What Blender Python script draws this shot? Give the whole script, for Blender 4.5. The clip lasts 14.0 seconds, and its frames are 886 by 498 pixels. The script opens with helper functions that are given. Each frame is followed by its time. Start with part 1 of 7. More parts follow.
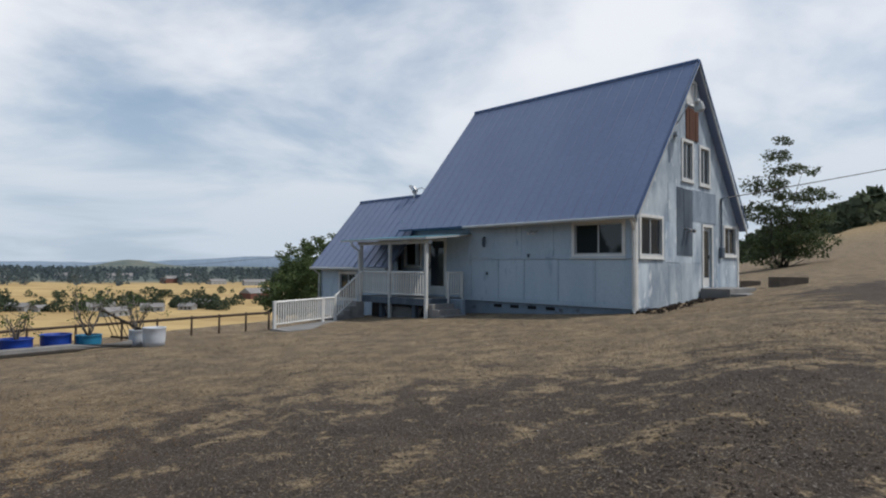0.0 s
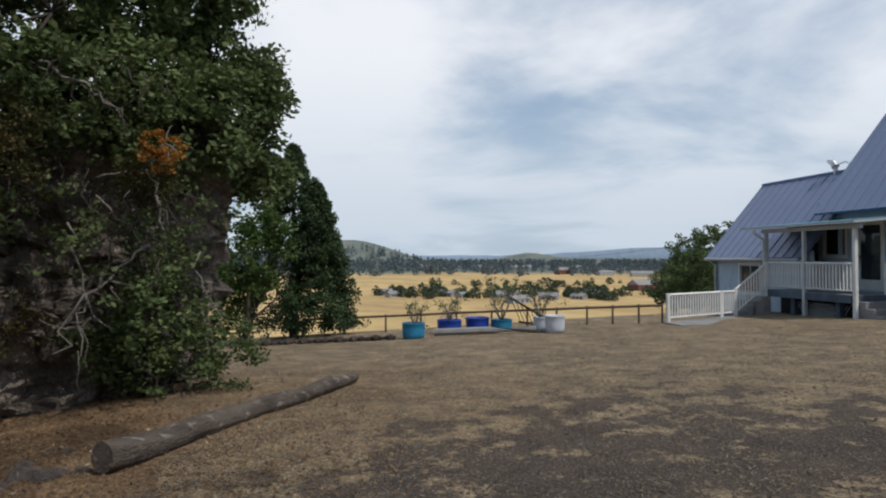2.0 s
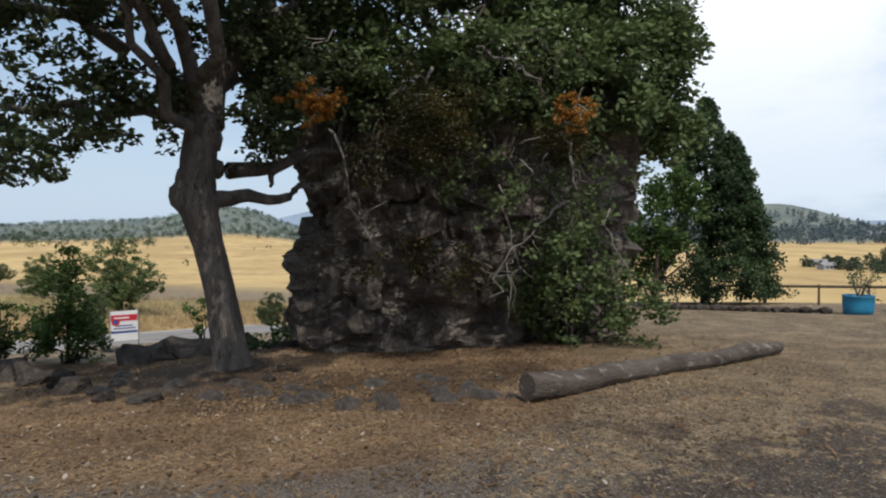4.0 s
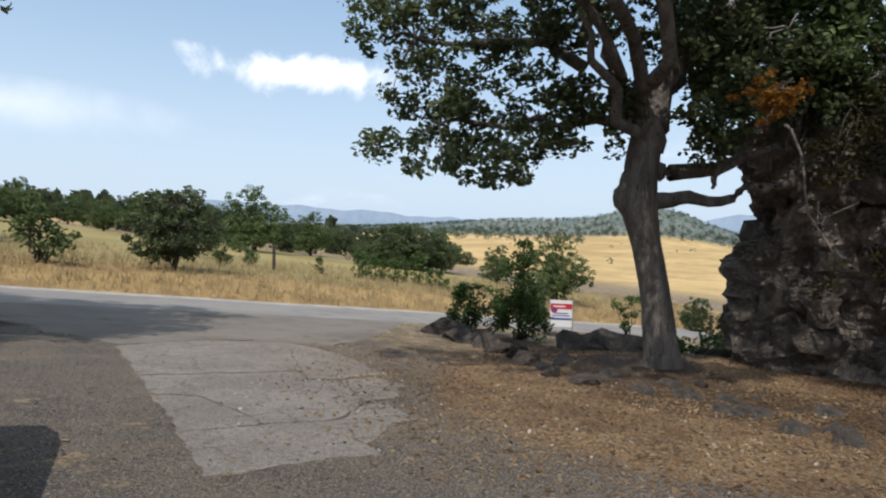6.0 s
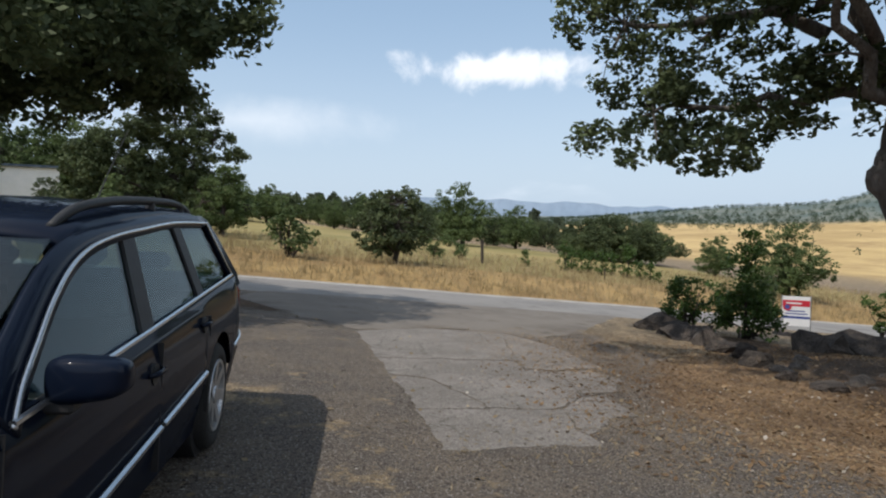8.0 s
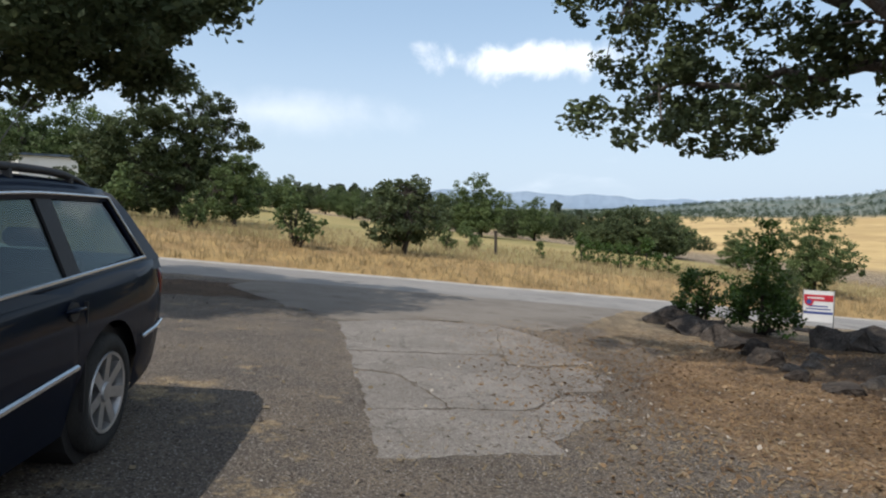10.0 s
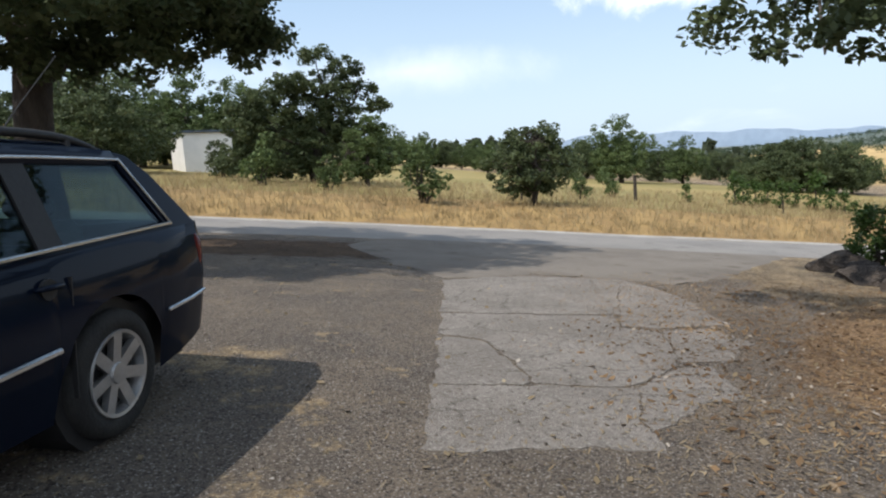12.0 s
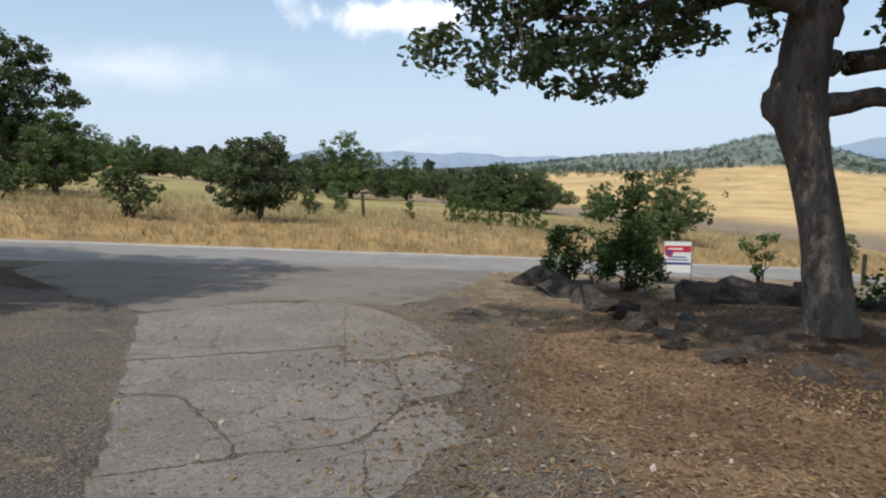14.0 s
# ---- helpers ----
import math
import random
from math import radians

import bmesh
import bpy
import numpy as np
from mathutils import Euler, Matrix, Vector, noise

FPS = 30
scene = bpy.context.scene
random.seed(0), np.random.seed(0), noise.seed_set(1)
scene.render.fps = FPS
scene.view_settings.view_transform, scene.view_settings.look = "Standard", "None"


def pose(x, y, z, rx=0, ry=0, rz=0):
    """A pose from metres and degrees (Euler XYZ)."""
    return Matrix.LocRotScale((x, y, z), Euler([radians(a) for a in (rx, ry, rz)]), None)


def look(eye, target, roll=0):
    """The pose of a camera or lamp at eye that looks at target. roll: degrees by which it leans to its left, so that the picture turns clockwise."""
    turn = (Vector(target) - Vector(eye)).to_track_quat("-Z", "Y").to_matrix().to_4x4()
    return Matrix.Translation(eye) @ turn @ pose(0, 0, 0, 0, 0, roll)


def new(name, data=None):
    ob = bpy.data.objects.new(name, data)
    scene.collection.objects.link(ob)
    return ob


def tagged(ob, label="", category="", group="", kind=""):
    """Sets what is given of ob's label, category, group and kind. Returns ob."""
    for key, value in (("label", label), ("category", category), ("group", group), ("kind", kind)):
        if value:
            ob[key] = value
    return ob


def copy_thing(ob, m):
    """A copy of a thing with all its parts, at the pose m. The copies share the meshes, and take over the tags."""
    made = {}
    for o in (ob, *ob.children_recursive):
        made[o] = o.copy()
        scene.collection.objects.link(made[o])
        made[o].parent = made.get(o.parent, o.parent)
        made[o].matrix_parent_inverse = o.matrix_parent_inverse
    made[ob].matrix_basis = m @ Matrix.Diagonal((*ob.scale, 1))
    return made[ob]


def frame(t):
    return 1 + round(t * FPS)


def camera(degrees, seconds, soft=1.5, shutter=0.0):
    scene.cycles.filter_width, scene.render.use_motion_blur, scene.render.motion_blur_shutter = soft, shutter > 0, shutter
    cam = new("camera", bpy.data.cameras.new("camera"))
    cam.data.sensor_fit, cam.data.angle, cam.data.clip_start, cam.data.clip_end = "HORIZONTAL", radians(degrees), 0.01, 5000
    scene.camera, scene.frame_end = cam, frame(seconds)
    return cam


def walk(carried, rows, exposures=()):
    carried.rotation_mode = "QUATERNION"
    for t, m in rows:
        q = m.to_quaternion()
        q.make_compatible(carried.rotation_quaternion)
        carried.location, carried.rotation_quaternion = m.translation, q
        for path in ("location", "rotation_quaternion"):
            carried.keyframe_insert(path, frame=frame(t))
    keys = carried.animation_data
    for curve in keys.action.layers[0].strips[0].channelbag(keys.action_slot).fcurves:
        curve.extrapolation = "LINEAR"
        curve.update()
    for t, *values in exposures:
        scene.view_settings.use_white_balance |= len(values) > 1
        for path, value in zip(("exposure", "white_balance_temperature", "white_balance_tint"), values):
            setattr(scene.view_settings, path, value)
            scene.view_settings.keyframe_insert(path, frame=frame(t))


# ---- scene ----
cam = camera(71.7, 14.0, soft=2.1)
PATH = [
    (0, (0.89, 0.221, 1.568), (0.502, 2.182, 1.627), 0.4),
    (0.5, (0.796, 0.217, 1.591), (0.212, 2.13, 1.621), -0.0),
    (1, (0.782, 0.179, 1.575), (-0.001, 2.019, 1.574), 0.1),
    (1.5, (0.711, 0.234, 1.558), (-0.421, 1.883, 1.58), 0.6),
    (2, (0.72, 0.258, 1.575), (-0.723, 1.642, 1.604), -0.2),
    (2.5, (0.702, 0.307, 1.573), (-0.94, 1.449, 1.566), -1.0),
    (3, (0.678, 0.307, 1.565), (-1.133, 1.156, 1.538), -0.4),
    (3.2, (0.603, 0.402, 1.524), (-1.273, 1.093, 1.493), -0.8),
    (5.3, (0.784, 0.051, 1.399), (-1.16, -0.42, 1.387), 0.7),
    (5.5, (0.809, 0.082, 1.406), (-1.08, -0.573, 1.431), 0.6),
    (6, (0.852, 0.129, 1.422), (-0.86, -0.902, 1.346), 1.5),
    (6.5, (0.903, 0.133, 1.416), (-0.575, -1.214, 1.377), 1.0),
    (7, (0.982, 0.144, 1.413), (-0.448, -1.253, 1.39), -0.6),
    (7.5, (1.054, 0.129, 1.411), (-0.257, -1.379, 1.338), 0.8),
    (7.7, (1.069, 0.132, 1.447), (-0.234, -1.383, 1.346), 0.4),
    (9.8, (0.458, 0.084, 1.373), (-0.784, -1.48, 1.271), -0.5),
    (10, (0.366, 0.061, 1.353), (-0.863, -1.511, 1.219), 0.2),
    (10.5, (0.1, 0.06, 1.321), (-0.876, -1.682, 1.208), 2.7),
    (11, (-0.106, 0.015, 1.302), (-1.104, -1.702, 1.062), -0.5),
    (11.5, (-0.277, -0.106, 1.29), (-1.343, -1.784, 1.073), -0.5),
    (12, (-0.397, -0.244, 1.278), (-1.221, -2.046, 1.005), -3.7),
    (12.5, (-0.559, -0.339, 1.272), (-1.264, -2.192, 1.01), -2.5),
    (12.8, (-0.641, -0.385, 1.273), (-1.631, -2.105, 1.019), -2.2),
    (13, (-0.707, -0.462, 1.301), (-1.899, -2.053, 1.084), -2.4),
    (13.5, (-0.811, -0.619, 1.303), (-2.382, -1.848, 1.156), -1.4),
    (14, (-0.849, -0.67, 1.303), (-2.356, -1.957, 1.038), -1.1),
]
walk(cam, [(t, look(eye, target, roll)) for t, eye, target, roll in PATH], exposures=[(0, -0.35), (3.2, -0.24), (5.3, 0.38), (6.0, 0.2), (7.0, 0.04), (7.7, 0.03), (9.8, 0.2), (10.5, 0.2), (11.5, 0.32), (12.5, 0.4), (13.0, 0.4), (13.5, 0.14), (14.0, 0.14)])

# ---- world, sun ----
SUN_AZ, SUN_EL = 82.0, 57.0      # sun stands clockwise from +y, above the horizon
world = bpy.data.worlds.new("sky"); scene.world = world; world.use_nodes = True
def build_sky():
    nt = world.node_tree; N = nt.nodes; Lk = nt.links; N.clear()
    out = N.new("ShaderNodeOutputWorld"); bg = N.new("ShaderNodeBackground")
    sky = N.new("ShaderNodeTexSky"); sky.sky_type = 'NISHITA'; sky.sun_disc = False
    sky.sun_elevation = radians(SUN_EL); sky.sun_rotation = radians(SUN_AZ)
    sky.air_density = 1.0; sky.dust_density = 3.2; sky.ozone_density = 1.5; sky.altitude = 500
    co = N.new("ShaderNodeTexCoord")
    sep = N.new("ShaderNodeSeparateXYZ"); Lk.new(co.outputs["Generated"], sep.inputs[0])
    def mth(op, a, b=None, clamp=False):
        m = N.new("ShaderNodeMath"); m.operation = op; m.use_clamp = clamp
        for i, v in enumerate((a, b)):
            if v is None: continue
            if isinstance(v, (int, float)): m.inputs[i].default_value = v
            else: Lk.new(v, m.inputs[i])
        return m.outputs[0]
    zc = mth('ADD', mth('MAXIMUM', sep.outputs[2], 0.0), 0.16)
    px, py = mth('DIVIDE', sep.outputs[0], zc), mth('DIVIDE', sep.outputs[1], zc)
    comb = N.new("ShaderNodeCombineXYZ"); Lk.new(px, comb.inputs[0]); Lk.new(py, comb.inputs[1])
    def nz(scale, detail, rough, vec, dist=0.0):
        n = N.new("ShaderNodeTexNoise"); n.inputs["Scale"].default_value = scale; n.inputs["Detail"].default_value = detail
        n.inputs["Roughness"].default_value = rough; n.inputs["Distortion"].default_value = dist
        Lk.new(vec, n.inputs["Vector"]); return n.outputs["Fac"]
    # thin high cloud, thickest to the north
    n1 = nz(0.70, 9, 0.54, comb.outputs[0], 0.35); n2 = nz(0.28, 3, 0.5, comb.outputs[0])
    north = mth('MULTIPLY', sep.outputs[1], 0.14)
    cover = mth('ADD', mth('ADD', mth('MULTIPLY', n1, 0.75), mth('MULTIPLY', n2, 0.5)), mth('ADD', north, -0.075))
    ramp = N.new("ShaderNodeMapRange"); ramp.interpolation_type = 'SMOOTHSTEP'
    ramp.inputs[1].default_value = 0.52; ramp.inputs[2].default_value = 0.72
    Lk.new(cover, ramp.inputs[0]); thin = mth('MULTIPLY', ramp.outputs[0], 0.9)
    # one small heap cloud over the southwest
    def bank(az, el, wa, we, soft0, soft1, amp, ns):
        d = Vector((-math.sin(radians(az)), math.cos(radians(az)), 0)); s = Vector((d.y, -d.x, 0))
        ax = mth('ADD', mth('MULTIPLY', sep.outputs[0], s.x), mth('MULTIPLY', sep.outputs[1], s.y))
        fw = mth('ADD', mth('MULTIPLY', sep.outputs[0], d.x), mth('MULTIPLY', sep.outputs[1], d.y))
        e1 = mth('DIVIDE', ax, wa); e2 = mth('DIVIDE', mth('SUBTRACT', sep.outputs[2], math.sin(radians(el))), we)
        rr = mth('SQRT', mth('ADD', mth('MULTIPLY', e1, e1), mth('MULTIPLY', e2, e2)))
        nn = nz(ns, 9, 0.6, co.outputs["Generated"], 0.3)
        val = mth('SUBTRACT', mth('ADD', 1.0, mth('MULTIPLY', mth('SUBTRACT', nn, 0.5), amp)), rr)
        mr = N.new("ShaderNodeMapRange"); mr.interpolation_type = 'SMOOTHSTEP'
        mr.inputs[1].default_value = soft0; mr.inputs[2].default_value = soft1; Lk.new(val, mr.inputs[0])
        return mth('MULTIPLY', mr.outputs[0], mth('GREATER_THAN', fw, 0.0))
    heap = bank(CLOUD[0], CLOUD[1], CLOUD[2], CLOUD[3], 0.0, 0.70, 2.5, 12)
    veil = bank(158.0, 8.4, 0.34, 0.046, 0.0, 1.5, 3.4, 3.2)
    cl = mth('MAXIMUM', mth('MAXIMUM', thin, mth("MULTIPLY", veil, 0.75)), mth("MULTIPLY", heap, 0.95))
    mix = N.new("ShaderNodeMix"); mix.data_type = 'RGBA'; Lk.new(cl, mix.inputs[0]); mx0 = N.new("ShaderNodeMix"); mx0.data_type = 'RGBA'; mx0.inputs[0].default_value = 0.45; Lk.new(sky.outputs[0], mx0.inputs[6]); mx0.inputs[7].default_value = (4.2, 6.0, 8.0, 1); Lk.new(mx0.outputs[2], mix.inputs[6])
    mix.inputs[7].default_value = (CLOUD_L * 0.98, CLOUD_L, CLOUD_L * 1.05, 1)
    # haze near the horizon
    hz = N.new("ShaderNodeMapRange"); hz.interpolation_type = 'SMOOTHSTEP'
    hz.inputs[1].default_value = 0.36; hz.inputs[2].default_value = 0.0; Lk.new(sep.outputs[2], hz.inputs[0])
    mix2 = N.new("ShaderNodeMix"); mix2.data_type = 'RGBA'
    Lk.new(mth('MULTIPLY', hz.outputs[0], 0.75), mix2.inputs[0]); Lk.new(mix.outputs[2], mix2.inputs[6])
    mix2.inputs[7].default_value = (HAZE[0], HAZE[1], HAZE[2], 1)
    Lk.new(mix2.outputs[2], bg.inputs[0]); bg.inputs[1].default_value = SKY_STRENGTH
    Lk.new(bg.outputs[0], out.inputs[0])
CLOUD = (133.2, 13.1, 0.185, 0.034)
CLOUD_L, HAZE, SKY_STRENGTH = 9.6, (5.1, 6.1, 7.25), 0.122
build_sky()
sun = new("sun", bpy.data.lights.new("sun", 'SUN'))
sun.data.energy, sun.data.angle, sun.data.color = 3.3, radians(0.6), (1.0, 0.94, 0.86)
_sd = Vector((math.sin(radians(SUN_AZ)) * math.cos(radians(SUN_EL)), math.cos(radians(SUN_AZ)) * math.cos(radians(SUN_EL)), math.sin(radians(SUN_EL))))
sun.matrix_world = look(_sd * 60, (0, 0, 0))

# ---- materials ----
def nodes_of(name):
    m = bpy.data.materials.new(name); m.use_nodes = True
    nt = m.node_tree; b = nt.nodes["Principled BSDF"]
    return m, nt, b
def link_mix(nt, fac, c1, c2):
    x = nt.nodes.new("ShaderNodeMix"); x.data_type = 'RGBA'
    if isinstance(fac, (int, float)): x.inputs[0].default_value = fac
    else: nt.links.new(fac, x.inputs[0])
    for i, c in ((6, c1), (7, c2)):
        if isinstance(c, tuple): x.inputs[i].default_value = (*c[:3], 1)
        else: nt.links.new(c, x.inputs[i])
    return x.outputs[2]
def noise_fac(nt, scale, lo=0.35, hi=0.65, detail=6, rough=0.6, vec=None, stretch=None, distortion=0.0):
    n = nt.nodes.new("ShaderNodeTexNoise"); n.inputs["Scale"].default_value = scale
    n.inputs["Detail"].default_value = detail; n.inputs["Roughness"].default_value = rough; n.inputs["Distortion"].default_value = distortion
    if vec is None:
        vec = nt.nodes.new("ShaderNodeTexCoord").outputs["Object"]
    if stretch:
        mp = nt.nodes.new("ShaderNodeMapping"); mp.inputs["Scale"].default_value = stretch
        nt.links.new(vec, mp.inputs[0]); vec = mp.outputs[0]
    nt.links.new(vec, n.inputs["Vector"])
    r = nt.nodes.new("ShaderNodeMapRange"); r.interpolation_type = 'SMOOTHSTEP'
    r.inputs[1].default_value, r.inputs[2].default_value = lo, hi
    nt.links.new(n.outputs["Fac"], r.inputs[0]); return r.outputs[0]
def bump(nt, b, height, strength=0.3, dist=0.02):
    u = nt.nodes.new("ShaderNodeBump"); u.inputs["Strength"].default_value = strength; u.inputs["Distance"].default_value = dist
    nt.links.new(height, u.inputs["Height"]); nt.links.new(u.outputs[0], b.inputs["Normal"])
def surf(name, c1, c2, scale=3.0, rough=0.8, metal=0.0, fine=60.0, c3=None, stretch=None, bumps=0.25, bdist=0.01, lo=0.35, hi=0.65, rand=0.0, spec=0.4):
    m, nt, b = nodes_of(name)
    col = link_mix(nt, noise_fac(nt, scale, lo, hi, stretch=stretch), c1, c2)
    f = noise_fac(nt, fine, 0.25, 0.75, 4, stretch=stretch)
    dark = tuple(v * 0.72 for v in c1)
    k = nt.nodes.new("ShaderNodeMath"); k.operation = 'MULTIPLY'; k.inputs[1].default_value = 0.45; nt.links.new(f, k.inputs[0])
    col = link_mix(nt, k.outputs[0], col, dark)
    if c3: col = link_mix(nt, noise_fac(nt, scale * 2.7, 0.56, 0.7, 5, stretch=stretch), col, c3)
    if rand:
        oi = nt.nodes.new("ShaderNodeObjectInfo"); hs = nt.nodes.new("ShaderNodeHueSaturation")
        mr = nt.nodes.new("ShaderNodeMapRange"); mr.inputs[3].default_value, mr.inputs[4].default_value = 1 - rand, 1 + rand
        nt.links.new(oi.outputs["Random"], mr.inputs[0]); nt.links.new(mr.outputs[0], hs.inputs["Value"])
        nt.links.new(col, hs.inputs["Color"]); col = hs.outputs[0]
    nt.links.new(col, b.inputs["Base Color"])
    b.inputs["Roughness"].default_value, b.inputs["Metallic"].default_value = rough, metal
    b.inputs["Specular IOR Level"].default_value = spec
    if bumps: bump(nt, b, f, bumps, bdist)
    return m
def leaf_mat(name, c1, c2, c3, rough=0.5, thin=0.3):
    m, nt, b = nodes_of(name)
    g = nt.nodes.new("ShaderNodeNewGeometry")
    r = nt.nodes.new("ShaderNodeValToRGB"); e = r.color_ramp.elements
    e[0].color, e[1].color = (*c1, 1), (*c2, 1); mid = r.color_ramp.elements.new(0.93); mid.color = (*c2, 1); e[-1].color = (*c3, 1)
    nt.links.new(g.outputs["Random Per Island"], r.inputs[0])
    big = noise_fac(nt, 0.7, 0.3, 0.7, 3)
    col = link_mix(nt, big, r.outputs[0], tuple(v * 0.75 for v in c1))
    nt.links.new(col, b.inputs["Base Color"]); b.inputs["Roughness"].default_value = rough
    b.inputs["Specular IOR Level"].default_value = 0.22
    tr = nt.nodes.new("ShaderNodeBsdfTranslucent"); nt.links.new(col, tr.inputs[0])
    mx = nt.nodes.new("ShaderNodeMixShader"); mx.inputs[0].default_value = thin
    o = nt.nodes["Material Output"]; nt.links.new(b.outputs[0], mx.inputs[1]); nt.links.new(tr.outputs[0], mx.inputs[2]); nt.links.new(mx.outputs[0], o.inputs[0])
    return m
def glass_mat(name, tint=(0.02, 0.025, 0.03), rough=0.03, alpha=1.0):
    m, nt, b = nodes_of(name)
    b.inputs["Base Color"].default_value = (*tint, 1); b.inputs["Roughness"].default_value = rough; b.inputs["IOR"].default_value = 1.5
    b.inputs["Specular IOR Level"].default_value = 0.6
    if alpha < 1: b.inputs["Transmission Weight"].default_value = 1 - alpha
    return m
M = {}
M["siding"] = surf("weathered_blue_siding", (0.40, 0.50, 0.60), (0.47, 0.56, 0.65), 1.1, 0.75, fine=35, c3=(0.27, 0.35, 0.45), stretch=(1, 1, 0.3), bumps=0.15, rand=0.07)
M["siding_worn"] = surf("peeling_blue_siding", (0.56, 0.64, 0.70), (0.24, 0.31, 0.40), 1.5, 0.85, fine=25, c3=(0.66, 0.70, 0.73), stretch=(1, 1, 0.4), bumps=0.3, rand=0.24)
M["siding_dark"] = surf("dark_siding_and_porch_shade", (0.060, 0.080, 0.108), (0.125, 0.160, 0.205), 2.2, 0.9, fine=30, stretch=(1, 1, 0.2), bumps=0.3)
M["trim"] = surf("white_painted_trim", (0.74, 0.74, 0.72), (0.62, 0.63, 0.62), 2.5, 0.6, fine=50, bumps=0.1, rand=0.05)
M["trim_grey"] = surf("dusty_grey_paint", (0.50, 0.52, 0.53), (0.40, 0.42, 0.43), 2.0, 0.7, fine=40, bumps=0.15, rand=0.08)
M["roof"] = surf("blue_steel_roofing", (0.165, 0.205, 0.325), (0.185, 0.23, 0.355), 0.5, 0.42, metal=0.25, fine=9, bumps=0.04, stretch=(1, 1, 1), spec=0.5)
M["roof_edge"] = surf("blue_roof_trim", (0.08, 0.13, 0.25), (0.09, 0.14, 0.27), 1.0, 0.4, metal=0.3, bumps=0.05)
M["rust"] = surf("rusty_iron_sheet", (0.085, 0.036, 0.024), (0.145, 0.060, 0.037), 4, 0.9, fine=40, stretch=(1, 1, 0.2))
M["glass"] = glass_mat("dark_window_glass")
M["screen"] = surf("dark_interior", (0.012, 0.013, 0.015), (0.02, 0.02, 0.022), 2, 0.9)
M["curtain"] = surf("pale_curtain", (0.30, 0.28, 0.25), (0.22, 0.21, 0.19), 4, 0.9, stretch=(6, 6, 0.4))
M["concrete"] = surf("grey_foundation_paint", (0.24, 0.30, 0.37), (0.19, 0.24, 0.30), 1.5, 0.9, fine=40, c3=(0.12, 0.13, 0.15))
M["deckwood"] = surf("weathered_grey_deck_wood", (0.20, 0.20, 0.20), (0.28, 0.27, 0.26), 3, 0.85, fine=30, stretch=(1, 0.2, 1), rand=0.15)
M["steel"] = surf("galvanised_steel", (0.45, 0.46, 0.48), (0.55, 0.56, 0.58), 6, 0.35, metal=0.9, bumps=0.05)
M["barkA"] = surf("grey_oak_bark", (0.135, 0.116, 0.100), (0.25, 0.225, 0.198), 6, 0.95, fine=34, c3=(0.06, 0.05, 0.042), stretch=(1, 1, 0.28), bumps=1.0, bdist=0.04)
M["barkD"] = surf("dark_oak_bark", (0.045, 0.037, 0.030), (0.085, 0.07, 0.058), 5, 0.95, fine=30, stretch=(1, 1, 0.3), bumps=0.8, bdist=0.03)
M["twig"] = surf("bleached_dead_twig", (0.15, 0.135, 0.12), (0.23, 0.21, 0.19), 8, 0.9)
M["rock"] = surf("dark_lava_rock", (0.054, 0.046, 0.041), (0.108, 0.092, 0.080), 3.5, 1.0, fine=22, c3=(0.115, 0.092, 0.072), bumps=0.9, bdist=0.04, rand=0.25, spec=0.1)
M["oak"] = leaf_mat("oak_leaf", (0.066, 0.090, 0.040), (0.132, 0.163, 0.072), (0.18, 0.18, 0.09), .6)
M["oakdull"] = leaf_mat("dusty_oak_leaf", (0.080, 0.118, 0.042), (0.160, 0.212, 0.082), (0.21, 0.215, 0.11), .6)
M["bright"] = leaf_mat("light_green_leaf", (0.055, 0.10, 0.024), (0.10, 0.16, 0.04), (0.14, 0.16, 0.05))
M["conifer"] = leaf_mat("cedar_foliage", (0.036, 0.066, 0.028), (0.075, 0.115, 0.046), (0.10, 0.135, 0.055))
M["mistletoe"] = leaf_mat("brown_green_mistletoe", (0.040, 0.038, 0.012), (0.075, 0.062, 0.016), (0.16, 0.09, 0.016))
M["orange"] = leaf_mat("orange_dry_leaf", (0.30, 0.13, 0.025), (0.42, 0.21, 0.035), (0.36, 0.11, 0.025))
# distance haze is put into these far leaf colours and their high translucency
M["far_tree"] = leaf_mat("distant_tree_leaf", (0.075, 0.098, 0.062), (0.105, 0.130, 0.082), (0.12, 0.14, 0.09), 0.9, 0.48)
M["haze_tree"] = leaf_mat("haze_tinted_tree_leaf", (0.135, 0.172, 0.182), (0.160, 0.197, 0.205), (0.17, 0.21, 0.215), 0.9, 0.5)
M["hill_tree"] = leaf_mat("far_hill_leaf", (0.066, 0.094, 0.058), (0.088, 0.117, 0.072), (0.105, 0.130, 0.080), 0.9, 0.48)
M["weed"] = leaf_mat("straw_stalk", (0.36, 0.275, 0.145), (0.50, 0.40, 0.235), (0.32, 0.23, 0.12), 0.9)

# ---- mesh helpers ----
def part(name, bm, material, parent=None, label="", smooth=False):
    me = bpy.data.meshes.new(name); bm.to_mesh(me); bm.free()
    if smooth:
        for p in me.polygons: p.use_smooth = True
    me.materials.append(material)
    ob = new(name, me)
    if parent is not None: ob.parent = parent
    return tagged(ob, label) if label else ob
def mesh_part(name, verts, faces, material, parent=None, label="", smooth=False):
    me = bpy.data.meshes.new(name); me.from_pydata([tuple(v) for v in verts], [], [tuple(f) for f in faces]); me.update()
    if smooth:
        for p in me.polygons: p.use_smooth = True
    me.materials.append(material)
    ob = new(name, me)
    if parent is not None: ob.parent = parent
    return tagged(ob, label) if label else ob
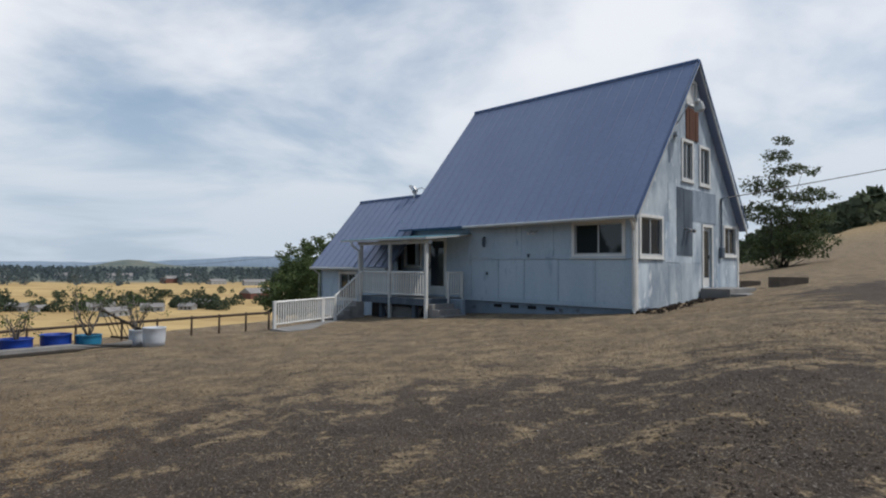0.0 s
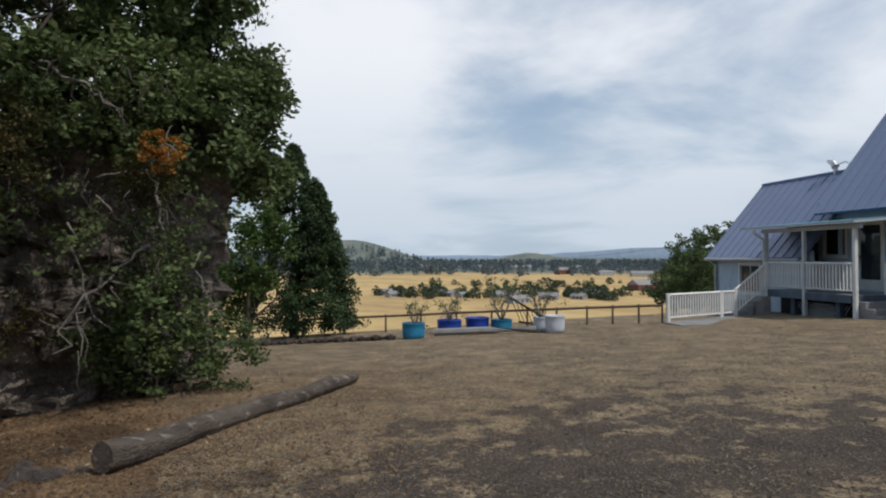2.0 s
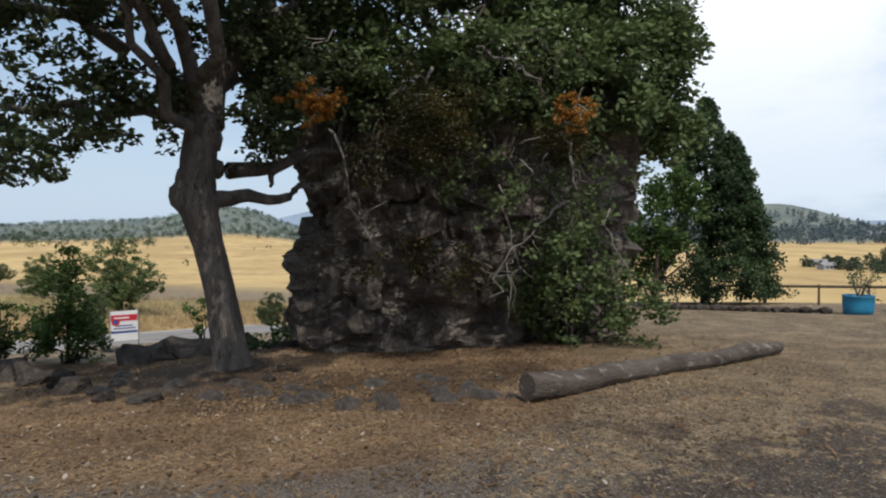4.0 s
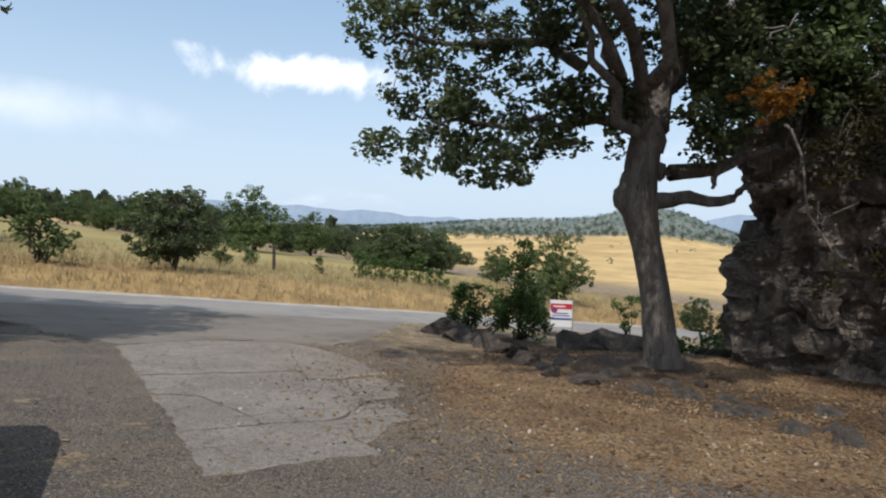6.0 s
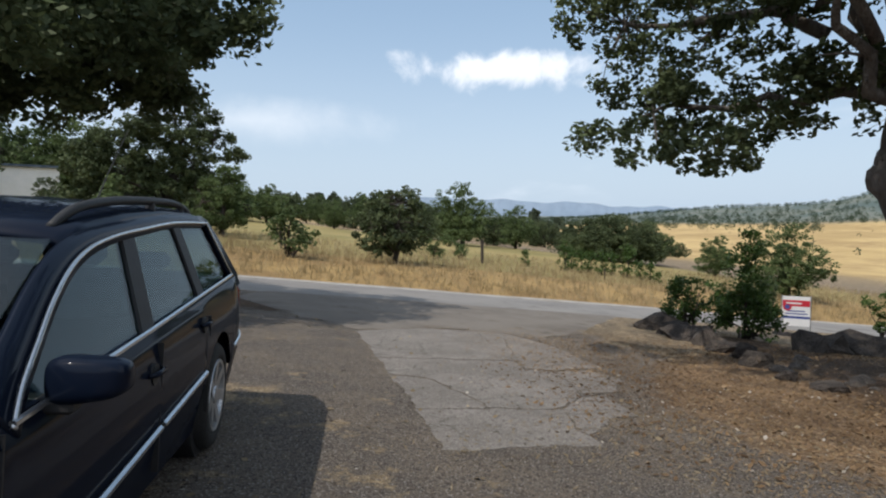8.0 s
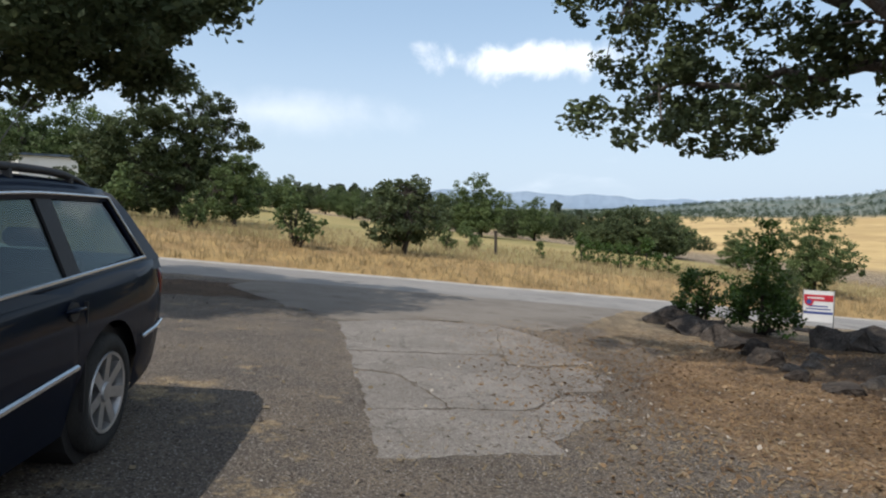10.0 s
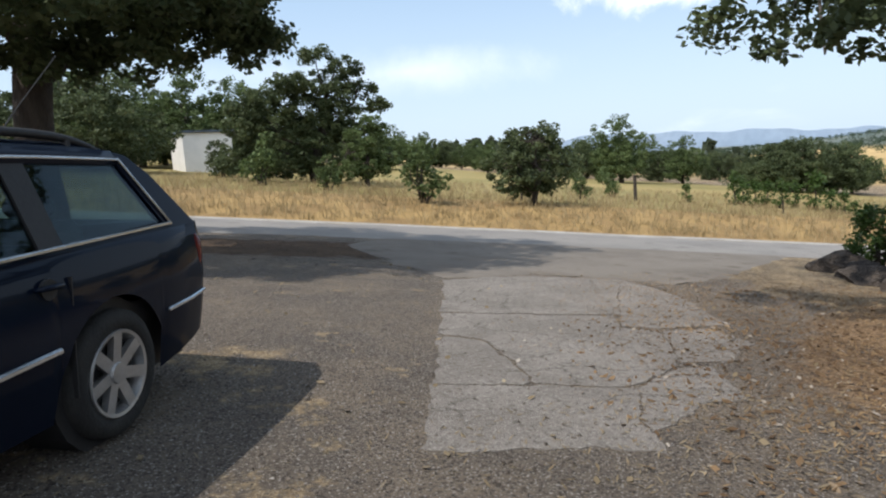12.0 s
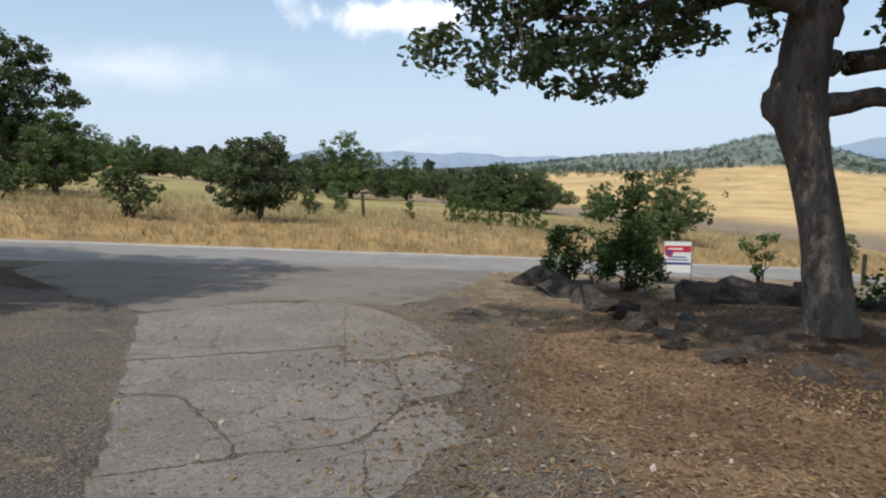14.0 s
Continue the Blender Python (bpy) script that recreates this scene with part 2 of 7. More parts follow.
def quads_mesh(name, quads, material):
    """quads: array (n,4,3)"""
    n = len(quads); me = bpy.data.meshes.new(name)
    me.vertices.add(n * 4); me.vertices.foreach_set("co", np.asarray(quads, dtype=np.float32).ravel())
    me.loops.add(n * 4); me.loops.foreach_set("vertex_index", np.arange(n * 4, dtype=np.int32))
    me.polygons.add(n); me.polygons.foreach_set("loop_start", np.arange(0, n * 4, 4, dtype=np.int32))
    me.polygons.foreach_set("loop_total", np.full(n, 4, dtype=np.int32)); me.update(calc_edges=True)
    me.materials.append(material); return me
def thing(name, m, label, category, group="", kind=""):
    ob = new(name); ob.matrix_world = m
    return tagged(ob, label, category, group, kind)
def box(x0, x1, y0, y1, z0, z1, bev=0.0, bm=None):
    bm = bm or bmesh.new()
    vs = [bm.verts.new(p) for p in ((x0, y0, z0), (x1, y0, z0), (x1, y1, z0), (x0, y1, z0), (x0, y0, z1), (x1, y0, z1), (x1, y1, z1), (x0, y1, z1))]
    fs = [bm.faces.new([vs[i] for i in f]) for f in ((3, 2, 1, 0), (4, 5, 6, 7), (0, 1, 5, 4), (1, 2, 6, 5), (2, 3, 7, 6), (3, 0, 4, 7))]
    if bev:
        es = list({e for f in fs for e in f.edges})
        bmesh.ops.bevel(bm, geom=es, offset=bev, segments=1, affect='EDGES')
    return bm
def tube(pts, rads, sides=8, bm=None, bumpy=0.0, seed=0):
    bm = bm or bmesh.new(); rng = np.random.RandomState(seed); rings = []
    pts = [Vector(p) for p in pts]
    for i, p in enumerate(pts):
        t = (pts[min(i + 1, len(pts) - 1)] - pts[max(i - 1, 0)]).normalized()
        ref = Vector((1, 0, 0)) if abs(t.x) < 0.8 else Vector((0, 1, 0))
        u = t.cross(ref).normalized(); v = t.cross(u)
        ring = []
        for k in range(sides):
            a = 2 * math.pi * k / sides; r = rads[i] * (1 + bumpy * rng.uniform(-1, 1))
            ring.append(bm.verts.new(p + u * (r * math.cos(a)) + v * (r * math.sin(a))))
        rings.append(ring)
    for a, b in zip(rings, rings[1:]):
        for k in range(sides): bm.faces.new((a[k], a[(k + 1) % sides], b[(k + 1) % sides], b[k]))
    bm.faces.new(rings[0][::-1]); bm.faces.new(rings[-1])
    bmesh.ops.recalc_face_normals(bm, faces=bm.faces[:])
    return bm
def sstep(e0, e1, v):
    t = np.clip((np.asarray(v, float) - e0) / (e1 - e0), 0, 1); return t * t * (3 - 2 * t)

# ---- ground ----
ROAD = [(60, -38), (34, -30), (16, -24.6), (0, -17.9), (-8, -14.3), (-18, -9.3), (-25, -5.2), (-34, -0.6), (-50, 7), (-90, 24)]
ROAD_HALF = 2.7
def road_dist(x, y):
    """Signed distance from the road's middle, positive on its south side."""
    x, y = np.asarray(x, float), np.asarray(y, float); best = np.full(np.broadcast(x, y).shape, 1e9); sgn = np.ones_like(best)
    for (ax, ay), (bx, by) in zip(ROAD, ROAD[1:]):
        dx, dy = bx - ax, by - ay; L2 = dx * dx + dy * dy
        t = np.clip(((x - ax) * dx + (y - ay) * dy) / L2, 0, 1)
        d = np.hypot(x - ax - t * dx, y - ay - t * dy); s = np.sign(dx * (y - ay) - dy * (x - ax))
        m = d < best; best = np.where(m, d, best); sgn = np.where(m, s, sgn)
    return best * sgn
def wave(x, y, s, seed):
    return (np.sin(x / s + seed) * np.cos(y / s * 0.9 + seed * 1.7) + 0.5 * np.sin((x + y) / s * 1.9 + seed * 2.3)) / 1.5
def height(x, y):
    x, y = np.asarray(x, float), np.asarray(y, float)
    s = 1 - sstep(-3, 4, y)
    xx = np.where(x > 8, 8 + (x - 8) * 1.6, x)
    near = 0.13 + xx * (0.065 + 0.049 * s) + 0.01 * np.maximum(-y, 0) * (1 - sstep(20, 60, -y))
    # south of the road the hill climbs
    d = np.maximum(road_dist(x, y) - ROAD_HALF, 0)
    near = near + 0.45 * sstep(0, 3.5, d) + 0.062 * np.minimum(d, 260) + 0.034 * np.clip(d - 34, 0, 90) * sstep(-48, -14, x)
    # the bank falls to the valley in the north and west
    v = -0.83 * x + 0.56 * y            # north-west reach
    drop = np.maximum(v - 21, 0)
    bank = sstep(-8, 6, y)
    near = near - 0.13 * drop * bank - 0.5 * sstep(0, 3, drop) * bank
    east = np.maximum(x - 25, 0); near = near + 0.05 * east
    floor = -14 - 11 * sstep(-120, 260, y - 0.25 * x)
    k = 2.0
    z = floor + k * np.logaddexp(0, (near - floor) / k)
    z = np.minimum(z, 45)
    # far hills
    r = np.hypot(x, y); az = np.degrees(np.arctan2(-x, y))
    def hill(a0, wa, r0, wr, h): return h * np.exp(-((az - a0) / wa) ** 2) * np.exp(-((r - r0) / wr) ** 2)
    z = z + hill(101.6, 5.2, 1500, 330, 58) + hill(87, 9, 1600, 300, 14) + hill(113, 12, 1500, 300, 34) + hill(54, 5, 2600, 500, 75) + hill(62, 9, 2700, 500, 60)
    z = z + hill(38.3, 2.5, 3400, 500, 42) + hill(30, 12, 3600, 500, 22) + hill(-24, 10, 260, 130, 10) + hill(135, 20, 2300, 500, 14)
    z = z + sstep(150, 900, r) * wave(x, y, 90, 1.0) * 1.2
    # the small mound under the oak and the outcrop
    z = z + 0.30 * np.exp(-((x + 9.6) / 2.6) ** 2 - ((y + 1.6) / 2.2) ** 2) + 0.012 * wave(x, y, 0.9, 3.0) * (r < 60)
    return z
def hz(x, y): return float(height(x, y))
def grid_axis(n, a, reach):
    k = math.asinh(reach / a); u = np.linspace(-1, 1, n); return a * np.sinh(k * u)
def build_ground():
    gx, gy = grid_axis(420, 9.0, 4800), grid_axis(420, 9.0, 4800)
    X, Y = np.meshgrid(gx, gy, indexing="ij"); Z = height(X, Y); n = len(gx)
    me = bpy.data.meshes.new("ground"); co = np.stack([X, Y, Z], -1).reshape(-1, 3)
    me.vertices.add(n * n); me.vertices.foreach_set("co", co.astype(np.float32).ravel())
    i = np.arange(n - 1)[:, None] * n + np.arange(n - 1)[None, :]
    f = np.stack([i, i + n, i + n + 1, i + 1], -1).reshape(-1, 4); q = len(f)
    me.loops.add(q * 4); me.loops.foreach_set("vertex_index", f.astype(np.int32).ravel())
    me.polygons.add(q); me.polygons.foreach_set("loop_start", np.arange(0, q * 4, 4, dtype=np.int32)); me.polygons.foreach_set("loop_total", np.full(q, 4, np.int32))
    me.polygons.foreach_set("use_smooth", np.ones(q, bool)); me.update(calc_edges=True)
    # zones: r gravel, g leaf litter, b green, a distance field
    rd = road_dist(X, Y); r = np.hypot(X, Y)
    dr = np.hypot((X - 3.0) / 1.35, (Y - 1.0))           # gravelled yard round the parking place
    gravel = 0.66 * (1 - sstep(4.5, 12.5, dr)) * sstep(-6.5, -1.0, X + 0.35 * np.maximum(Y, 0) - 0.1 * Y)
    drive = (1 - sstep(2.6, 4.4, np.abs(X + 2.8 + (Y + 9) * 0.25) - 0.62 * np.maximum(-Y - 4.5, 0))) * (Y < 0.5) * (rd < 2)
    gravel = np.clip(np.maximum(gravel, drive * .75), 0, 1) * (rd < 1.5)
    east = 1.25 * sstep(3, 9, X) * (Y > -3) * (1 - sstep(13.5, 17.5, Y - 0.62 * X)); gravel = np.maximum(gravel, east * 0.62) * (1 - sstep(60, 90, r))
    litter = (1 - sstep(0.55, 1.15, np.hypot((X + 8.6) / 6.2, (Y + 0.6) / 4.6))) * (X < -3.2) * (rd < -1.5)
    verge = sstep(2.3, 3.0, rd) * (1 - sstep(9, 16, rd)) 
    green = sstep(5.5, 10.5, rd + 1.2 * wave(X, Y, 3.1, 5.0)) * (1 - sstep(38, 80, rd)) * sstep(8, -6, X) * (1 - sstep(28, 60, -X))
    fields = sstep(60, 160, r)
    col = np.stack([gravel, litter, np.clip(green, 0, 1), fields], -1).reshape(-1, 4)
    at = me.color_attributes.new("zone", 'FLOAT_COLOR', 'POINT'); at.data.foreach_set("color", col.astype(np.float32).ravel())
    m, nt, b = nodes_of("dry_ground"); N, Lk = nt.nodes, nt.links
    va = N.new("ShaderNodeVertexColor"); va.layer_name = "zone"; sp = N.new("ShaderNodeSeparateColor"); Lk.new(va.outputs[0], sp.inputs[0])
    obj = N.new("ShaderNodeTexCoord").outputs["Object"]
    def edge(fac, nscale, w=0.5):
        nn = N.new("ShaderNodeTexNoise"); nn.inputs["Scale"].default_value = nscale; nn.inputs["Detail"].default_value = 12; nn.inputs["Roughness"].default_value = 0.76; Lk.new(obj, nn.inputs["Vector"])
        a = N.new("ShaderNodeMath"); a.operation = 'MULTIPLY_ADD'; Lk.new(nn.outputs["Fac"], a.inputs[0]); a.inputs[1].default_value = w * 2; a.inputs[2].default_value = -w
        c = N.new("ShaderNodeMath"); c.operation = 'ADD'; Lk.new(fac, c.inputs[0]); Lk.new(a.outputs[0], c.inputs[1])
        mr = N.new("ShaderNodeMapRange"); mr.interpolation_type = 'SMOOTHSTEP'; mr.inputs[1].default_value = 0.42; mr.inputs[2].default_value = 0.58; Lk.new(c.outputs[0], mr.inputs[0])
        return mr.outputs[0]
    straw = link_mix(nt, noise_fac(nt, 1.7, 0.37, 0.56, 14, 0.84, obj), (0.335, 0.250, 0.150), (0.088, 0.063, 0.045))
    straw = link_mix(nt, noise_fac(nt, 9, 0.50, 0.66, 10, 0.8, obj), straw, (0.125, 0.092, 0.066))
    straw = link_mix(nt, noise_fac(nt, 46, 0.50, 0.60, 6, 0.75, obj), straw, (0.46, 0.375, 0.255))
    straw = link_mix(nt, noise_fac(nt, 38, 0.56, 0.66, 5, 0.7, obj), straw, (0.045, 0.035, 0.028))
    grav = link_mix(nt, noise_fac(nt, 0.9, 0.35, 0.7, 10, 0.72, obj), (0.132, 0.111, 0.093), (0.215, 0.172, 0.130))
    grav = link_mix(nt, noise_fac(nt, 46, 0.48, 0.62, 6, 0.75, obj), grav, (0.052, 0.045, 0.040))
    grav = link_mix(nt, noise_fac(nt, 80, 0.57, 0.64, 4, 0.6, obj), grav, (0.40, 0.37, 0.335))
    lit = link_mix(nt, noise_fac(nt, 1.6, 0.35, 0.65, 10, 0.75, obj), (0.34, 0.222, 0.126), (0.150, 0.100, 0.064))
    lit = link_mix(nt, noise_fac(nt, 34, 0.56, 0.66, 4, 0.7, obj), lit, (0.46, 0.34, 0.21))
    lit = link_mix(nt, noise_fac(nt, 22, 0.52, 0.66, 4, 0.6, obj), lit, (0.055, 0.040, 0.030))
    far = link_mix(nt, noise_fac(nt, 0.006, 0.4, 0.6, 5, 0.55, obj, (1, 2.2, 1)), (0.50, 0.36, 0.165), (0.40, 0.28, 0.125))
    far = link_mix(nt, noise_fac(nt, 0.03, 0.45, 0.75, 6, 0.6, obj, (1, 2.5, 1)), far, (0.30, 0.20, 0.095))
    gr = link_mix(nt, noise_fac(nt, 0.09, 0.3, 0.7, 6, 0.6, obj), (0.210, 0.182, 0.074), (0.33, 0.262, 0.115))
    verge_c = link_mix(nt, noise_fac(nt, 0.8, 0.35, 0.65, 6, 0.6, obj), (0.38, 0.26, 0.115), (0.27, 0.18, 0.085))
    # far hill ground colour with the blue-green of distance haze mixed in
    hill_haze_c = link_mix(nt, noise_fac(nt, 0.012, 0.35, 0.65, 7, 0.65, obj), (0.092, 0.120, 0.112), (0.165, 0.175, 0.145))
    earth = link_mix(nt, noise_fac(nt, 1.3, 0.35, 0.65, 10, 0.75, obj), (0.064, 0.050, 0.041), (0.112, 0.086, 0.066))
    earth = link_mix(nt, noise_fac(nt, 44, 0.50, 0.62, 6, 0.75, obj), earth, (0.040, 0.034, 0.030))
    earth = link_mix(nt, noise_fac(nt, 55, 0.56, 0.63, 5, 0.7, obj), earth, (0.31, 0.275, 0.235))
    va4 = N.new("ShaderNodeAttribute"); va4.attribute_name = "yard"; grav = link_mix(nt, edge(va4.outputs["Fac"], 1.6, 0.9), grav, earth)
    va3 = N.new("ShaderNodeAttribute"); va3.attribute_name = "hills"
    va2 = N.new("ShaderNodeAttribute"); va2.attribute_name = "verge"
    c = link_mix(nt, edge(va2.outputs["Fac"], 1.5, 0.3), straw, verge_c)
    c = link_mix(nt, edge(sp.outputs[0], 1.7, 1.0), c, grav)
    c = link_mix(nt, edge(sp.outputs[1], 1.6, 0.5), c, lit)
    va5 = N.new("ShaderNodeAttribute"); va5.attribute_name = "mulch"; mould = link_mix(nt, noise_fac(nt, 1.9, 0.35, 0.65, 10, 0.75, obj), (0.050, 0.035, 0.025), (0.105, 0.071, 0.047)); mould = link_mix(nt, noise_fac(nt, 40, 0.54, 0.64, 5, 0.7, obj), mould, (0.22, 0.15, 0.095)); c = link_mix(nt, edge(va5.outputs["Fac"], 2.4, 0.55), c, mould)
    c = link_mix(nt, va.outputs[1], c, far)
    c = link_mix(nt, edge(sp.outputs[2], 0.12, 0.4), c, gr)
    c = link_mix(nt, va3.outputs["Fac"], c, hill_haze_c)
    Lk.new(c, b.inputs["Base Color"]); b.inputs["Roughness"].default_value = 0.95; b.inputs["Specular IOR Level"].default_value = 0.15
    bump(nt, b, noise_fac(nt, 26, 0.25, 0.75, 10, 0.8, obj), 0.72, 0.025)
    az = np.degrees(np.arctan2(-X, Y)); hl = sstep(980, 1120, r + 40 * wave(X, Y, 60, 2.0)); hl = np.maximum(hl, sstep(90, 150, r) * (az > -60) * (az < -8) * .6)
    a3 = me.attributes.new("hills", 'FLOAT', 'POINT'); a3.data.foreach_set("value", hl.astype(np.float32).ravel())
    vg = np.clip(verge, 0, 1); a2 = me.attributes.new("verge", 'FLOAT', 'POINT'); a2.data.foreach_set("value", vg.astype(np.float32).ravel())
    yd = sstep(-2.5, 4.5, Y + .25 * X); a4 = me.attributes.new("yard", 'FLOAT', 'POINT'); a4.data.foreach_set("value", yd.astype(np.float32).ravel())
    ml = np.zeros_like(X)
    # dark leaf mould; the last two segments also deepen the road oak's shade
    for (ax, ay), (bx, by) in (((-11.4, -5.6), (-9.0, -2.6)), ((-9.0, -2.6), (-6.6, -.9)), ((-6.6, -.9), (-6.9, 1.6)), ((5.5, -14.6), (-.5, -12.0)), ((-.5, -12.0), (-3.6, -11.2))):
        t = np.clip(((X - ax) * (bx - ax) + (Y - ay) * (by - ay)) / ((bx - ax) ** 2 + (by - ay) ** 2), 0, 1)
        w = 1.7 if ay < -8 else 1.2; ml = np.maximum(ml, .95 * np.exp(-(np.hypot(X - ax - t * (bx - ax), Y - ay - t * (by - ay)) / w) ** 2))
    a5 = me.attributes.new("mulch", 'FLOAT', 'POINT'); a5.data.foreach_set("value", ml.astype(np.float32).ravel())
    me.materials.append(m)
    return tagged(new("ground", me), "dry sloping ground of gravel, straw and fields", "ground", kind="structure")
ground = build_ground()

def ribbon(name, pts, half, lift, material, label, kind="structure", category="road", step=0.8, across=6, shift=0.0, ragged=0.0):
    line = []
    for (ax, ay), (bx, by) in zip(pts, pts[1:]):
        n = max(1, int(math.hypot(bx - ax, by - ay) / step))
        line += [(ax + (bx - ax) * i / n, ay + (by - ay) * i / n) for i in range(n)]
    line.append(pts[-1]); P = np.array(line)
    for _ in range(6): P[1:-1] = (P[:-2] + 2 * P[1:-1] + P[2:]) / 4
    T = np.gradient(P, axis=0); T /= np.linalg.norm(T, axis=1)[:, None]; Nn = np.stack([-T[:, 1], T[:, 0]], -1)
    rng = np.random.RandomState(4); V, F = [], []
    for i in range(len(P)):
        for j in range(across + 1):
            o = shift + half * (2 * j / across - 1)
            if j in (0, across): o += ragged * rng.uniform(-1, 1)
            x, y = P[i] + Nn[i] * o; V.append((x, y, hz(x, y) + (lift if 0 < j < across else -.03)))
    w = across + 1
    for i in range(len(P) - 1):
        for j in range(across): F.append((i * w + j, (i + 1) * w + j, (i + 1) * w + j + 1, i * w + j + 1))
    ob = mesh_part(name, V, F, material, smooth=True); return tagged(ob, label, category, kind=kind)
M["asphalt"] = surf("grey_worn_asphalt", (0.20, 0.186, 0.172), (0.25, 0.232, 0.212), 0.5, 0.9, fine=40, c3=(0.15, 0.138, 0.125), bumps=0.35)
M["edge"] = surf("pale_road_edge_gravel", (0.36, 0.34, 0.31), (0.28, 0.26, 0.23), 2.0, 0.95, fine=30, bumps=0.4)
def patch_mat():
    m, nt, b = nodes_of("broken_grey_concrete"); obj = nt.nodes.new("ShaderNodeTexCoord").outputs["Object"]
    c = link_mix(nt, noise_fac(nt, 1.4, 0.35, 0.65, 10, 0.7, obj), (0.27, 0.243, 0.217), (0.20, 0.178, 0.157))
    c = link_mix(nt, noise_fac(nt, 26, 0.50, 0.62, 8, 0.8, obj), c, (0.125, 0.110, 0.097))
    c = link_mix(nt, noise_fac(nt, 75, 0.55, 0.64, 4, 0.7, obj), c, (0.40, 0.375, 0.34))
    c = link_mix(nt, noise_fac(nt, 4.5, 0.58, 0.72, 10, 0.75, obj), c, (0.145, 0.126, 0.107))
    wn = nt.nodes.new("ShaderNodeTexNoise"); wn.inputs["Scale"].default_value = 2.6; wn.inputs["Detail"].default_value = 8; wn.inputs["Roughness"].default_value = .7; nt.links.new(obj, wn.inputs["Vector"])
    va = nt.nodes.new("ShaderNodeVectorMath"); va.operation = 'MULTIPLY_ADD'; nt.links.new(wn.outputs["Color"], va.inputs[0]); va.inputs[1].default_value = (.45, .45, 0); nt.links.new(obj, va.inputs[2])
    vo = nt.nodes.new("ShaderNodeTexVoronoi"); vo.feature = 'DISTANCE_TO_EDGE'; vo.voronoi_dimensions = '2D'; vo.inputs["Scale"].default_value = 1.5; nt.links.new(va.outputs[0], vo.inputs["Vector"])
    cr = nt.nodes.new("ShaderNodeMapRange"); cr.inputs[1].default_value, cr.inputs[2].default_value, cr.inputs[3].default_value, cr.inputs[4].default_value = .004, .016, .75, 0; nt.links.new(vo.outputs["Distance"], cr.inputs[0])
    cm = nt.nodes.new("ShaderNodeMath"); cm.operation = 'MULTIPLY'; nt.links.new(cr.outputs[0], cm.inputs[0]); nt.links.new(noise_fac(nt, .9, .42, .6, 4, .5, obj), cm.inputs[1])
    c = link_mix(nt, cm.outputs[0], c, (0.06, 0.052, 0.045))
    nt.links.new(c, b.inputs["Base Color"]); b.inputs["Roughness"].default_value = 0.95; b.inputs["Specular IOR Level"].default_value = 0.15
    bump(nt, b, noise_fac(nt, 45, 0.25, 0.75, 8, 0.8, obj), 0.7, 0.012); return m
M["patch"] = patch_mat()
M["mouth"] = surf("worn_brown_grey_asphalt", (0.162, 0.142, 0.122), (0.212, 0.188, 0.162), 0.8, 0.95, fine=44, c3=(0.122, 0.104, 0.086), bumps=0.5, spec=0.15)
road = ribbon("road", ROAD, ROAD_HALF, 0.035, M["asphalt"], "grey worn asphalt country road", ragged=0.12)
ribbon("road_edge", ROAD, 0.28, 0.05, M["edge"], "pale gravel strip along the far road edge", category="road edge", shift=ROAD_HALF - 0.15, across=2, ragged=0.06)

# ---- house ----
HOUSE = pose(2.689, 17.3, 0, 0, 0, 55.62)      # local x across the gable, y along the ridge
HW, HL, ZE, ZR = 7.875, 9.255, 3.045, 8.112
SLOPE = (ZR - ZE) / (HW / 2)
house = thing("house", HOUSE, "steep-roofed blue wooden house with peeling paint and blue metal roof", "house")
def wall_with_holes(u0, u1, z0, z1, holes, put, thick, top=None):
    """A slab of cells with rectangular holes; put(u, w, z) gives the place, w the depth. top(u): sloping upper edge."""
    us = sorted({u0, u1, *[h[0] for h in holes], *[h[1] for h in holes]}); zs = sorted({z0, z1, *[h[2] for h in holes], *[h[3] for h in holes]})
    if top:
        mid = HW / 2; us = sorted({*us, mid})
    bm = bmesh.new(); cache = {}
    def v(u, w, z):
        if top: z = min(z, top(u))
        k = (round(u, 4), round(w, 4), round(z, 4))
        if k not in cache: cache[k] = bm.verts.new(put(*k))
        return cache[k]
    def cell_open(i, j):
        if not (0 <= i < len(us) - 1 and 0 <= j < len(zs) - 1): return True
        cu, cz = (us[i] + us[i + 1]) / 2, (zs[j] + zs[j + 1]) / 2
        if top and zs[j] >= max(top(us[i]), top(us[i + 1])) - 1e-6: return True
        return any(h[0] < cu < h[1] and h[2] < cz < h[3] for h in holes)
    def face(*p):
        q = []
        for a in p:
            if a not in q: q.append(a)
        if len(q) >= 3:
            try: bm.faces.new(q)
            except ValueError: pass
    for i in range(len(us) - 1):
        for j in range(len(zs) - 1):
            if cell_open(i, j): continue
            a, b, c, d = us[i], us[i + 1], zs[j], zs[j + 1]
            face(v(a, 0, c), v(b, 0, c), v(b, 0, d), v(a, 0, d)); face(v(a, thick, d), v(b, thick, d), v(b, thick, c), v(a, thick, c))
            if cell_open(i - 1, j): face(v(a, 0, c), v(a, 0, d), v(a, thick, d), v(a, thick, c))
            if cell_open(i + 1, j): face(v(b, 0, c), v(b, thick, c), v(b, thick, d), v(b, 0, d))
            if cell_open(i, j - 1): face(v(a, 0, c), v(a, thick, c), v(b, thick, c), v(b, 0, c))
            if cell_open(i, j + 1): face(v(a, 0, d), v(b, 0, d), v(b, thick, d), v(a, thick, d))
    bmesh.ops.recalc_face_normals(bm, faces=bm.faces[:]); return bm
XW, YG, XE = 0.35, 0.10, 0.12
roof_in = lambda u: ZE - 0.12 + SLOPE * min(u, HW - u)
win_long = (0.50, 2.05, 1.97, 2.85)
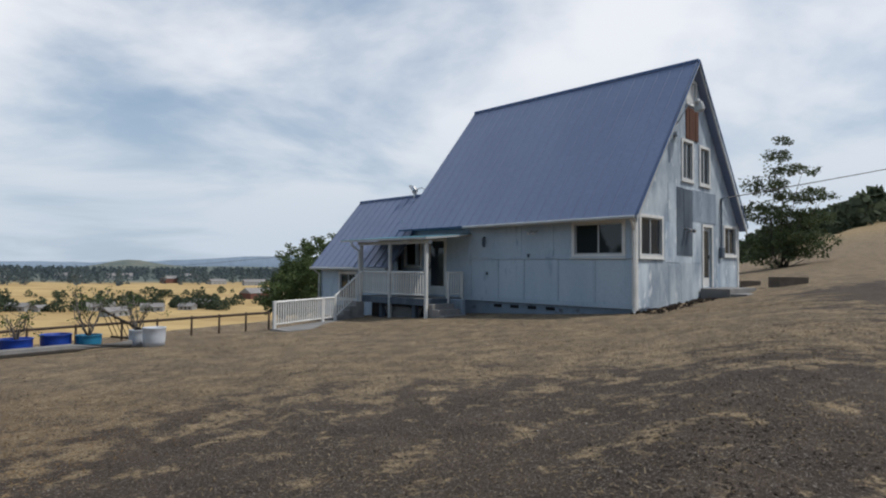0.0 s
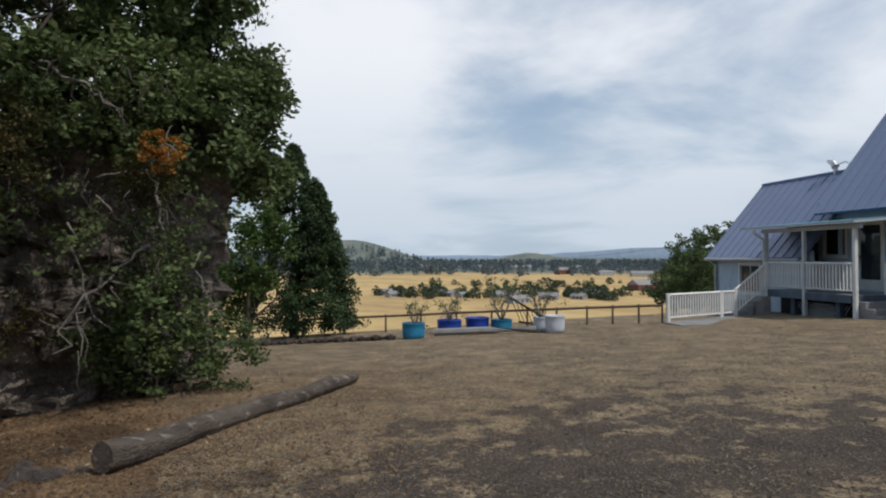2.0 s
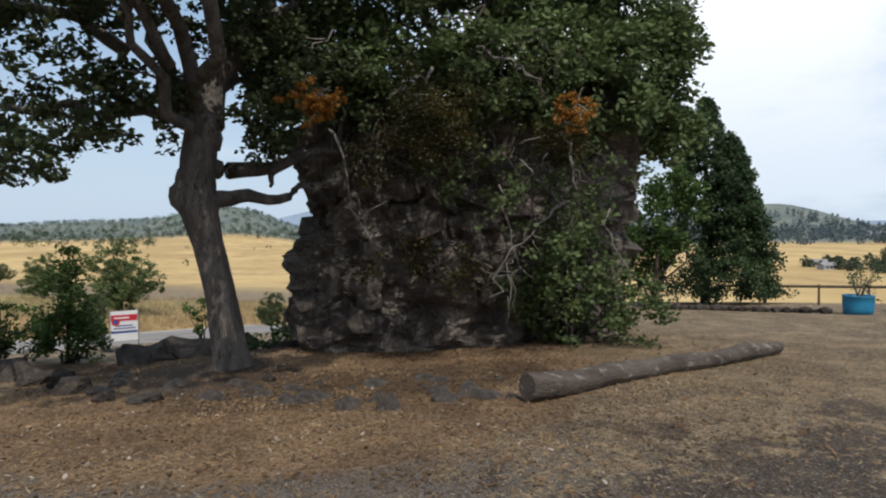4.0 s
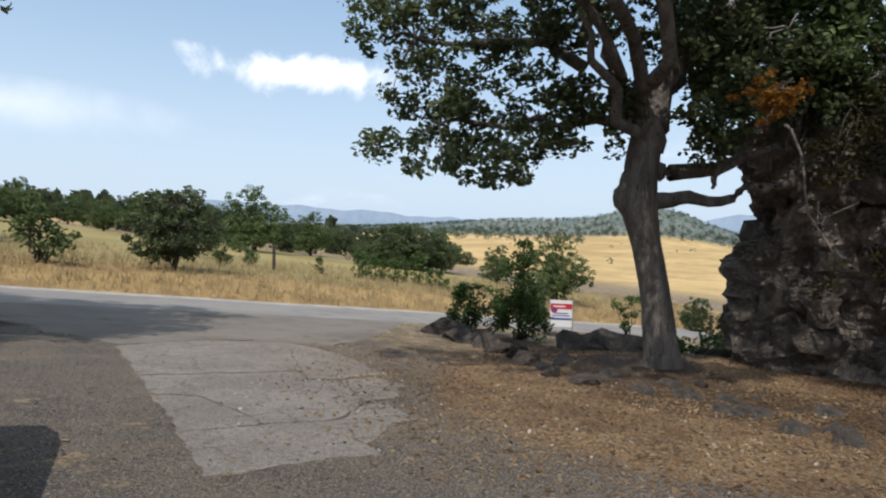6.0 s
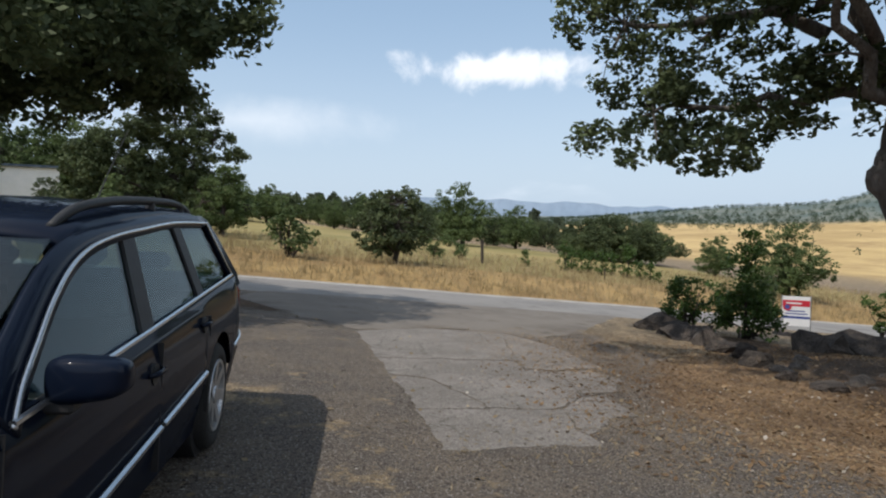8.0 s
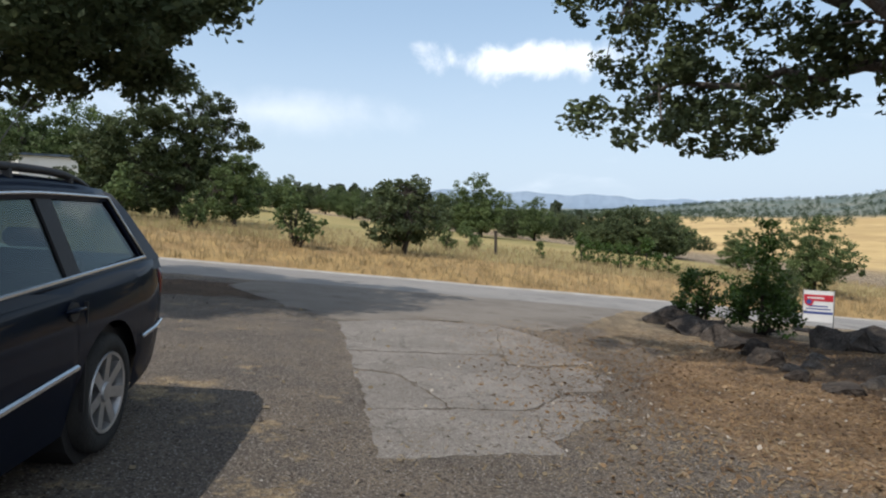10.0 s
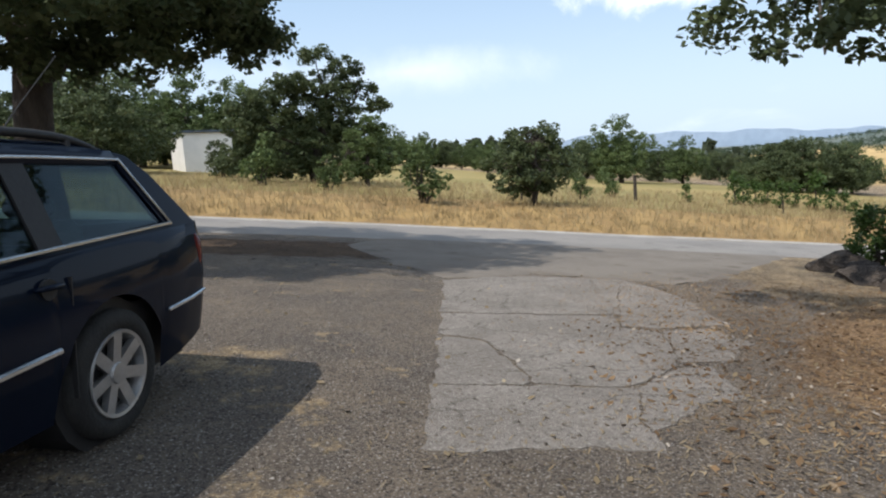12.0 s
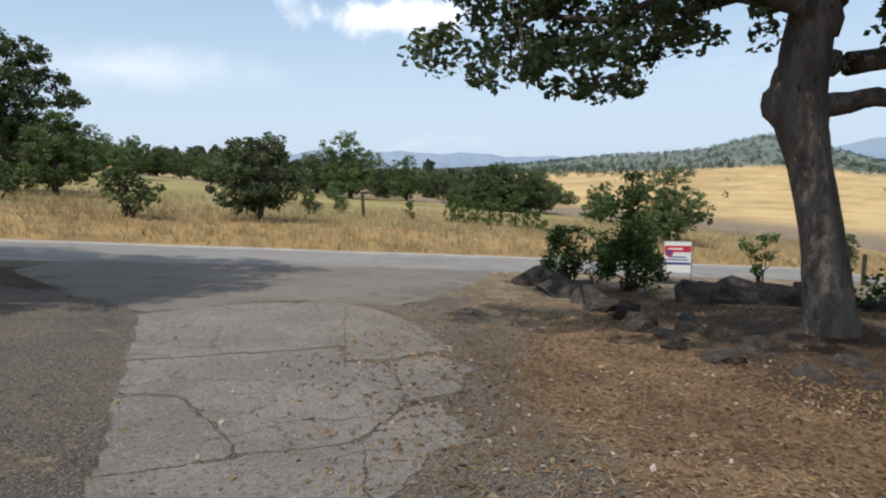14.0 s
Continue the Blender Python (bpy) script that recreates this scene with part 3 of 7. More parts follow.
door_porch = (7.52, 8.42, 0.56, 2.62); win_porch = (8.82, 9.66, 1.62, 2.52)
long_wall = part("wall", wall_with_holes(YG, 9.95, 0.45, 3.36, [win_long, door_porch, win_porch], lambda u, w, z: (XW + w, u, z), 0.16), M["siding"], house, "faded blue panel siding wall")
gable_holes = [(0.62, 1.86, 1.95, 3.0), (4.75, 5.42, 0.97, 2.92), (6.50, 7.48, 2.08, 2.98), (3.27, 3.93, 4.36, 5.5), (4.55, 5.22, 4.33, 5.46), (3.62, 4.22, 6.80, 7.45)]
part("wall", wall_with_holes(XW, HW - XE, 0.45, 8.0, gable_holes, lambda u, w, z: (u, YG + w, z), 0.16, roof_in), M["siding_worn"], house, "gable wall of peeling blue siding")
part("wall", wall_with_holes(XW, HW - XE, 0.45, 8.0, [], lambda u, w, z: (u, HL - 0.15 - w, z), 0.16, roof_in), M["siding"], house)
part("wall", wall_with_holes(YG, HL - 0.15, 0.45, 3.36, [], lambda u, w, z: (HW - XE - w, u, z), 0.16), M["siding"], house)
part("floor", box(XW + .1, HW - XW - .1, .3, HL - .3, 0.30, 0.44), M["screen"], house)
part("floor", box(XW + .1, HW - XW - .1, .3, HL - .3, 3.30, 3.42), M["screen"], house)
part("foundation", box(XW + 0.03, HW - XE - 0.03, YG + 0.03, HL - 0.18, -1.2, 0.45), M["concrete"], house, "painted grey-blue foundation skirt")
for k in range(4):
    part("vent", box(XW + 0.012, XW + 0.06, 2.78 + 0.70 * k, 3.10 + 0.70 * k, 0.27, 0.37), M["screen"], house, "dark foundation vent")
def roof_plane(x0, z0, x1, z1, y0, y1, th, name, parent, mat, flare=0.0):
    n = Vector((-(z1 - z0), 0, x1 - x0)).normalized()
    if n.z < 0: n = -n
    bm = bmesh.new(); P = [Vector((x0, y0, z0)), Vector((x1, y0, z1)), Vector((x1, y1, z1)), Vector((x0, y1 + flare, z0))]
    a = [bm.verts.new(p) for p in P]; b = [bm.verts.new(p - n * th) for p in P]
    bm.faces.new(a); bm.faces.new(b[::-1])
    for i in range(4): bm.faces.new((a[i], b[i], b[(i + 1) % 4], a[(i + 1) % 4]))
    bmesh.ops.recalc_face_normals(bm, faces=bm.faces[:])
    ob = part(name, bm, mat, parent); return ob, n
def seams(roof_ob, n, x0, z0, x1, z1, y0, y1, step, count_parent):
    L = Vector((x1 - x0, 0, z1 - z0)); k = int((y1 - y0) / step)
    me = None
    for i in range(k + 1):
        y = y0 + 0.02 + (y1 - y0 - 0.04) * i / k
        if me is None:
            bm = bmesh.new(); w, h = 0.016, 0.022
            q = [Vector((0, -w, 0)), Vector((0, w, 0)), Vector((0, w * .5, 0)) + n * h, Vector((0, -w * .5, 0)) + n * h]
            a = [bm.verts.new(p) for p in q]; b = [bm.verts.new(p + L) for p in q]
            bm.faces.new(a[::-1]); bm.faces.new(b)
            for j in range(4): bm.faces.new((a[j], a[(j + 1) % 4], b[(j + 1) % 4], b[j]))
            bmesh.ops.recalc_face_normals(bm, faces=bm.faces[:])
            me = bpy.data.meshes.new("seam"); bm.to_mesh(me); bm.free(); me.materials.append(M["roof"])
        ob = new("seam", me); ob.parent = roof_ob; ob.location = (x0, y, z0 + 0.002)
for (x0, x1) in ((-0.06, HW / 2), (HW + 0.06, HW / 2)):
    z0 = ZE - 0.06 * SLOPE
    r, n = roof_plane(x0, z0, x1, ZR, -0.12, HL + 0.1, 0.10, "roof", house, M["roof"], .30 if x0 < 0 else 0)
    tagged(r, "blue standing-seam steel roof slope"); seams(r, n, x0, z0, x1, ZR, -0.12, HL + 0.1, 0.41, r)
part("ridge_cap", tube([(HW / 2, -0.14, ZR - 0.005), (HW / 2, HL + 0.12, ZR - 0.005)], [0.07, 0.07], 6), M["roof_edge"], house)
def rake(x0, z0, x1, z1, y, mat, w=0.17, th=0.035, name="bargeboard"):
    bm = bmesh.new(); P = [(x0, y, z0), (x1, y, z1), (x1, y, z1 - w * 1.5), (x0, y, z0 - w * 1.5)]
    a = [bm.verts.new(p) for p in P]; b = [bm.verts.new((p[0], p[1] - th, p[2])) for p in P]
    bm.faces.new(a); bm.faces.new(b[::-1])
    for i in range(4): bm.faces.new((a[i], b[i], b[(i + 1) % 4], a[(i + 1) % 4]))
    bmesh.ops.recalc_face_normals(bm, faces=bm.faces[:]); part(name, bm, mat, house)
for x0 in (-0.06, HW + 0.06):
    rake(x0, ZE - 0.10, HW / 2, ZR - 0.02, -0.125, M["trim_grey"], .10); rake(x0, ZE + 0.03, HW / 2, ZR + 0.012, -0.165, M["roof_edge"], 0.045, 0.03, "roof_trim")
part("gutter", tube([(-0.10, -0.1, ZE - 0.10), (-0.10, 6.2, ZE - 0.13)], [0.05, 0.05], 8), M["trim_grey"], house, "white eave gutter")
part("downspout", tube([(-0.08, 0.02, ZE - 0.12), (0.10, 0.06, ZE - 0.26), (0.29, 0.12, ZE - 0.42), (0.29, 0.12, 0.42), (0.24, 0.10, 0.22)], [0.042] * 5, 8), M["trim"], house, "white downspout")
part("corner_board", box(XW - 0.022, XW + 0.10, YG - 0.022, YG + 0.11, 0.42, 3.35), M["trim"], house)
part("corner_board", box(HW - XE - 0.10, HW - XE + 0.02, YG - 0.022, YG + 0.1, 0.42, 3.35), M["trim"], house)
def window(parent, put, u0, u1, z0, z1, mull, trim=0.10, sill=True, cur=False):
    """put(box in u, depth outwards, z) -> bmesh box"""
    w = tagged(part("window", put(u0 - .01, u1 + .01, -0.06, -0.045, z0 - .01, z1 + .01), M["glass"], parent), "dark glazed window with white trim")
    for a in ((u0 - trim, u1 + trim, z1, z1 + trim), (u0 - trim, u1 + trim, z0 - trim, z0), (u0 - trim, u0, z0, z1), (u1, u1 + trim, z0, z1)):
        part("window_frame", put(a[0], a[1], -0.02, 0.03, a[2], a[3]), M["trim"], w)
    for a in ((u0, u1, z1 - .035, z1), (u0, u1, z0, z0 + .035), (u0, u0 + .035, z0 + .035, z1 - .035), (u1 - .035, u1, z0 + .035, z1 - .035)):
        part("sash", put(a[0], a[1], -0.05, -0.025, a[2], a[3]), M["trim_grey"], w)
    for i in range(1, mull + 1):
        u = u0 + (u1 - u0) * i / (mull + 1); part("mullion", put(u - .022, u + .022, -0.052, -0.022, z0 + .035, z1 - .035), M["trim_grey"], w)
    if sill: part("window_sill", put(u0 - trim - .03, u1 + trim + .03, -0.01, 0.06, z0 - trim - .03, z0 - trim), M["trim"], w)
    if cur: part("curtain", put(u0, u1, -0.13, -0.12, z0, z1), M["curtain"], w)
    return w
put_long = lambda u0, u1, w0, w1, z0, z1: box(XW - w1, XW - w0, u0, u1, z0, z1)
put_gab = lambda u0, u1, w0, w1, z0, z1: box(u0, u1, YG - w1, YG - w0, z0, z1)
window(house, put_long, *win_long, 1); window(house, put_long, *win_porch, 0, .08)
for i, g in enumerate(gable_holes):
    if i != 1: window(house, put_gab, *g, 1 if i in (0, 2, 3, 4, 5) else 0, 0.09)
def door(parent, put, u0, u1, z0, z1, white=True):
    d = tagged(part("door", put(u0 + .01, u1 - .01, -0.10, -0.06, z0 + .01, z1 - .01), M["trim"], parent), "white storm door with a dark pane")
    part("pane", put(u0 + .11, u1 - .11, -0.058, -0.05, z0 + .32, z1 - .11), M["glass"], d)
    for a in ((u0 - .09, u0, z0, z1 + .09), (u1, u1 + .09, z0, z1 + .09), (u0, u1, z1, z1 + .09)):
        part("door_frame", put(a[0], a[1], -0.02, 0.03, a[2], a[3]), M["trim"], d)
    part("handle", put(u1 - .10, u1 - .06, -0.055, 0.0, z0 + .95, z0 + 1.06), M["steel"], d, "metal handle")
door(house, put_gab, 4.75, 5.42, 0.97, 2.92); door(house, put_long, *door_porch)
# white panel added over the panes so the attic window reads pale
part("shutter", put_gab(3.66, 4.18, -0.04, -0.015, 6.84, 7.41), M["trim"], house, "white panel across the attic window panes")
# panel battens and patched sheets of siding
for y in (1.35, 2.62, 3.91, 4.98, 6.2):
    part("batten", box(XW - 0.020, XW - 0.0005, y, y + 0.045, 0.56, 1.83), M["siding"], house)
for y in (2.80, 4.04, 5.2, 6.35):
    part("batten", box(XW - 0.014, XW - 0.0005, y, y + 0.03, 1.91, 3.0), M["siding"], house)
part("belt_board", box(XW - 0.035, XW - 0.0005, 0.12, 7.3, 1.84, 1.90), M["siding"], house)
part("belt_board", box(XW - 0.040, XW - 0.0005, 0.12, 7.3, 0.45, 0.55), M["siding"], house)
for k, (y0, y1) in enumerate(((.16, 1.33), (1.41, 2.6), (2.68, 3.89), (3.97, 4.96), (5.04, 6.18))):
    part("panel", box(XW - 0.010, XW - 0.0005, y0, y1, 0.58, 1.81), M["siding"], house)
M["siding_stain"] = surf("stained_blue_siding", (0.20, 0.25, 0.32), (0.33, 0.40, 0.48), 1.8, 0.9, fine=25, c3=(0.15, 0.19, 0.25), stretch=(1, 1, .3), bumps=.3)
rngp = random.Random(7)
for r in range(5):
    u = XW + 0.02
    while u < HW - XE - 0.3:
        w = rngp.uniform(0.55, 1.2); z0 = 0.52 + r * 1.22 + rngp.uniform(-.05, .05); z1 = z0 + 1.2
        a, b = u, min(u + w - 0.012, HW - XE - 0.12); u += w
        t = min(roof_in(a), roof_in(b)) - 0.1
        if z1 > t: z1 = t
        if z1 - z0 < 0.3 or b - a < 0.2: continue
        if any(a < h[1] + .12 and b > h[0] - .12 and z0 < h[3] + .12 and z1 > h[2] - .14 for h in gable_holes): continue
        part("sheet", box(a, b, YG - rngp.uniform(0.006, 0.014), YG - 0.0005, z0, z1), M["siding_worn"], house)
part("sheet", box(2.83, 3.30, YG - 0.02, YG - 0.0005, 1.98, 4.05), M["siding_dark"], house, "dark bare siding board")
part("sheet", box(3.32, 3.92, YG - 0.022, YG - 0.0005, 1.97, 4.03), M["siding_dark"], house, "dark bare siding board")
part("sheet", box(3.96, 5.75, YG - 0.018, YG - 0.0005, 3.06, 4.05), M["siding_stain"], house, "stained grey-blue siding sheet")
for k in range(4): part("iron_sheet", box(3.50 + .22 * k, 3.71 + .22 * k, YG - 0.03 - .008 * (k % 2), YG - 0.0005, 5.62, 6.62), M["rust"], house, "rusty corrugated sheet")
# yard lamp, spot lamps, conduit, dish
lamp = tagged(part("yard_lamp", tube([(2.55, YG, 5.75), (2.50, YG - .25, 5.95), (2.55, YG - .5, 6.4), (2.85, YG - .62, 6.52)], [.02] * 4, 6), M["steel"], house), "galvanised yard lamp on a bent arm")
part("lamp_head", tube([(2.80, YG - .62, 6.56), (2.92, YG - .62, 6.54), (3.00, YG - .62, 6.50), (3.06, YG - .62, 6.34), (3.07, YG - .62, 6.26)], [.05, .09, .13, .16, .12], 10), M["trim_grey"], lamp, "grey lamp hood")
part("meter", tube([(2.72, YG, 5.62), (2.72, YG - .12, 5.62)], [.09, .09], 10), M["steel"], house)
part("conduit", tube([(6.35, YG - .05, 4.0), (6.18, YG - .05, 3.95), (6.13, YG - .05, 3.8), (6.13, YG - .05, 2.2)], [.035] * 4, 6), M["siding_dark"], house, "grey power conduit")
part("meter_box", box(6.02, 6.26, YG - .12, YG, 1.95, 2.3, .02), M["siding_dark"], house, "grey meter box")
for x in (3.35, 3.62): part("spot_lamp", tube([(x, YG - .02, 2.80), (x, YG - .16, 2.76), (x, YG - .24, 2.72)], [.02, .05, .06], 8), M["steel"], house)
for y in (3.4, 3.6): part("spot_lamp", tube([(XW - .02, y, 2.72), (XW - .14, y, 2.68), (XW - .22, y, 2.62)], [.02, .05, .06], 8), M["trim_grey"], house)
part("wall_lamp", tube([(XW - .05, 5.6, 2.25), (XW - .09, 5.6, 2.35), (XW - .08, 5.6, 2.52), (XW - .03, 5.6, 2.60)], [.03, .05, .05, .02], 8), M["siding_dark"], house, "old grey wall lamp")
for y, z in ((3.72, 1.90), (5.45, 1.32)): part("tap_box", box(XW - .05, XW, y, y + .06, z, z + .10), M["siding_dark"], house)
# front steps at the gable door
steps = thing("front_steps", HOUSE, "grey painted wooden steps below the gable door", "steps")
part("tread", box(4.45, 6.7, -0.85, YG - .04, 0.30, 0.95, .01), M["deckwood"], steps); part("tread", box(4.45, 6.4, -1.35, -0.86, 0.30, 0.80, .01), M["deckwood"], steps)
# wing
wing = thing("house_wing", HOUSE, "low blue wing of the house with a blue metal roof", "house")
WX0, WX1, WY0, WY1, WZE, WZR = -0.9, 4.2, HL + 0.0, 14.28, 1.55, 4.47; WXM = (WX0 + WX1) / 2
wtop = lambda u: WZE - .1 + (WZR - WZE) / (WXM - WX0) * min(u - WX0, WX1 - u)
for (x0, x1) in ((WX0, WXM), (WX1, WXM)):
    r, n = roof_plane(x0, WZE, x1, WZR, WY0 - .1, WY1, 0.09, "roof", wing, M["roof"]); seams(r, n, x0, WZE, x1, WZR, WY0 - .1, WY1, 0.41, r)
part("ridge_cap", tube([(WXM, WY0, WZR), (WXM, WY1 + .02, WZR)], [.06, .06], 6), M["roof_edge"], wing)
wwin = (11.55, 12.6, 0.30, 1.28)
part("wall", wall_with_holes(HL - .1, WY1 - .25, -0.9, 1.75, [wwin], lambda u, w, z: (WX0 + .3 + w, u, z), 0.14), M["siding"], wing)
part("wall", box(WX1 - .44, WX1 - .3, HL - .1, WY1 - .25, -0.9, 1.75), M["siding"], wing)
bmw = bmesh.new(); pts = [(WX0 + .3, -1.0), (WX1 - .3, -1.0), (WX1 - .3, 1.72), (WXM, WZR - .15), (WX0 + .3, 1.72)]
fa = [bmw.verts.new((p[0], WY1 - .25, p[1])) for p in pts]; fb = [bmw.verts.new((p[0], WY1 - .39, p[1])) for p in pts]
bmw.faces.new(fa); bmw.faces.new(fb[::-1]); [bmw.faces.new((fa[i], fb[i], fb[(i + 1) % 5], fa[(i + 1) % 5])) for i in range(5)]
bmesh.ops.recalc_face_normals(bmw, faces=bmw.faces[:]); part("wall", bmw, M["siding"], wing)
put_wing = lambda u0, u1, w0, w1, z0, z1: box(WX0 + .3 - w1, WX0 + .3 - w0, u0, u1, z0, z1)
window(wing, put_wing, *wwin, 1, 0.09)
part("gutter", tube([(WX0 - .05, WY0, WZE - .08), (WX0 - .05, WY1, WZE - .06)], [.055, .055], 8), M["trim_grey"], wing)
part("downspout", tube([(WX0, WY1 - .1, WZE - .1), (WX0 + .25, WY1 - .2, WZE - .3), (WX0 + .25, WY1 - .2, -.9)], [.035] * 3, 6), M["trim_grey"], wing)
dish = thing("roof_vent", HOUSE, "galvanised vent cowl on the wing ridge", "vent")
part("pipe", tube([(WXM, 10.6, WZR - .15), (WXM, 10.6, WZR + .28)], [.07, .07], 8), M["steel"], dish)
part("cowl", tube([(WXM, 10.6, WZR + .2), (WXM, 10.7, WZR + .34), (WXM, 10.95, WZR + .46)], [.13, .11, .04], 10), M["steel"], dish)
part("arm", tube([(WXM, 10.6, WZR + .25), (WXM, 10.2, WZR + .32), (WXM, 10.0, WZR + .22)], [.02] * 3, 6), M["steel"], dish)
# porch
M["porch_roof"] = surf("blue_green_porch_roofing", (0.10, 0.27, 0.34), (0.13, 0.31, 0.37), 1.5, 0.45, metal=.2, bumps=.05)
porch = thing("porch", HOUSE, "covered wooden porch with white railings and grey steps", "porch")
PX, PY0, PY1, PZ = -1.5, 6.5, 10.0, 0.52
for i in range(13):
    x = PX + 0.02 + i * 0.143; part("deck_board", box(x, x + .135, PY0 + .1, PY1, PZ - .04, PZ), M["deckwood"], porch)
# rim boards are coloured dark to stand for the shadow under the porch
part("rim_board", box(PX - .04, PX, PY0 + .1, PY1, PZ - .22, PZ - .005), M["siding_dark"], porch); part("rim_board", box(PX, XW - .05, PY0 + .06, PY0 + .1, PZ - .22, PZ - .005), M["siding_dark"], porch)
posts = ((PX, PY0), (PX, 8.35), (PX, PY1))
for i, (x, y) in enumerate(posts): part("post", box(x - .05, x + .05, y - .05, y + .05, -0.75, 2.46, .006), M["trim"] if i == 0 else M["trim_grey"], porch)
r, n = roof_plane(PX - .28, 2.55, XW, 2.74, PY0 - .28, PY1 + .92, 0.05, "porch_roof", porch, M["porch_roof"]); tagged(r, "blue-green metal porch roof")
part("fascia", box(PX - .31, PX - .27, PY0 - .29, PY1 + .92, 2.47, 2.53), M["trim_grey"], porch); 
bmf = bmesh.new(); q = [(PX - .28, 2.53), (XW - .02, 2.71), (XW - .02, 2.65), (PX - .28, 2.47)]
fa = [bmf.verts.new((p[0], PY0 - .29, p[1])) for p in q]; fb = [bmf.verts.new((p[0], PY0 - .26, p[1])) for p in q]
bmf.faces.new(fa[::-1]); bmf.faces.new(fb); [bmf.faces.new((fa[i], fb[i], fb[(i + 1) % 4], fa[(i + 1) % 4])) for i in range(4)]
bmesh.ops.recalc_face_normals(bmf, faces=bmf.faces[:]); part("fascia", bmf, M["trim_grey"], porch)
part("beam", box(PX - .06, PX + .06, PY0 - .2, PY1 + .15, 2.34, 2.46), M["trim_grey"], porch)
part("downspout", tube([(PX - .3, PY1 + .25, 2.46), (PX - .3, PY1 + .2, 2.36), (PX - .08, PY1 + .02, 2.12), (PX - .08, PY1 - .02, -0.35), (PX - .3, PY1 - .3, -0.42)], [.05] * 5, 8), M["trim_grey"], porch)
def railing(parent, p0, p1, z0, z1, h, mat, step=0.125, posts=True):
    p0, p1 = Vector((*p0, z0)), Vector((*p1, z1)); L = (p1 - p0).length; n = max(2, int((p1 - p0).xy.length / step))
    for zz, r in ((h, .038), (.12, .025)):
        part("rail", tube([p0 + Vector((0, 0, zz)), p1 + Vector((0, 0, zz))], [r, r], 4), mat, parent)
    me = None
    for i in range(n + 1):
        p = p0.lerp(p1, (i + .5) / (n + 1))
        if me is None:
            bm = box(-.018, .018, -.018, .018, .10, h - .01); me = bpy.data.meshes.new("baluster"); bm.to_mesh(me); bm.free(); me.materials.append(mat)
        ob = new("baluster", me); ob.parent = parent; ob.location = p
    if posts:
        for p in (p0, p1): part("rail_post", box(p.x - .045, p.x + .045, p.y - .045, p.y + .045, p.z - .25, p.z + h + .04, .005), mat, parent)
railing(porch, (PX, PY0 + .1), (PX, 8.3), PZ, PZ, 0.86, M["trim"], posts=False); railing(porch, (PX, 8.4), (PX, PY1 - .05), PZ, PZ, 0.86, M["trim"], posts=False)
railing(porch, (XW - .08, PY0 + .1), (-0.42, PY0 + .1), PZ, PZ, 0.86, M["trim"])
for k in range(3):
    part("step", box(-1.42, -0.40, PY0 - .22 - .28 * k, PY0 + .06 - .28 * k, -0.5, PZ - .17 * (k + 1), .01), M["deckwood"], porch)
part("step_cheek", box(-0.38, -0.20, PY0 - .55, PY0 + .05, -0.4, PZ - .02, .03), M["concrete"], porch)
# piers take the same dark colour in place of porch shadow
for k, (x, y) in enumerate(((PX + .15, 7.2), (PX + .2, 9.0), (-.5, 7.5))): part("pier", box(x - .08, x + .08, y - .08, y + .08, -0.8, PZ - .06), M["siding_dark"], porch)
def lattice(parent):
    for s in (1, -1):
        for i in range(14):
            y = 7.3 + i * .1; part("lath", tube([(PX + .25, y, -.35), (PX + .25, y + .35 * s, PZ - .32)], [.012, .012], 4), M["trim_grey"], parent)
lattice(porch)
# near-black sheet added to give the shaded void below the porch floor
part("skirt", box(PX + .5, PX + .53, PY0 + .2, PY1, -.8, PZ - .06), M["screen"], porch)
deck = thing("low_deck", HOUSE, "low weathered wooden deck with white baluster railing", "deck")
DX0, DX1, DY0, DY1 = -5.9, -1.75, 7.6, 10.5; DZ = -0.30
for i in range(19):
    y = DY0 + i * .146; x0 = DX0 + max(0, (y - 8.45) / 1.3 * 3.1); part("deck_board", box(min(x0, DX1 - .3), DX1, y, y + .138, DZ - .04, DZ), M["deckwood"], deck)
part("rim_board", box(DX0, DX1, DY0 - .05, DY0 - .005, DZ - .4, DZ - .01), M["deckwood"], deck); part("rim_board", box(DX0 - .05, DX0, DY0, 8.5, DZ - .4, DZ - .01), M["deckwood"], deck)
railing(deck, (DX0 + .05, 8.45), (-3.5, 9.45), DZ, DZ, 0.78, M["trim"]); railing(deck, (-3.45, 9.47), (-2.8, 9.75), DZ, DZ, 0.78, M["trim"], posts=False)
railing(deck, (-2.8, 9.75), (PX - .05, PY1 - .05), DZ, PZ, 0.84, M["trim"])
for k in range(4): part("step", box(-2.7 + .28 * k, -2.35 + .28 * k, 9.8, 10.6, -.5, DZ + .15 * (k + 1)), M["deckwood"], deck)

# ---- trees ----
def leaf_cloud(rng, centers, radii, per, size, droop=0.0):
    """Small bent leaves scattered round cluster centres."""
    n = len(centers) * per
    c = np.repeat(centers, per, 0); rr = np.repeat(radii, per)
    d = rng.normal(size=(n, 3)); d /= np.linalg.norm(d, axis=1)[:, None]
    p = c + d * (rr * rng.uniform(0.15, 1, n) ** 0.6)[:, None] * np.array([1, 1, .75])
    a = rng.normal(size=(n, 3)); a[:, 2] *= 0.6; a[:, 2] -= droop; a /= np.linalg.norm(a, axis=1)[:, None]
    b = np.cross(a, rng.normal(size=(n, 3))); b /= np.linalg.norm(b, axis=1)[:, None]
    s = size * rng.uniform(0.6, 1.3, n)[:, None]
    return np.stack([p - a * s, p + b * s * .55, p + a * s, p - b * s * .55], 1)
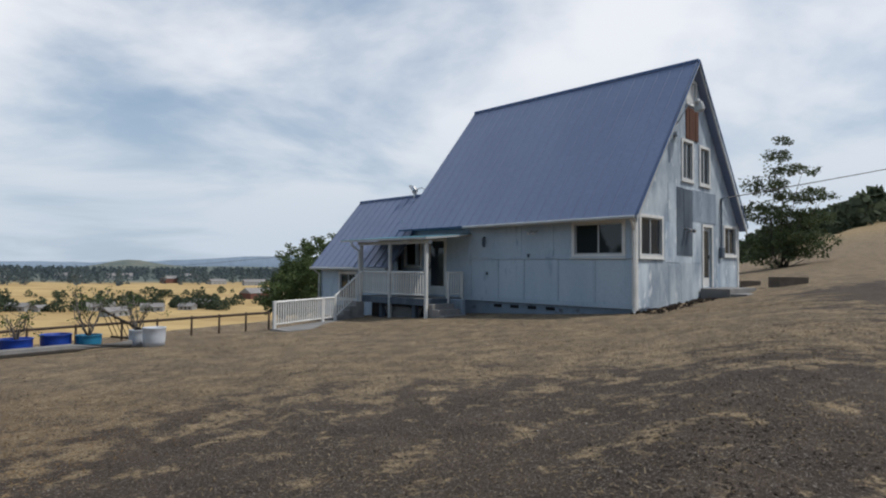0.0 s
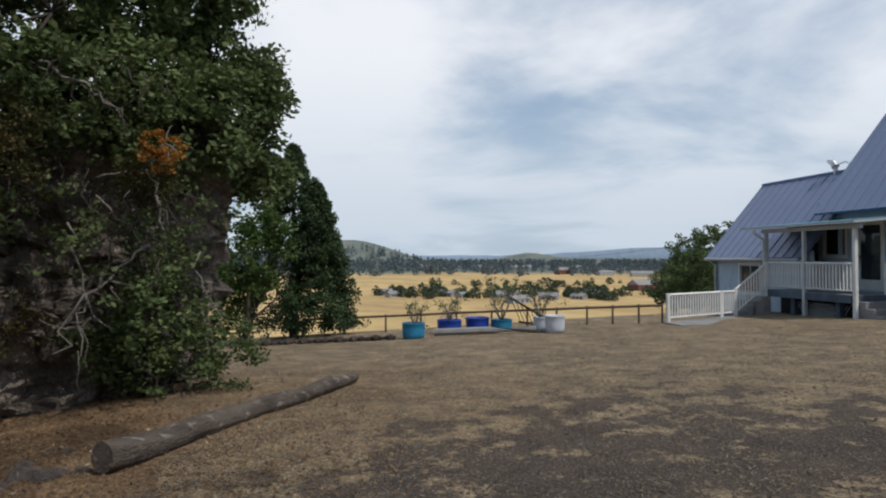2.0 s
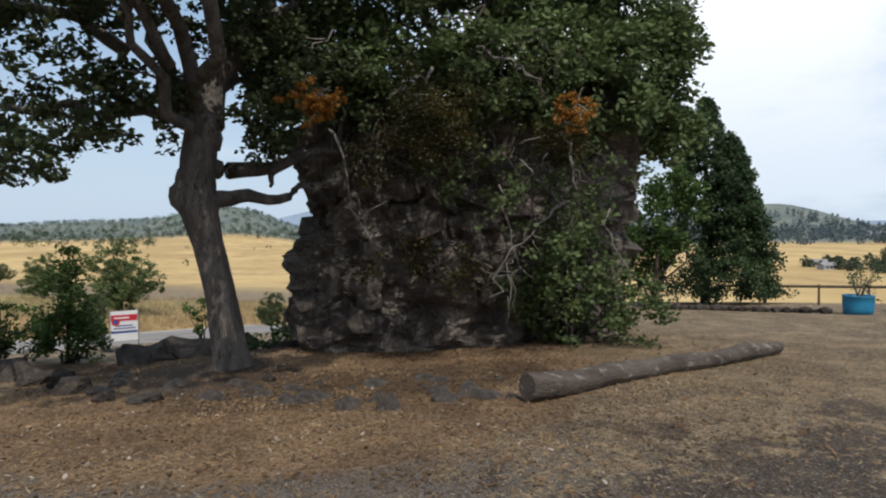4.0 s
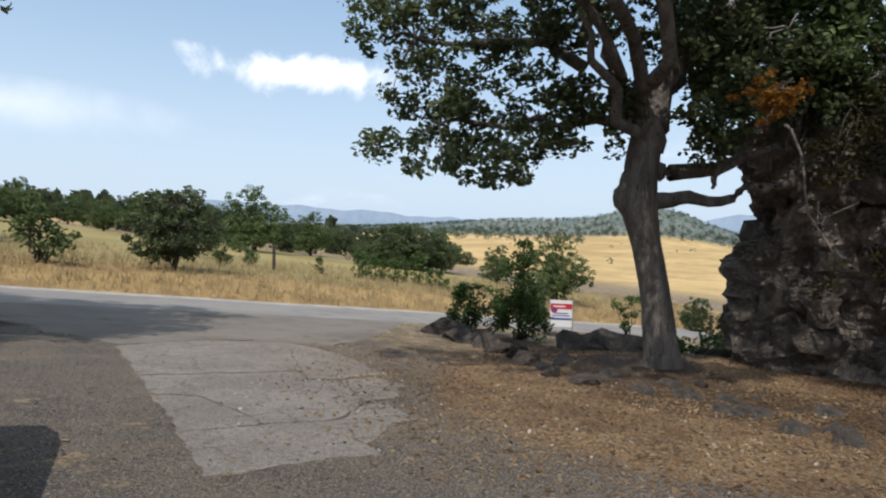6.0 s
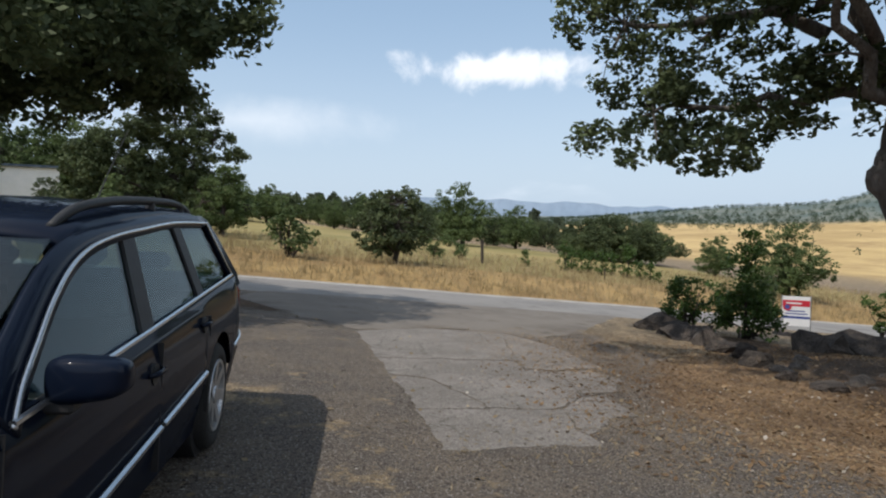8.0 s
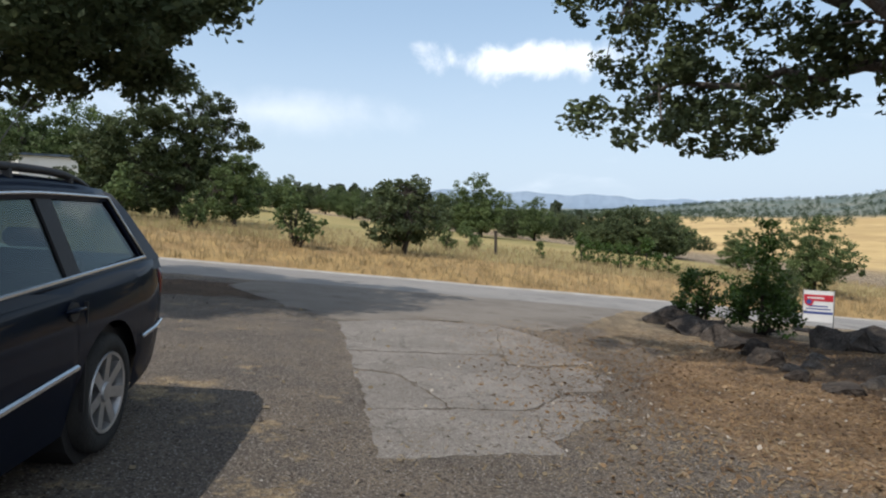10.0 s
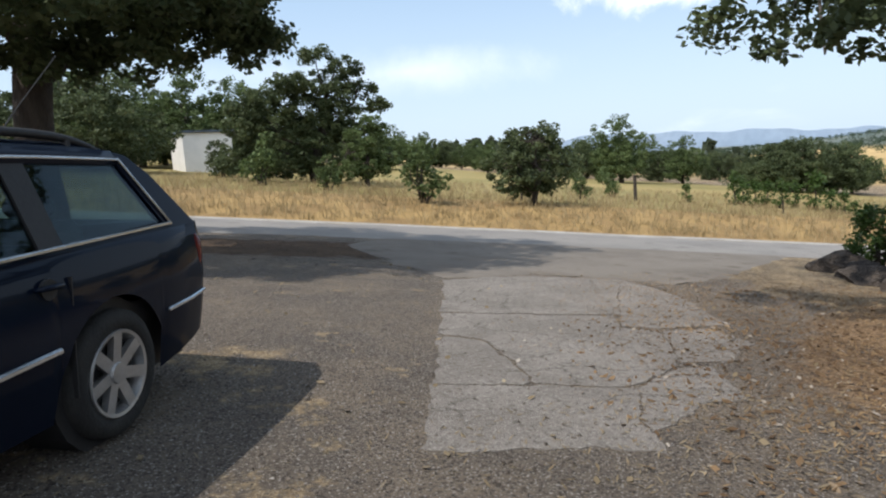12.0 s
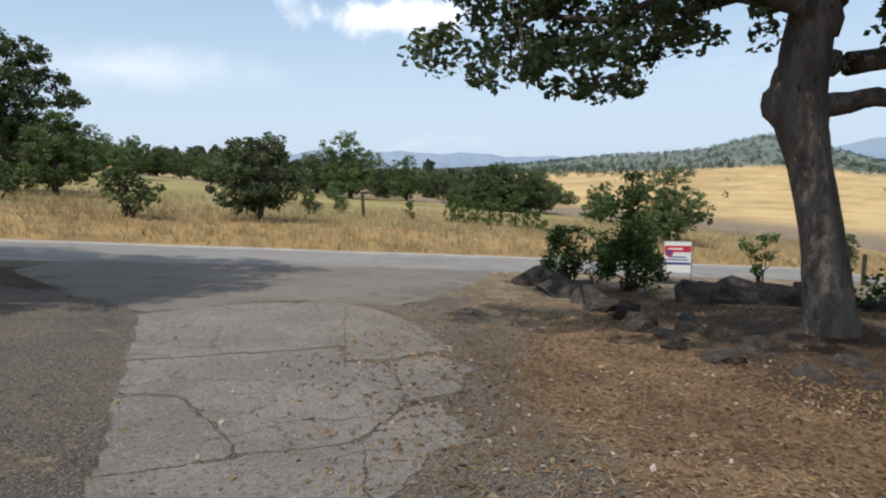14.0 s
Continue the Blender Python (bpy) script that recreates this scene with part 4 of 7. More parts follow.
def blob_clusters(rng, blobs, density, fill=0.35):
    """Cluster centres spread through ellipsoids (x, y, z, rx, ry, rz), uneven and denser near their skins."""
    out = []
    for (x, y, z, rx, ry, rz) in blobs:
        n = max(6, int(density * (rx * ry * rz) ** (2 / 3)))
        d = rng.normal(size=(n * 2, 3)); d /= np.linalg.norm(d, axis=1)[:, None]
        k = np.sin(d[:, 0] * 5 + x) * np.cos(d[:, 1] * 4 + y) * np.sin(d[:, 2] * 5 + z)
        d = d[k > -0.35][:n]
        r = rng.uniform(fill, 1.0, len(d)) ** 0.5 * (1 + 0.22 * np.sin(d[:, 0] * 7 + z) * np.cos(d[:, 2] * 6 + x))
        out.append(np.array([x, y, z]) + d * r[:, None] * np.array([rx, ry, rz]))
    return np.concatenate(out)
def crooked(rng, p0, p1, n=5, wob=0.12):
    p0, p1 = np.array(p0, float), np.array(p1, float); L = np.linalg.norm(p1 - p0)
    return [tuple(p0 + (p1 - p0) * i / n + (rng.normal(size=3) * wob * L / n if 0 < i < n else 0)) for i in range(n + 1)]
def smooth_line(P, R, k):
    P = [Vector(p) for p in P]; out, rad = [], []
    for i in range(len(P) - 1):
        p0, p1, p2, p3 = P[max(i - 1, 0)], P[i], P[i + 1], P[min(i + 2, len(P) - 1)]
        for j in range(k):
            t = j / k; out.append(.5 * (2 * p1 + (p2 - p0) * t + (2 * p0 - 5 * p1 + 4 * p2 - p3) * t * t + (3 * p1 - p0 - 3 * p2 + p3) * t ** 3)); rad.append(R[i] + (R[i + 1] - R[i]) * t)
    return out + [P[-1]], rad + [R[-1]]
def tree(name, m, label, trunk, trunk_r, limbs, blobs, density, per, size, cr=0.32, bark="barkA", leaf="oak", seed=1, twigs=True, category="tree", group="", gaps=0.0):
    """trunk: points; limbs: (start point, end point, radius). All local."""
    rng = np.random.RandomState(seed); t = thing(name, m, label, category, group)
    tp, tr = smooth_line(trunk, trunk_r, 5)
    part("trunk", tube(tp, tr, 20, None, 0.035, seed), M[bark], t, smooth=True)
    for a, b, r in limbs:
        n = 6; lp, lr = smooth_line(crooked(rng, a, b, n, 0.24), [r * (1 - .72 * i / n) for i in range(n + 1)], 2)
        part("limb", tube(lp, lr, 8, None, .05, seed), M[bark], t, smooth=True)
    bm = bmesh.new()
    c = blob_clusters(rng, blobs, density)
    if gaps: c = c[np.array([noise.noise(Vector(q) * 1.05 + Vector((seed, 0, 0))) + .45 * noise.noise(Vector(q) * 2.6) < .62 - gaps for q in c])]
    if twigs:
        ends = [Vector(b) for a, b, r in limbs] + [Vector(a).lerp(Vector(b), .5) for a, b, r in limbs]
        if ends:
            for q in c[rng.permutation(len(c))[:min(len(c), 130)]]:
                e = min(ends, key=lambda v: (v - Vector(q)).length_squared)
                if (e - Vector(q)).length < 2.6: tube(crooked(rng, e, q, 3, .3), [.022, .016, .010, .005], 4, bm)
    if bm.verts: tagged(part("twigwork", bm, M[bark], t, smooth=True), kind="stuff")
    else: bm.free()
    q = leaf_cloud(rng, c, np.full(len(c), cr) * rng.uniform(.6, 1.3, len(c)), per, size, .2)
    ob = new("crown", quads_mesh("crown", q, M[leaf])); ob.parent = t
    return t
def at(x, y, dz=0.0, rz=0.0, s=1.0): return pose(x, y, hz(x, y) + dz, 0, 0, rz) @ Matrix.Scale(s, 4)
rngT = np.random.RandomState(5)
# the big oak beside the drive
# high limbs and leaf clusters towards local -y are unseen, added to shade the ground
tree("oak_tree", at(-8.42, -1.67, -0.08, 103.0, .97), "large old oak with grey bark and spreading dark green crown", 
     [(0, 0, 0), (-.03, 0, .3), (-.14, 0, 1.1), (-.30, 0, 1.9), (-.42, 0, 2.5), (-.40, .02, 3.1), (-.3, .05, 3.8)], [.34, .26, .215, .215, .27, .25, .22],
     [((-.26, 0, 3.3), (-1.2, .2, 5.6), .17), ((-.22, .05, 3.6), (1.0, .5, 6.5), .2), ((-.2, 0, 2.55), (1.3, .25, 2.75), .13), ((1.2, .25, 2.74), (2.6, .5, 2.9), .10), ((-.2, 0, 3.0), (1.7, .3, 3.3), .15), ((.7, .15, 3.1), (.6, .2, 2.75), .08), ((-.5, 0, 3.6), (-3.6, -.1, 3.75), .09), ((-1.3, .1, 4.6), (-4.2, .2, 5.3), .10), ((-.3, 0, 3.6), (.3, 1.6, 6.0), .13), ((-.5, 0, 3.3), (-1.2, -1.8, 4.8), .11), ((.6, .4, 5.4), (2.6, .6, 6.8), .1), ((-1.4, .2, 5.0), (-1.8, .4, 7.6), .1), ((-.3, 0, 3.7), (.2, -4.0, 6.3), .13), ((-.7, -.9, 4.2), (-2.2, -3.2, 6.2), .08), ((-.4, -.5, 4.0), (-1.6, -4.6, 6.5), .11)],
     [(-2.3, 0, 3.95, 1.5, 1.1, .32), (-3.9, .1, 4.25, .95, .9, .26), (-2.45, -.1, 3.0, .42, .45, .26), (-2.3, -.1, 3.4, .7, .6, .25), (-3.7, .3, 3.6, .75, .6, .24), (-1.4, -.1, 3.55, .8, .7, .22), (-3.0, .2, 4.75, 1.3, 1.0, .28), (-4.3, .2, 5.45, 1.3, 1.1, .4), (-2.4, .1, 5.75, 1.5, 1.3, .42), (-1.1, -.2, 4.1, .8, .9, .35), (-1.3, -.2, 5.0, .9, 1.0, .4), (-.3, .2, 6.6, 1.8, 1.7, .8), (1.2, .4, 4.6, 1.1, 1.1, .6), (2.2, .4, 3.9, .8, 1.0, .5), (3.0, .5, 5.6, 1.6, 1.6, 1.0), (-1.6, .4, 8.0, 3.0, 2.6, 1.1), (1.6, .5, 7.4, 2.4, 2.2, 1.2), (-1.0, -2.0, 5.6, 1.5, 1.1, .5), (.2, -1.6, 5.8, 1.4, 1.1, .6), (-4.6, .3, 6.6, 1.4, 1.2, .5), (.3, .2, 5.1, .8, .9, .5), (-.8, -3.5, 6.1, 1.7, 1.3, .6), (2.3, -3.0, 6.3, 1.3, 1.2, .5), (-1.90, -4.77, 7.03, 1.25, 1.1, .4), (0.15, -4.32, 7.23, 1.25, 1.1, .4), (-3.63, -4.68, 7.03, 1.25, 1.1, .4), (-2.13, -3.08, 7.23, 1.25, 1.1, .4), (-3.68, -1.91, 3.20, .45, .4, .2), (-3.19, -1.72, 2.97, .45, .4, .2), (-2.78, -1.59, 2.84, .45, .4, .2), (-2.37, -1.47, 3.06, .45, .4, .2), (0.53, -0.32, 3.89, .55, .5, .24), (0.87, -0.44, 3.63, .55, .5, .24), (0.59, -0.22, 3.35, .55, .5, .24), (1.12, -0.47, 4.01, .55, .5, .24), (1.39, -0.40, 4.51, .55, .5, .24)],
     78, 44, 0.060, 0.24, "barkA", "oak", 11, gaps=.34)
part("burl", (lambda b: b)(tube(*smooth_line([(-.38, 0, 2.15), (-.55, -.03, 2.42), (-.66, -.04, 2.60), (-.60, -.03, 2.76), (-.58, -.02, 2.90), (-.42, 0, 3.10)], [.10, .16, .17, .13, .13, .08], 3), 12, None, .12, 3)), M["barkA"], bpy.data.objects["oak_tree"], smooth=True)

# lava outcrop with its oak, mistletoe and dead branches
def outcrop(name, m, size, seed, label, res=(150, 96)):
    rng = np.random.RandomState(seed); nu, nv = res; V, F = [], []
    ox, oy, oz = size; off = Vector((seed * 3.1, seed * 1.7, 0))
    for j in range(nv + 1):
        v = j / nv; z = v * oz; taper = (1.0 - 0.10 * (1 - v)) * (1 - .55 * max(0, v - .88) / .12)
        for i in range(nu):
            a = 2 * math.pi * i / nu; c, s = math.cos(a), math.sin(a)
            k = (abs(c) ** 3.2 + abs(s) ** 3.2) ** (-1 / 3.2)
            p = Vector((c * k * ox / 2 * taper, s * k * oy / 2 * taper, z))
            q = p + off; n = Vector((c, s, 0))
            d1 = noise.noise(q * .55) * .45; d2 = noise.noise(q * 1.5) * .28
            dist, _ = noise.voronoi(Vector((q.x * 1.9, q.y * 1.9, q.z * 3.0))); cell = (min(dist[0], .8) - .35) * -.34
            dist2, _ = noise.voronoi(Vector((q.x * 5.2, q.y * 5.2, q.z * 7.0))); cell2 = (min(dist2[0], .8) - .35) * -.12
            qb = q * 1.9 + noise.noise_vector(q * .9) * .7; qc = q * 4.3 + noise.noise_vector(q * 2.0) * .6; p += n * (d1 + d2 + cell * .6 + cell2 + .09 * noise.cell(qb) + .06 * noise.cell(qc)); p.z += noise.noise(q * 1.2) * .18 * (1 if j else 0)
            V.append(p)
    for j in range(nv):
        for i in range(nu): F.append((j * nu + i, j * nu + (i + 1) % nu, (j + 1) * nu + (i + 1) % nu, (j + 1) * nu + i))
    top = len(V); V.append(Vector((0, 0, oz * 1.02)))
    for i in range(nu): F.append((nv * nu + i, nv * nu + (i + 1) % nu, top))
    ob = mesh_part(name, V, F, M["crag"]); ob.matrix_world = m; blocks = []
    for k in range(4):
        bm = bmesh.new(); bmesh.ops.create_cube(bm, size=1.6); bmesh.ops.subdivide_edges(bm, edges=bm.edges[:], cuts=1); o2 = Vector((k * 3.3, seed, 1))
        for v in bm.verts: v.co += noise.noise_vector(v.co * 1.1 + o2) * .45
        me = bpy.data.meshes.new("rock_block"); bm.to_mesh(me); bm.free(); me.materials.append(M["crag"]); blocks.append(me)
    for k in range(int(44 * oz * ox / 5)):
        p = V[rng.randint(int(nv * .02), int(nv * .8)) * nu + rng.randint(nu)]; r = rng.uniform(.08, .30)
        b = new("rock_block", blocks[k % 4]); b.parent = ob; b.matrix_basis = pose(p.x * .94, p.y * .94, p.z, rng.uniform(-25, 25), rng.uniform(-25, 25), rng.uniform(0, 360)) @ Matrix.Diagonal((r * 1.3, r, r * .8, 1))
    return tagged(ob, label, "rock")
M["crag"] = surf("layered_lichen_lava", (0.118, 0.098, 0.083), (0.27, 0.228, 0.192), 1.6, 0.95, fine=14, c3=(0.40, 0.355, 0.295), bumps=1.0, bdist=0.08, stretch=(1, 1, .9))
outcrop("lava_outcrop", at(-10.3, 1.66, -0.6, 86), (5.4, 2.5, 4.9), 2, "craggy dark lava outcrop with pale lichen patches")
outcrop("lava_pillar", at(-10.2, 4.35, -0.4, 70), (1.1, 1.1, 5.0), 5, "tall narrow lava pillar with grey lichen", (48, 70))
tree("oak_tree", at(-11.1, 2.15, -0.1, 82), "dense dark oak crown growing over the lava outcrop",
     [(0, 0, 0), (.1, .1, 2), (.1, .2, 4.2), (.2, .2, 6)], [.4, .35, .3, .2],
     [((0, .1, 4.0), (-2.6, -1.0, 5.0), .16), ((.1, .1, 4.2), (2.6, -1.2, 5.2), .16), ((0, .1, 4.6), (.3, -2.4, 5.6), .16), ((.1, .2, 5), (1, 1, 8), .15), ((.1, .2, 5), (-1.6, .5, 7.6), .15), ((1.5, -.6, 4.8), (3.4, -1.2, 4.4), .09), ((-1.4, -.5, 4.6), (-3, -1.6, 4.0), .09), ((.2, -1.2, 5.1), (1.3, -2.4, 4.3), .08)],
     [(-2.6, -1.4, 5.0, 1.4, 1.2, .9), (-1.0, -2.2, 4.6, 1.3, .9, .8), (.6, -2.3, 4.6, 1.4, .9, .8), (2.0, -1.9, 4.3, 1.2, 1.0, .9), (1.6, -1.4, 5.0, 1.3, 1.2, .9), (3.0, -1.2, 5.0, 1.0, 1.1, 1.0), (3.4, -.9, 4.1, .7, .8, .8), (3.7, -.6, 3.9, .55, .6, .5), (3.5, -.7, 5.6, .7, .8, .5), (-1.6, -1.4, 6.6, 1.8, 1.4, 1.1), (1.2, -1.5, 6.8, 1.9, 1.4, 1.2), (2.7, -.8, 6.8, 1.0, 1.2, 1.0), (-.2, 0, 8.2, 3.2, 2.4, 1.4), (1.5, 0, 8.4, 1.7, 2, 1.3), (-3.3, -.6, 6.4, 1.2, 1.2, 1.1)],
     105, 50, 0.062, 0.30, "barkD", "oakdull", 21, gaps=.30)
def leafy(name, m, label, blobs, density, per, size, leaf, seed, category="shrub", stems=4, bark="barkD", cr=.25, group=""):
    rng = np.random.RandomState(seed); t = thing(name, m, label, category, group)
    c = blob_clusters(rng, blobs, density, .15)
    for i in range(stems):
        q = c[rng.randint(len(c))]; part("stem", tube(crooked(rng, (rng.uniform(-.15, .15), rng.uniform(-.15, .15), -.1), q, 4, .25), [.045, .035, .025, .015, .008], 5), M[bark], t, smooth=True)
    ob = new("foliage", quads_mesh("foliage", leaf_cloud(rng, c, np.full(len(c), cr) * rng.uniform(.6, 1.3, len(c)), per, size), M[leaf])); ob.parent = t
    return t
leafy("oak_shrub", at(-8.75, 3.45, -.05, 70), "leafy oak sprouts at the foot of the outcrop", [(0, 0, 1.0, 1.0, .8, .9), (.7, 0, .7, .8, .7, .65), (-.5, .1, .7, .6, .6, .6), (.15, 0, 1.8, .6, .6, .5)], 75, 36, .05, "oakdull", 31, stems=14, cr=.22)
def clump(name, x, y, z, r, leaf, label, seed, n=60):
    rng = np.random.RandomState(seed); c = np.array([x, y, z]) + rng.normal(size=(n, 3)) * r * .45
    t = thing(name, pose(x, y, z), label, "mistletoe"); ob = new("foliage", quads_mesh("foliage", leaf_cloud(rng, c - np.array([x, y, z]), np.full(n, r * .28), 40, .022), M[leaf])); ob.parent = t
    for k in range(7): part("twig", tube(crooked(rng, (0, 0, r * .5), rng.normal(size=3) * r * .55, 4, .3), [.012, .010, .008, .006, .004], 5), M["twig"], t, smooth=True)
    return t
def polar(az, d, z): return (.68 - (d + .55) * math.sin(radians(az)), .31 + (d + .55) * math.cos(radians(az)), z + .065 * (z - 1.5))
clump("mistletoe_clump", *polar(84, 7.0, 1.53 + .165 * 7.0), .55, "mistletoe", "drooping brown-green mistletoe clump on the oak", 3, 130)
clump("mistletoe_clump", *polar(72.5, 8.0, 1.53 + .12 * 8.0), .40, "mistletoe", "drooping brown-green mistletoe clump on the oak", 4, 70)
clump("dry_leaf_clump", *polar(94.6, 6.6, 1.53 + .185 * 6.6), .25, "orange", "bunch of dry orange leaves on a twig", 6, 60)
clump("dry_leaf_clump", *polar(71.1, 7.4, 1.53 + .165 * 7.4), .26, "orange", "bunch of dry orange leaves on a twig", 7, 36)
dead = thing("dead_branches", pose(0, 0, 0), "bleached dead branches hanging before the outcrop", "branch")
for az0, s0, az1, s1, d, r in ((93.5, .15, 89.6, -.04, 8.5, .026), (90.9, .04, 90.8, -.01, 8.45, .014), (75.5, -.01, 79.0, -.12, 8.2, .022), (72.0, .03, 76.5, -.04, 8.2, .022), (71.5, .13, 70.5, -.0, 8.7, .03), (78, .06, 76, -.08, 8.3, .016), (84, .25, 88, .20, 8.4, .03), (80, .28, 74, .22, 8.5, .03), (76, .1, 71.5, .02, 8.3, .014), (76.6, -.04, 77.4, -.14, 8.1, .012), (97, .22, 93, .3, 8.9, .03), (68, .02, 66.5, -.1, 8.6, .012)):
    a, b = polar(az0, d, 1.5 + s0 * d), polar(az1, d - .2, 1.5 + s1 * d)
    bm = tube(crooked(rngT, a, b, 6, .28), [r * (1 - .1 * i) for i in range(7)], 5)
    for k in range(4):
        t = rngT.uniform(.3, .95); p = np.array(a) + (np.array(b) - np.array(a)) * t; tube(crooked(rngT, p, p + rngT.normal(size=3) * .22 + np.array([0, 0, -.12]), 3, .3), [r * .45, r * .35, r * .25, r * .12], 4, bm)
    part("branch", bm, M["twig"], dead, smooth=True)

# rocks along the edge of the bank
def boulder(x, y, r, seed, sx=1.0, sz=.85, label="dark lava stone edging the drive"):
    bm = bmesh.new(); rng = np.random.RandomState(seed + 300); o = Vector((seed * 2.7, seed, 0))
    for k in range(18):
        d = rng.normal(size=3); d /= np.linalg.norm(d); bm.verts.new(d * rng.uniform(.85, 1.15) * np.array([sx, 1, sz]))
    hull = bmesh.ops.convex_hull(bm, input=bm.verts[:]); bmesh.ops.delete(bm, geom=[v for v in bm.verts if not v.link_faces], context='VERTS')
    bmesh.ops.triangulate(bm, faces=bm.faces[:]); bmesh.ops.subdivide_edges(bm, edges=bm.edges[:], cuts=2, use_grid_fill=True)
    for v in bm.verts:
        dd, _ = noise.voronoi(v.co * 2.4 + o); v.co *= 1 + .16 * noise.noise(v.co * 2.2 + o) + .08 * noise.noise(v.co * 6 + o) - .22 * (min(dd[0], .7) - .3); v.co *= r
    ob = part("boulder", bm, M["rock"]); ob.matrix_world = pose(x, y, hz(x, y) + r * sz * .12, 0, 0, seed * 47 % 360)
    return tagged(ob, label, "rock", "lava stones")
for i, (x, y, r) in enumerate(((-11.35, -7.15, .55), (-10.75, -6.45, .42), (-10.3, -5.85, .40), (-9.6, -5.05, .34), (-8.9, -4.5, .28), (-7.62, -3.45, .24), (-8.3, -3.9, .22), (-11.2, -4.05, .40), (-11.9, -4.0, .50), (-12.7, -3.75, .52), (-13.4, -3.3, .5), (-14.1, -2.8, .45), (-6.72, -2.28, .26), (-6.45, -1.48, .28), (-6.30, -1.08, .22), (-6.9, -2.8, .2), (-5.72, -.25, .24), (-5.62, .1, .18), (-5.35, .48, .21), (-5.5, .82, .18), (-5.7, 1.25, .22), (-7.3, -1.0, .14), (-7.0, -.2, .16), (-7.6, .4, .2), (-6.8, .9, .13), (-9.6, -.9, .25), (-12.2, -.9, .5), (-11.6, -1.4, .35), (-5.9, -.7, .12), (-6.2, .2, .12), (-11.9, -7.5, .3), (-10.0, -5.3, .25), (-9.2, -4.1, .2), (-5.2, 1.6, .13))):
    if i < 12 or (i % 3 == 0 and i < 28): boulder(x, y, r * (1.12 if i < 12 else .78), i + 1, 1.0 + .4 * ((i * 7) % 5) / 5, .62 + .08 * (i % 4))

# log on the ground
lg0, lg1 = Vector((-5.05, 1.78, hz(-5.05, 1.78) + .14)), Vector((-6.95, 5.75, hz(-6.95, 5.75) + .10))
lgp = [lg0.lerp(lg1, i / 12) + Vector((.03 * math.sin(i), 0, .012 * math.cos(i * 2))) for i in range(13)]
log = part("log", tube(lgp, [.135 - .0045 * i + (.025 if i == 10 else 0) + .006 * math.sin(i * 2.1) for i in range(13)], 18, None, .035, 3), M["logwood"] if "logwood" in M else surf("weathered_grey_log", (0.135, 0.110, 0.090), (0.048, 0.036, 0.029), 3.2, .95, fine=36, c3=(0.26, 0.23, 0.20), stretch=(1.6, .5, 1.6), bumps=.9, bdist=.02), smooth=False)
tagged(log, "long weathered grey log lying on the dry ground", "log")

# barrels with shrubs, timber and rail fence along the edge of the yard
M["blue"] = surf("blue_plastic", (0.012, 0.055, 0.36), (0.015, 0.07, 0.42), 3, .45, bumps=.05)
M["teal"] = surf("faded_teal_plastic", (0.02, 0.20, 0.38), (0.03, 0.25, 0.44), 3, .5, bumps=.05)
M["white_tub"] = surf("white_plastic_tub", (0.60, 0.64, 0.70), (0.50, 0.54, 0.60), 3, .5, bumps=.05)
M["soil"] = surf("dry_soil", (0.09, 0.065, 0.045), (0.13, 0.095, 0.065), 8, .95)
def barrel(x, y, r, h, mat, label, shrub=0, seed=1):
    t = thing("half_barrel", at(x, y, -.02), label, "planter", "planters along the yard edge")
    bm = bmesh.new(); prof = [(r * .90, 0), (r * .97, h * .3), (r, h * .62), (r * 1.0, h * .93), (r * 1.04, h * .96), (r * 1.04, h), (r * .96, h), (r * .94, h * .8)]
    rings = [[bm.verts.new((a * math.cos(2 * math.pi * k / 20), a * math.sin(2 * math.pi * k / 20), z)) for k in range(20)] for a, z in prof]
    for A, B in zip(rings, rings[1:]):
        for k in range(20): bm.faces.new((A[k], A[(k + 1) % 20], B[(k + 1) % 20], B[k]))
    bm.faces.new(rings[0][::-1]); bmesh.ops.recalc_face_normals(bm, faces=bm.faces[:]); part("tub", bm, mat, t, smooth=True)
    part("soil", tube([(0, 0, h * .6), (0, 0, h * .82)], [r * .93, r * .94], 14), M["soil"], t)
    if shrub:
        rng = np.random.RandomState(seed); s = thing("potted_shrub", at(x, y, h * .75), "sparse woody shrub with few small leaves", "shrub", "shrubs in half barrels"); bm = bmesh.new(); tips = []
        for i in range(9):
            a = rng.uniform(0, 6.28); e = np.array([math.cos(a) * .35 * shrub, math.sin(a) * .35 * shrub, shrub * rng.uniform(.55, 1.0)])
            tube(crooked(rng, (0, 0, 0), e, 5, .2), [.02, .018, .015, .012, .009, .005], 5, bm); tips += [e, e * .8]
            for k in range(3):
                p = e * rng.uniform(.5, .9); q = p + rng.normal(size=3) * .16 + np.array([0, 0, .1]); tube(crooked(rng, p, q, 3, .2), [.009, .008, .006, .004], 4, bm); tips.append(q)
        tagged(part("stemwork", bm, M["twig"], s, smooth=True), kind="stuff")
        keep = np.array(tips)[rng.permutation(len(tips))[:int(len(tips) * (.9 if seed % 3 == 0 else .45))]]
        ob = new("foliage", quads_mesh("foliage", leaf_cloud(rng, keep, np.full(len(keep), .13), 14, .032), M["bright" if seed % 3 else "oakdull"])); ob.parent = s
barrel(-12.25, 11.55, .32, .46, M["teal"], "faded teal plastic half barrel planter", .75, 1)
barrel(-12.25, 12.95, .36, .43, M["blue"], "bright blue plastic half barrel planter", .8, 2)
barrel(-12.1, 14.0, .36, .43, M["blue"], "bright blue plastic half barrel planter", 0, 3)
barrel(-11.55, 14.5, .31, .34, M["teal"], "faded teal plastic half barrel planter", 1.35, 3)
barrel(-9.95, 14.35, .22, .44, M["white_tub"], "white plastic bucket planter", 1.0, 4)
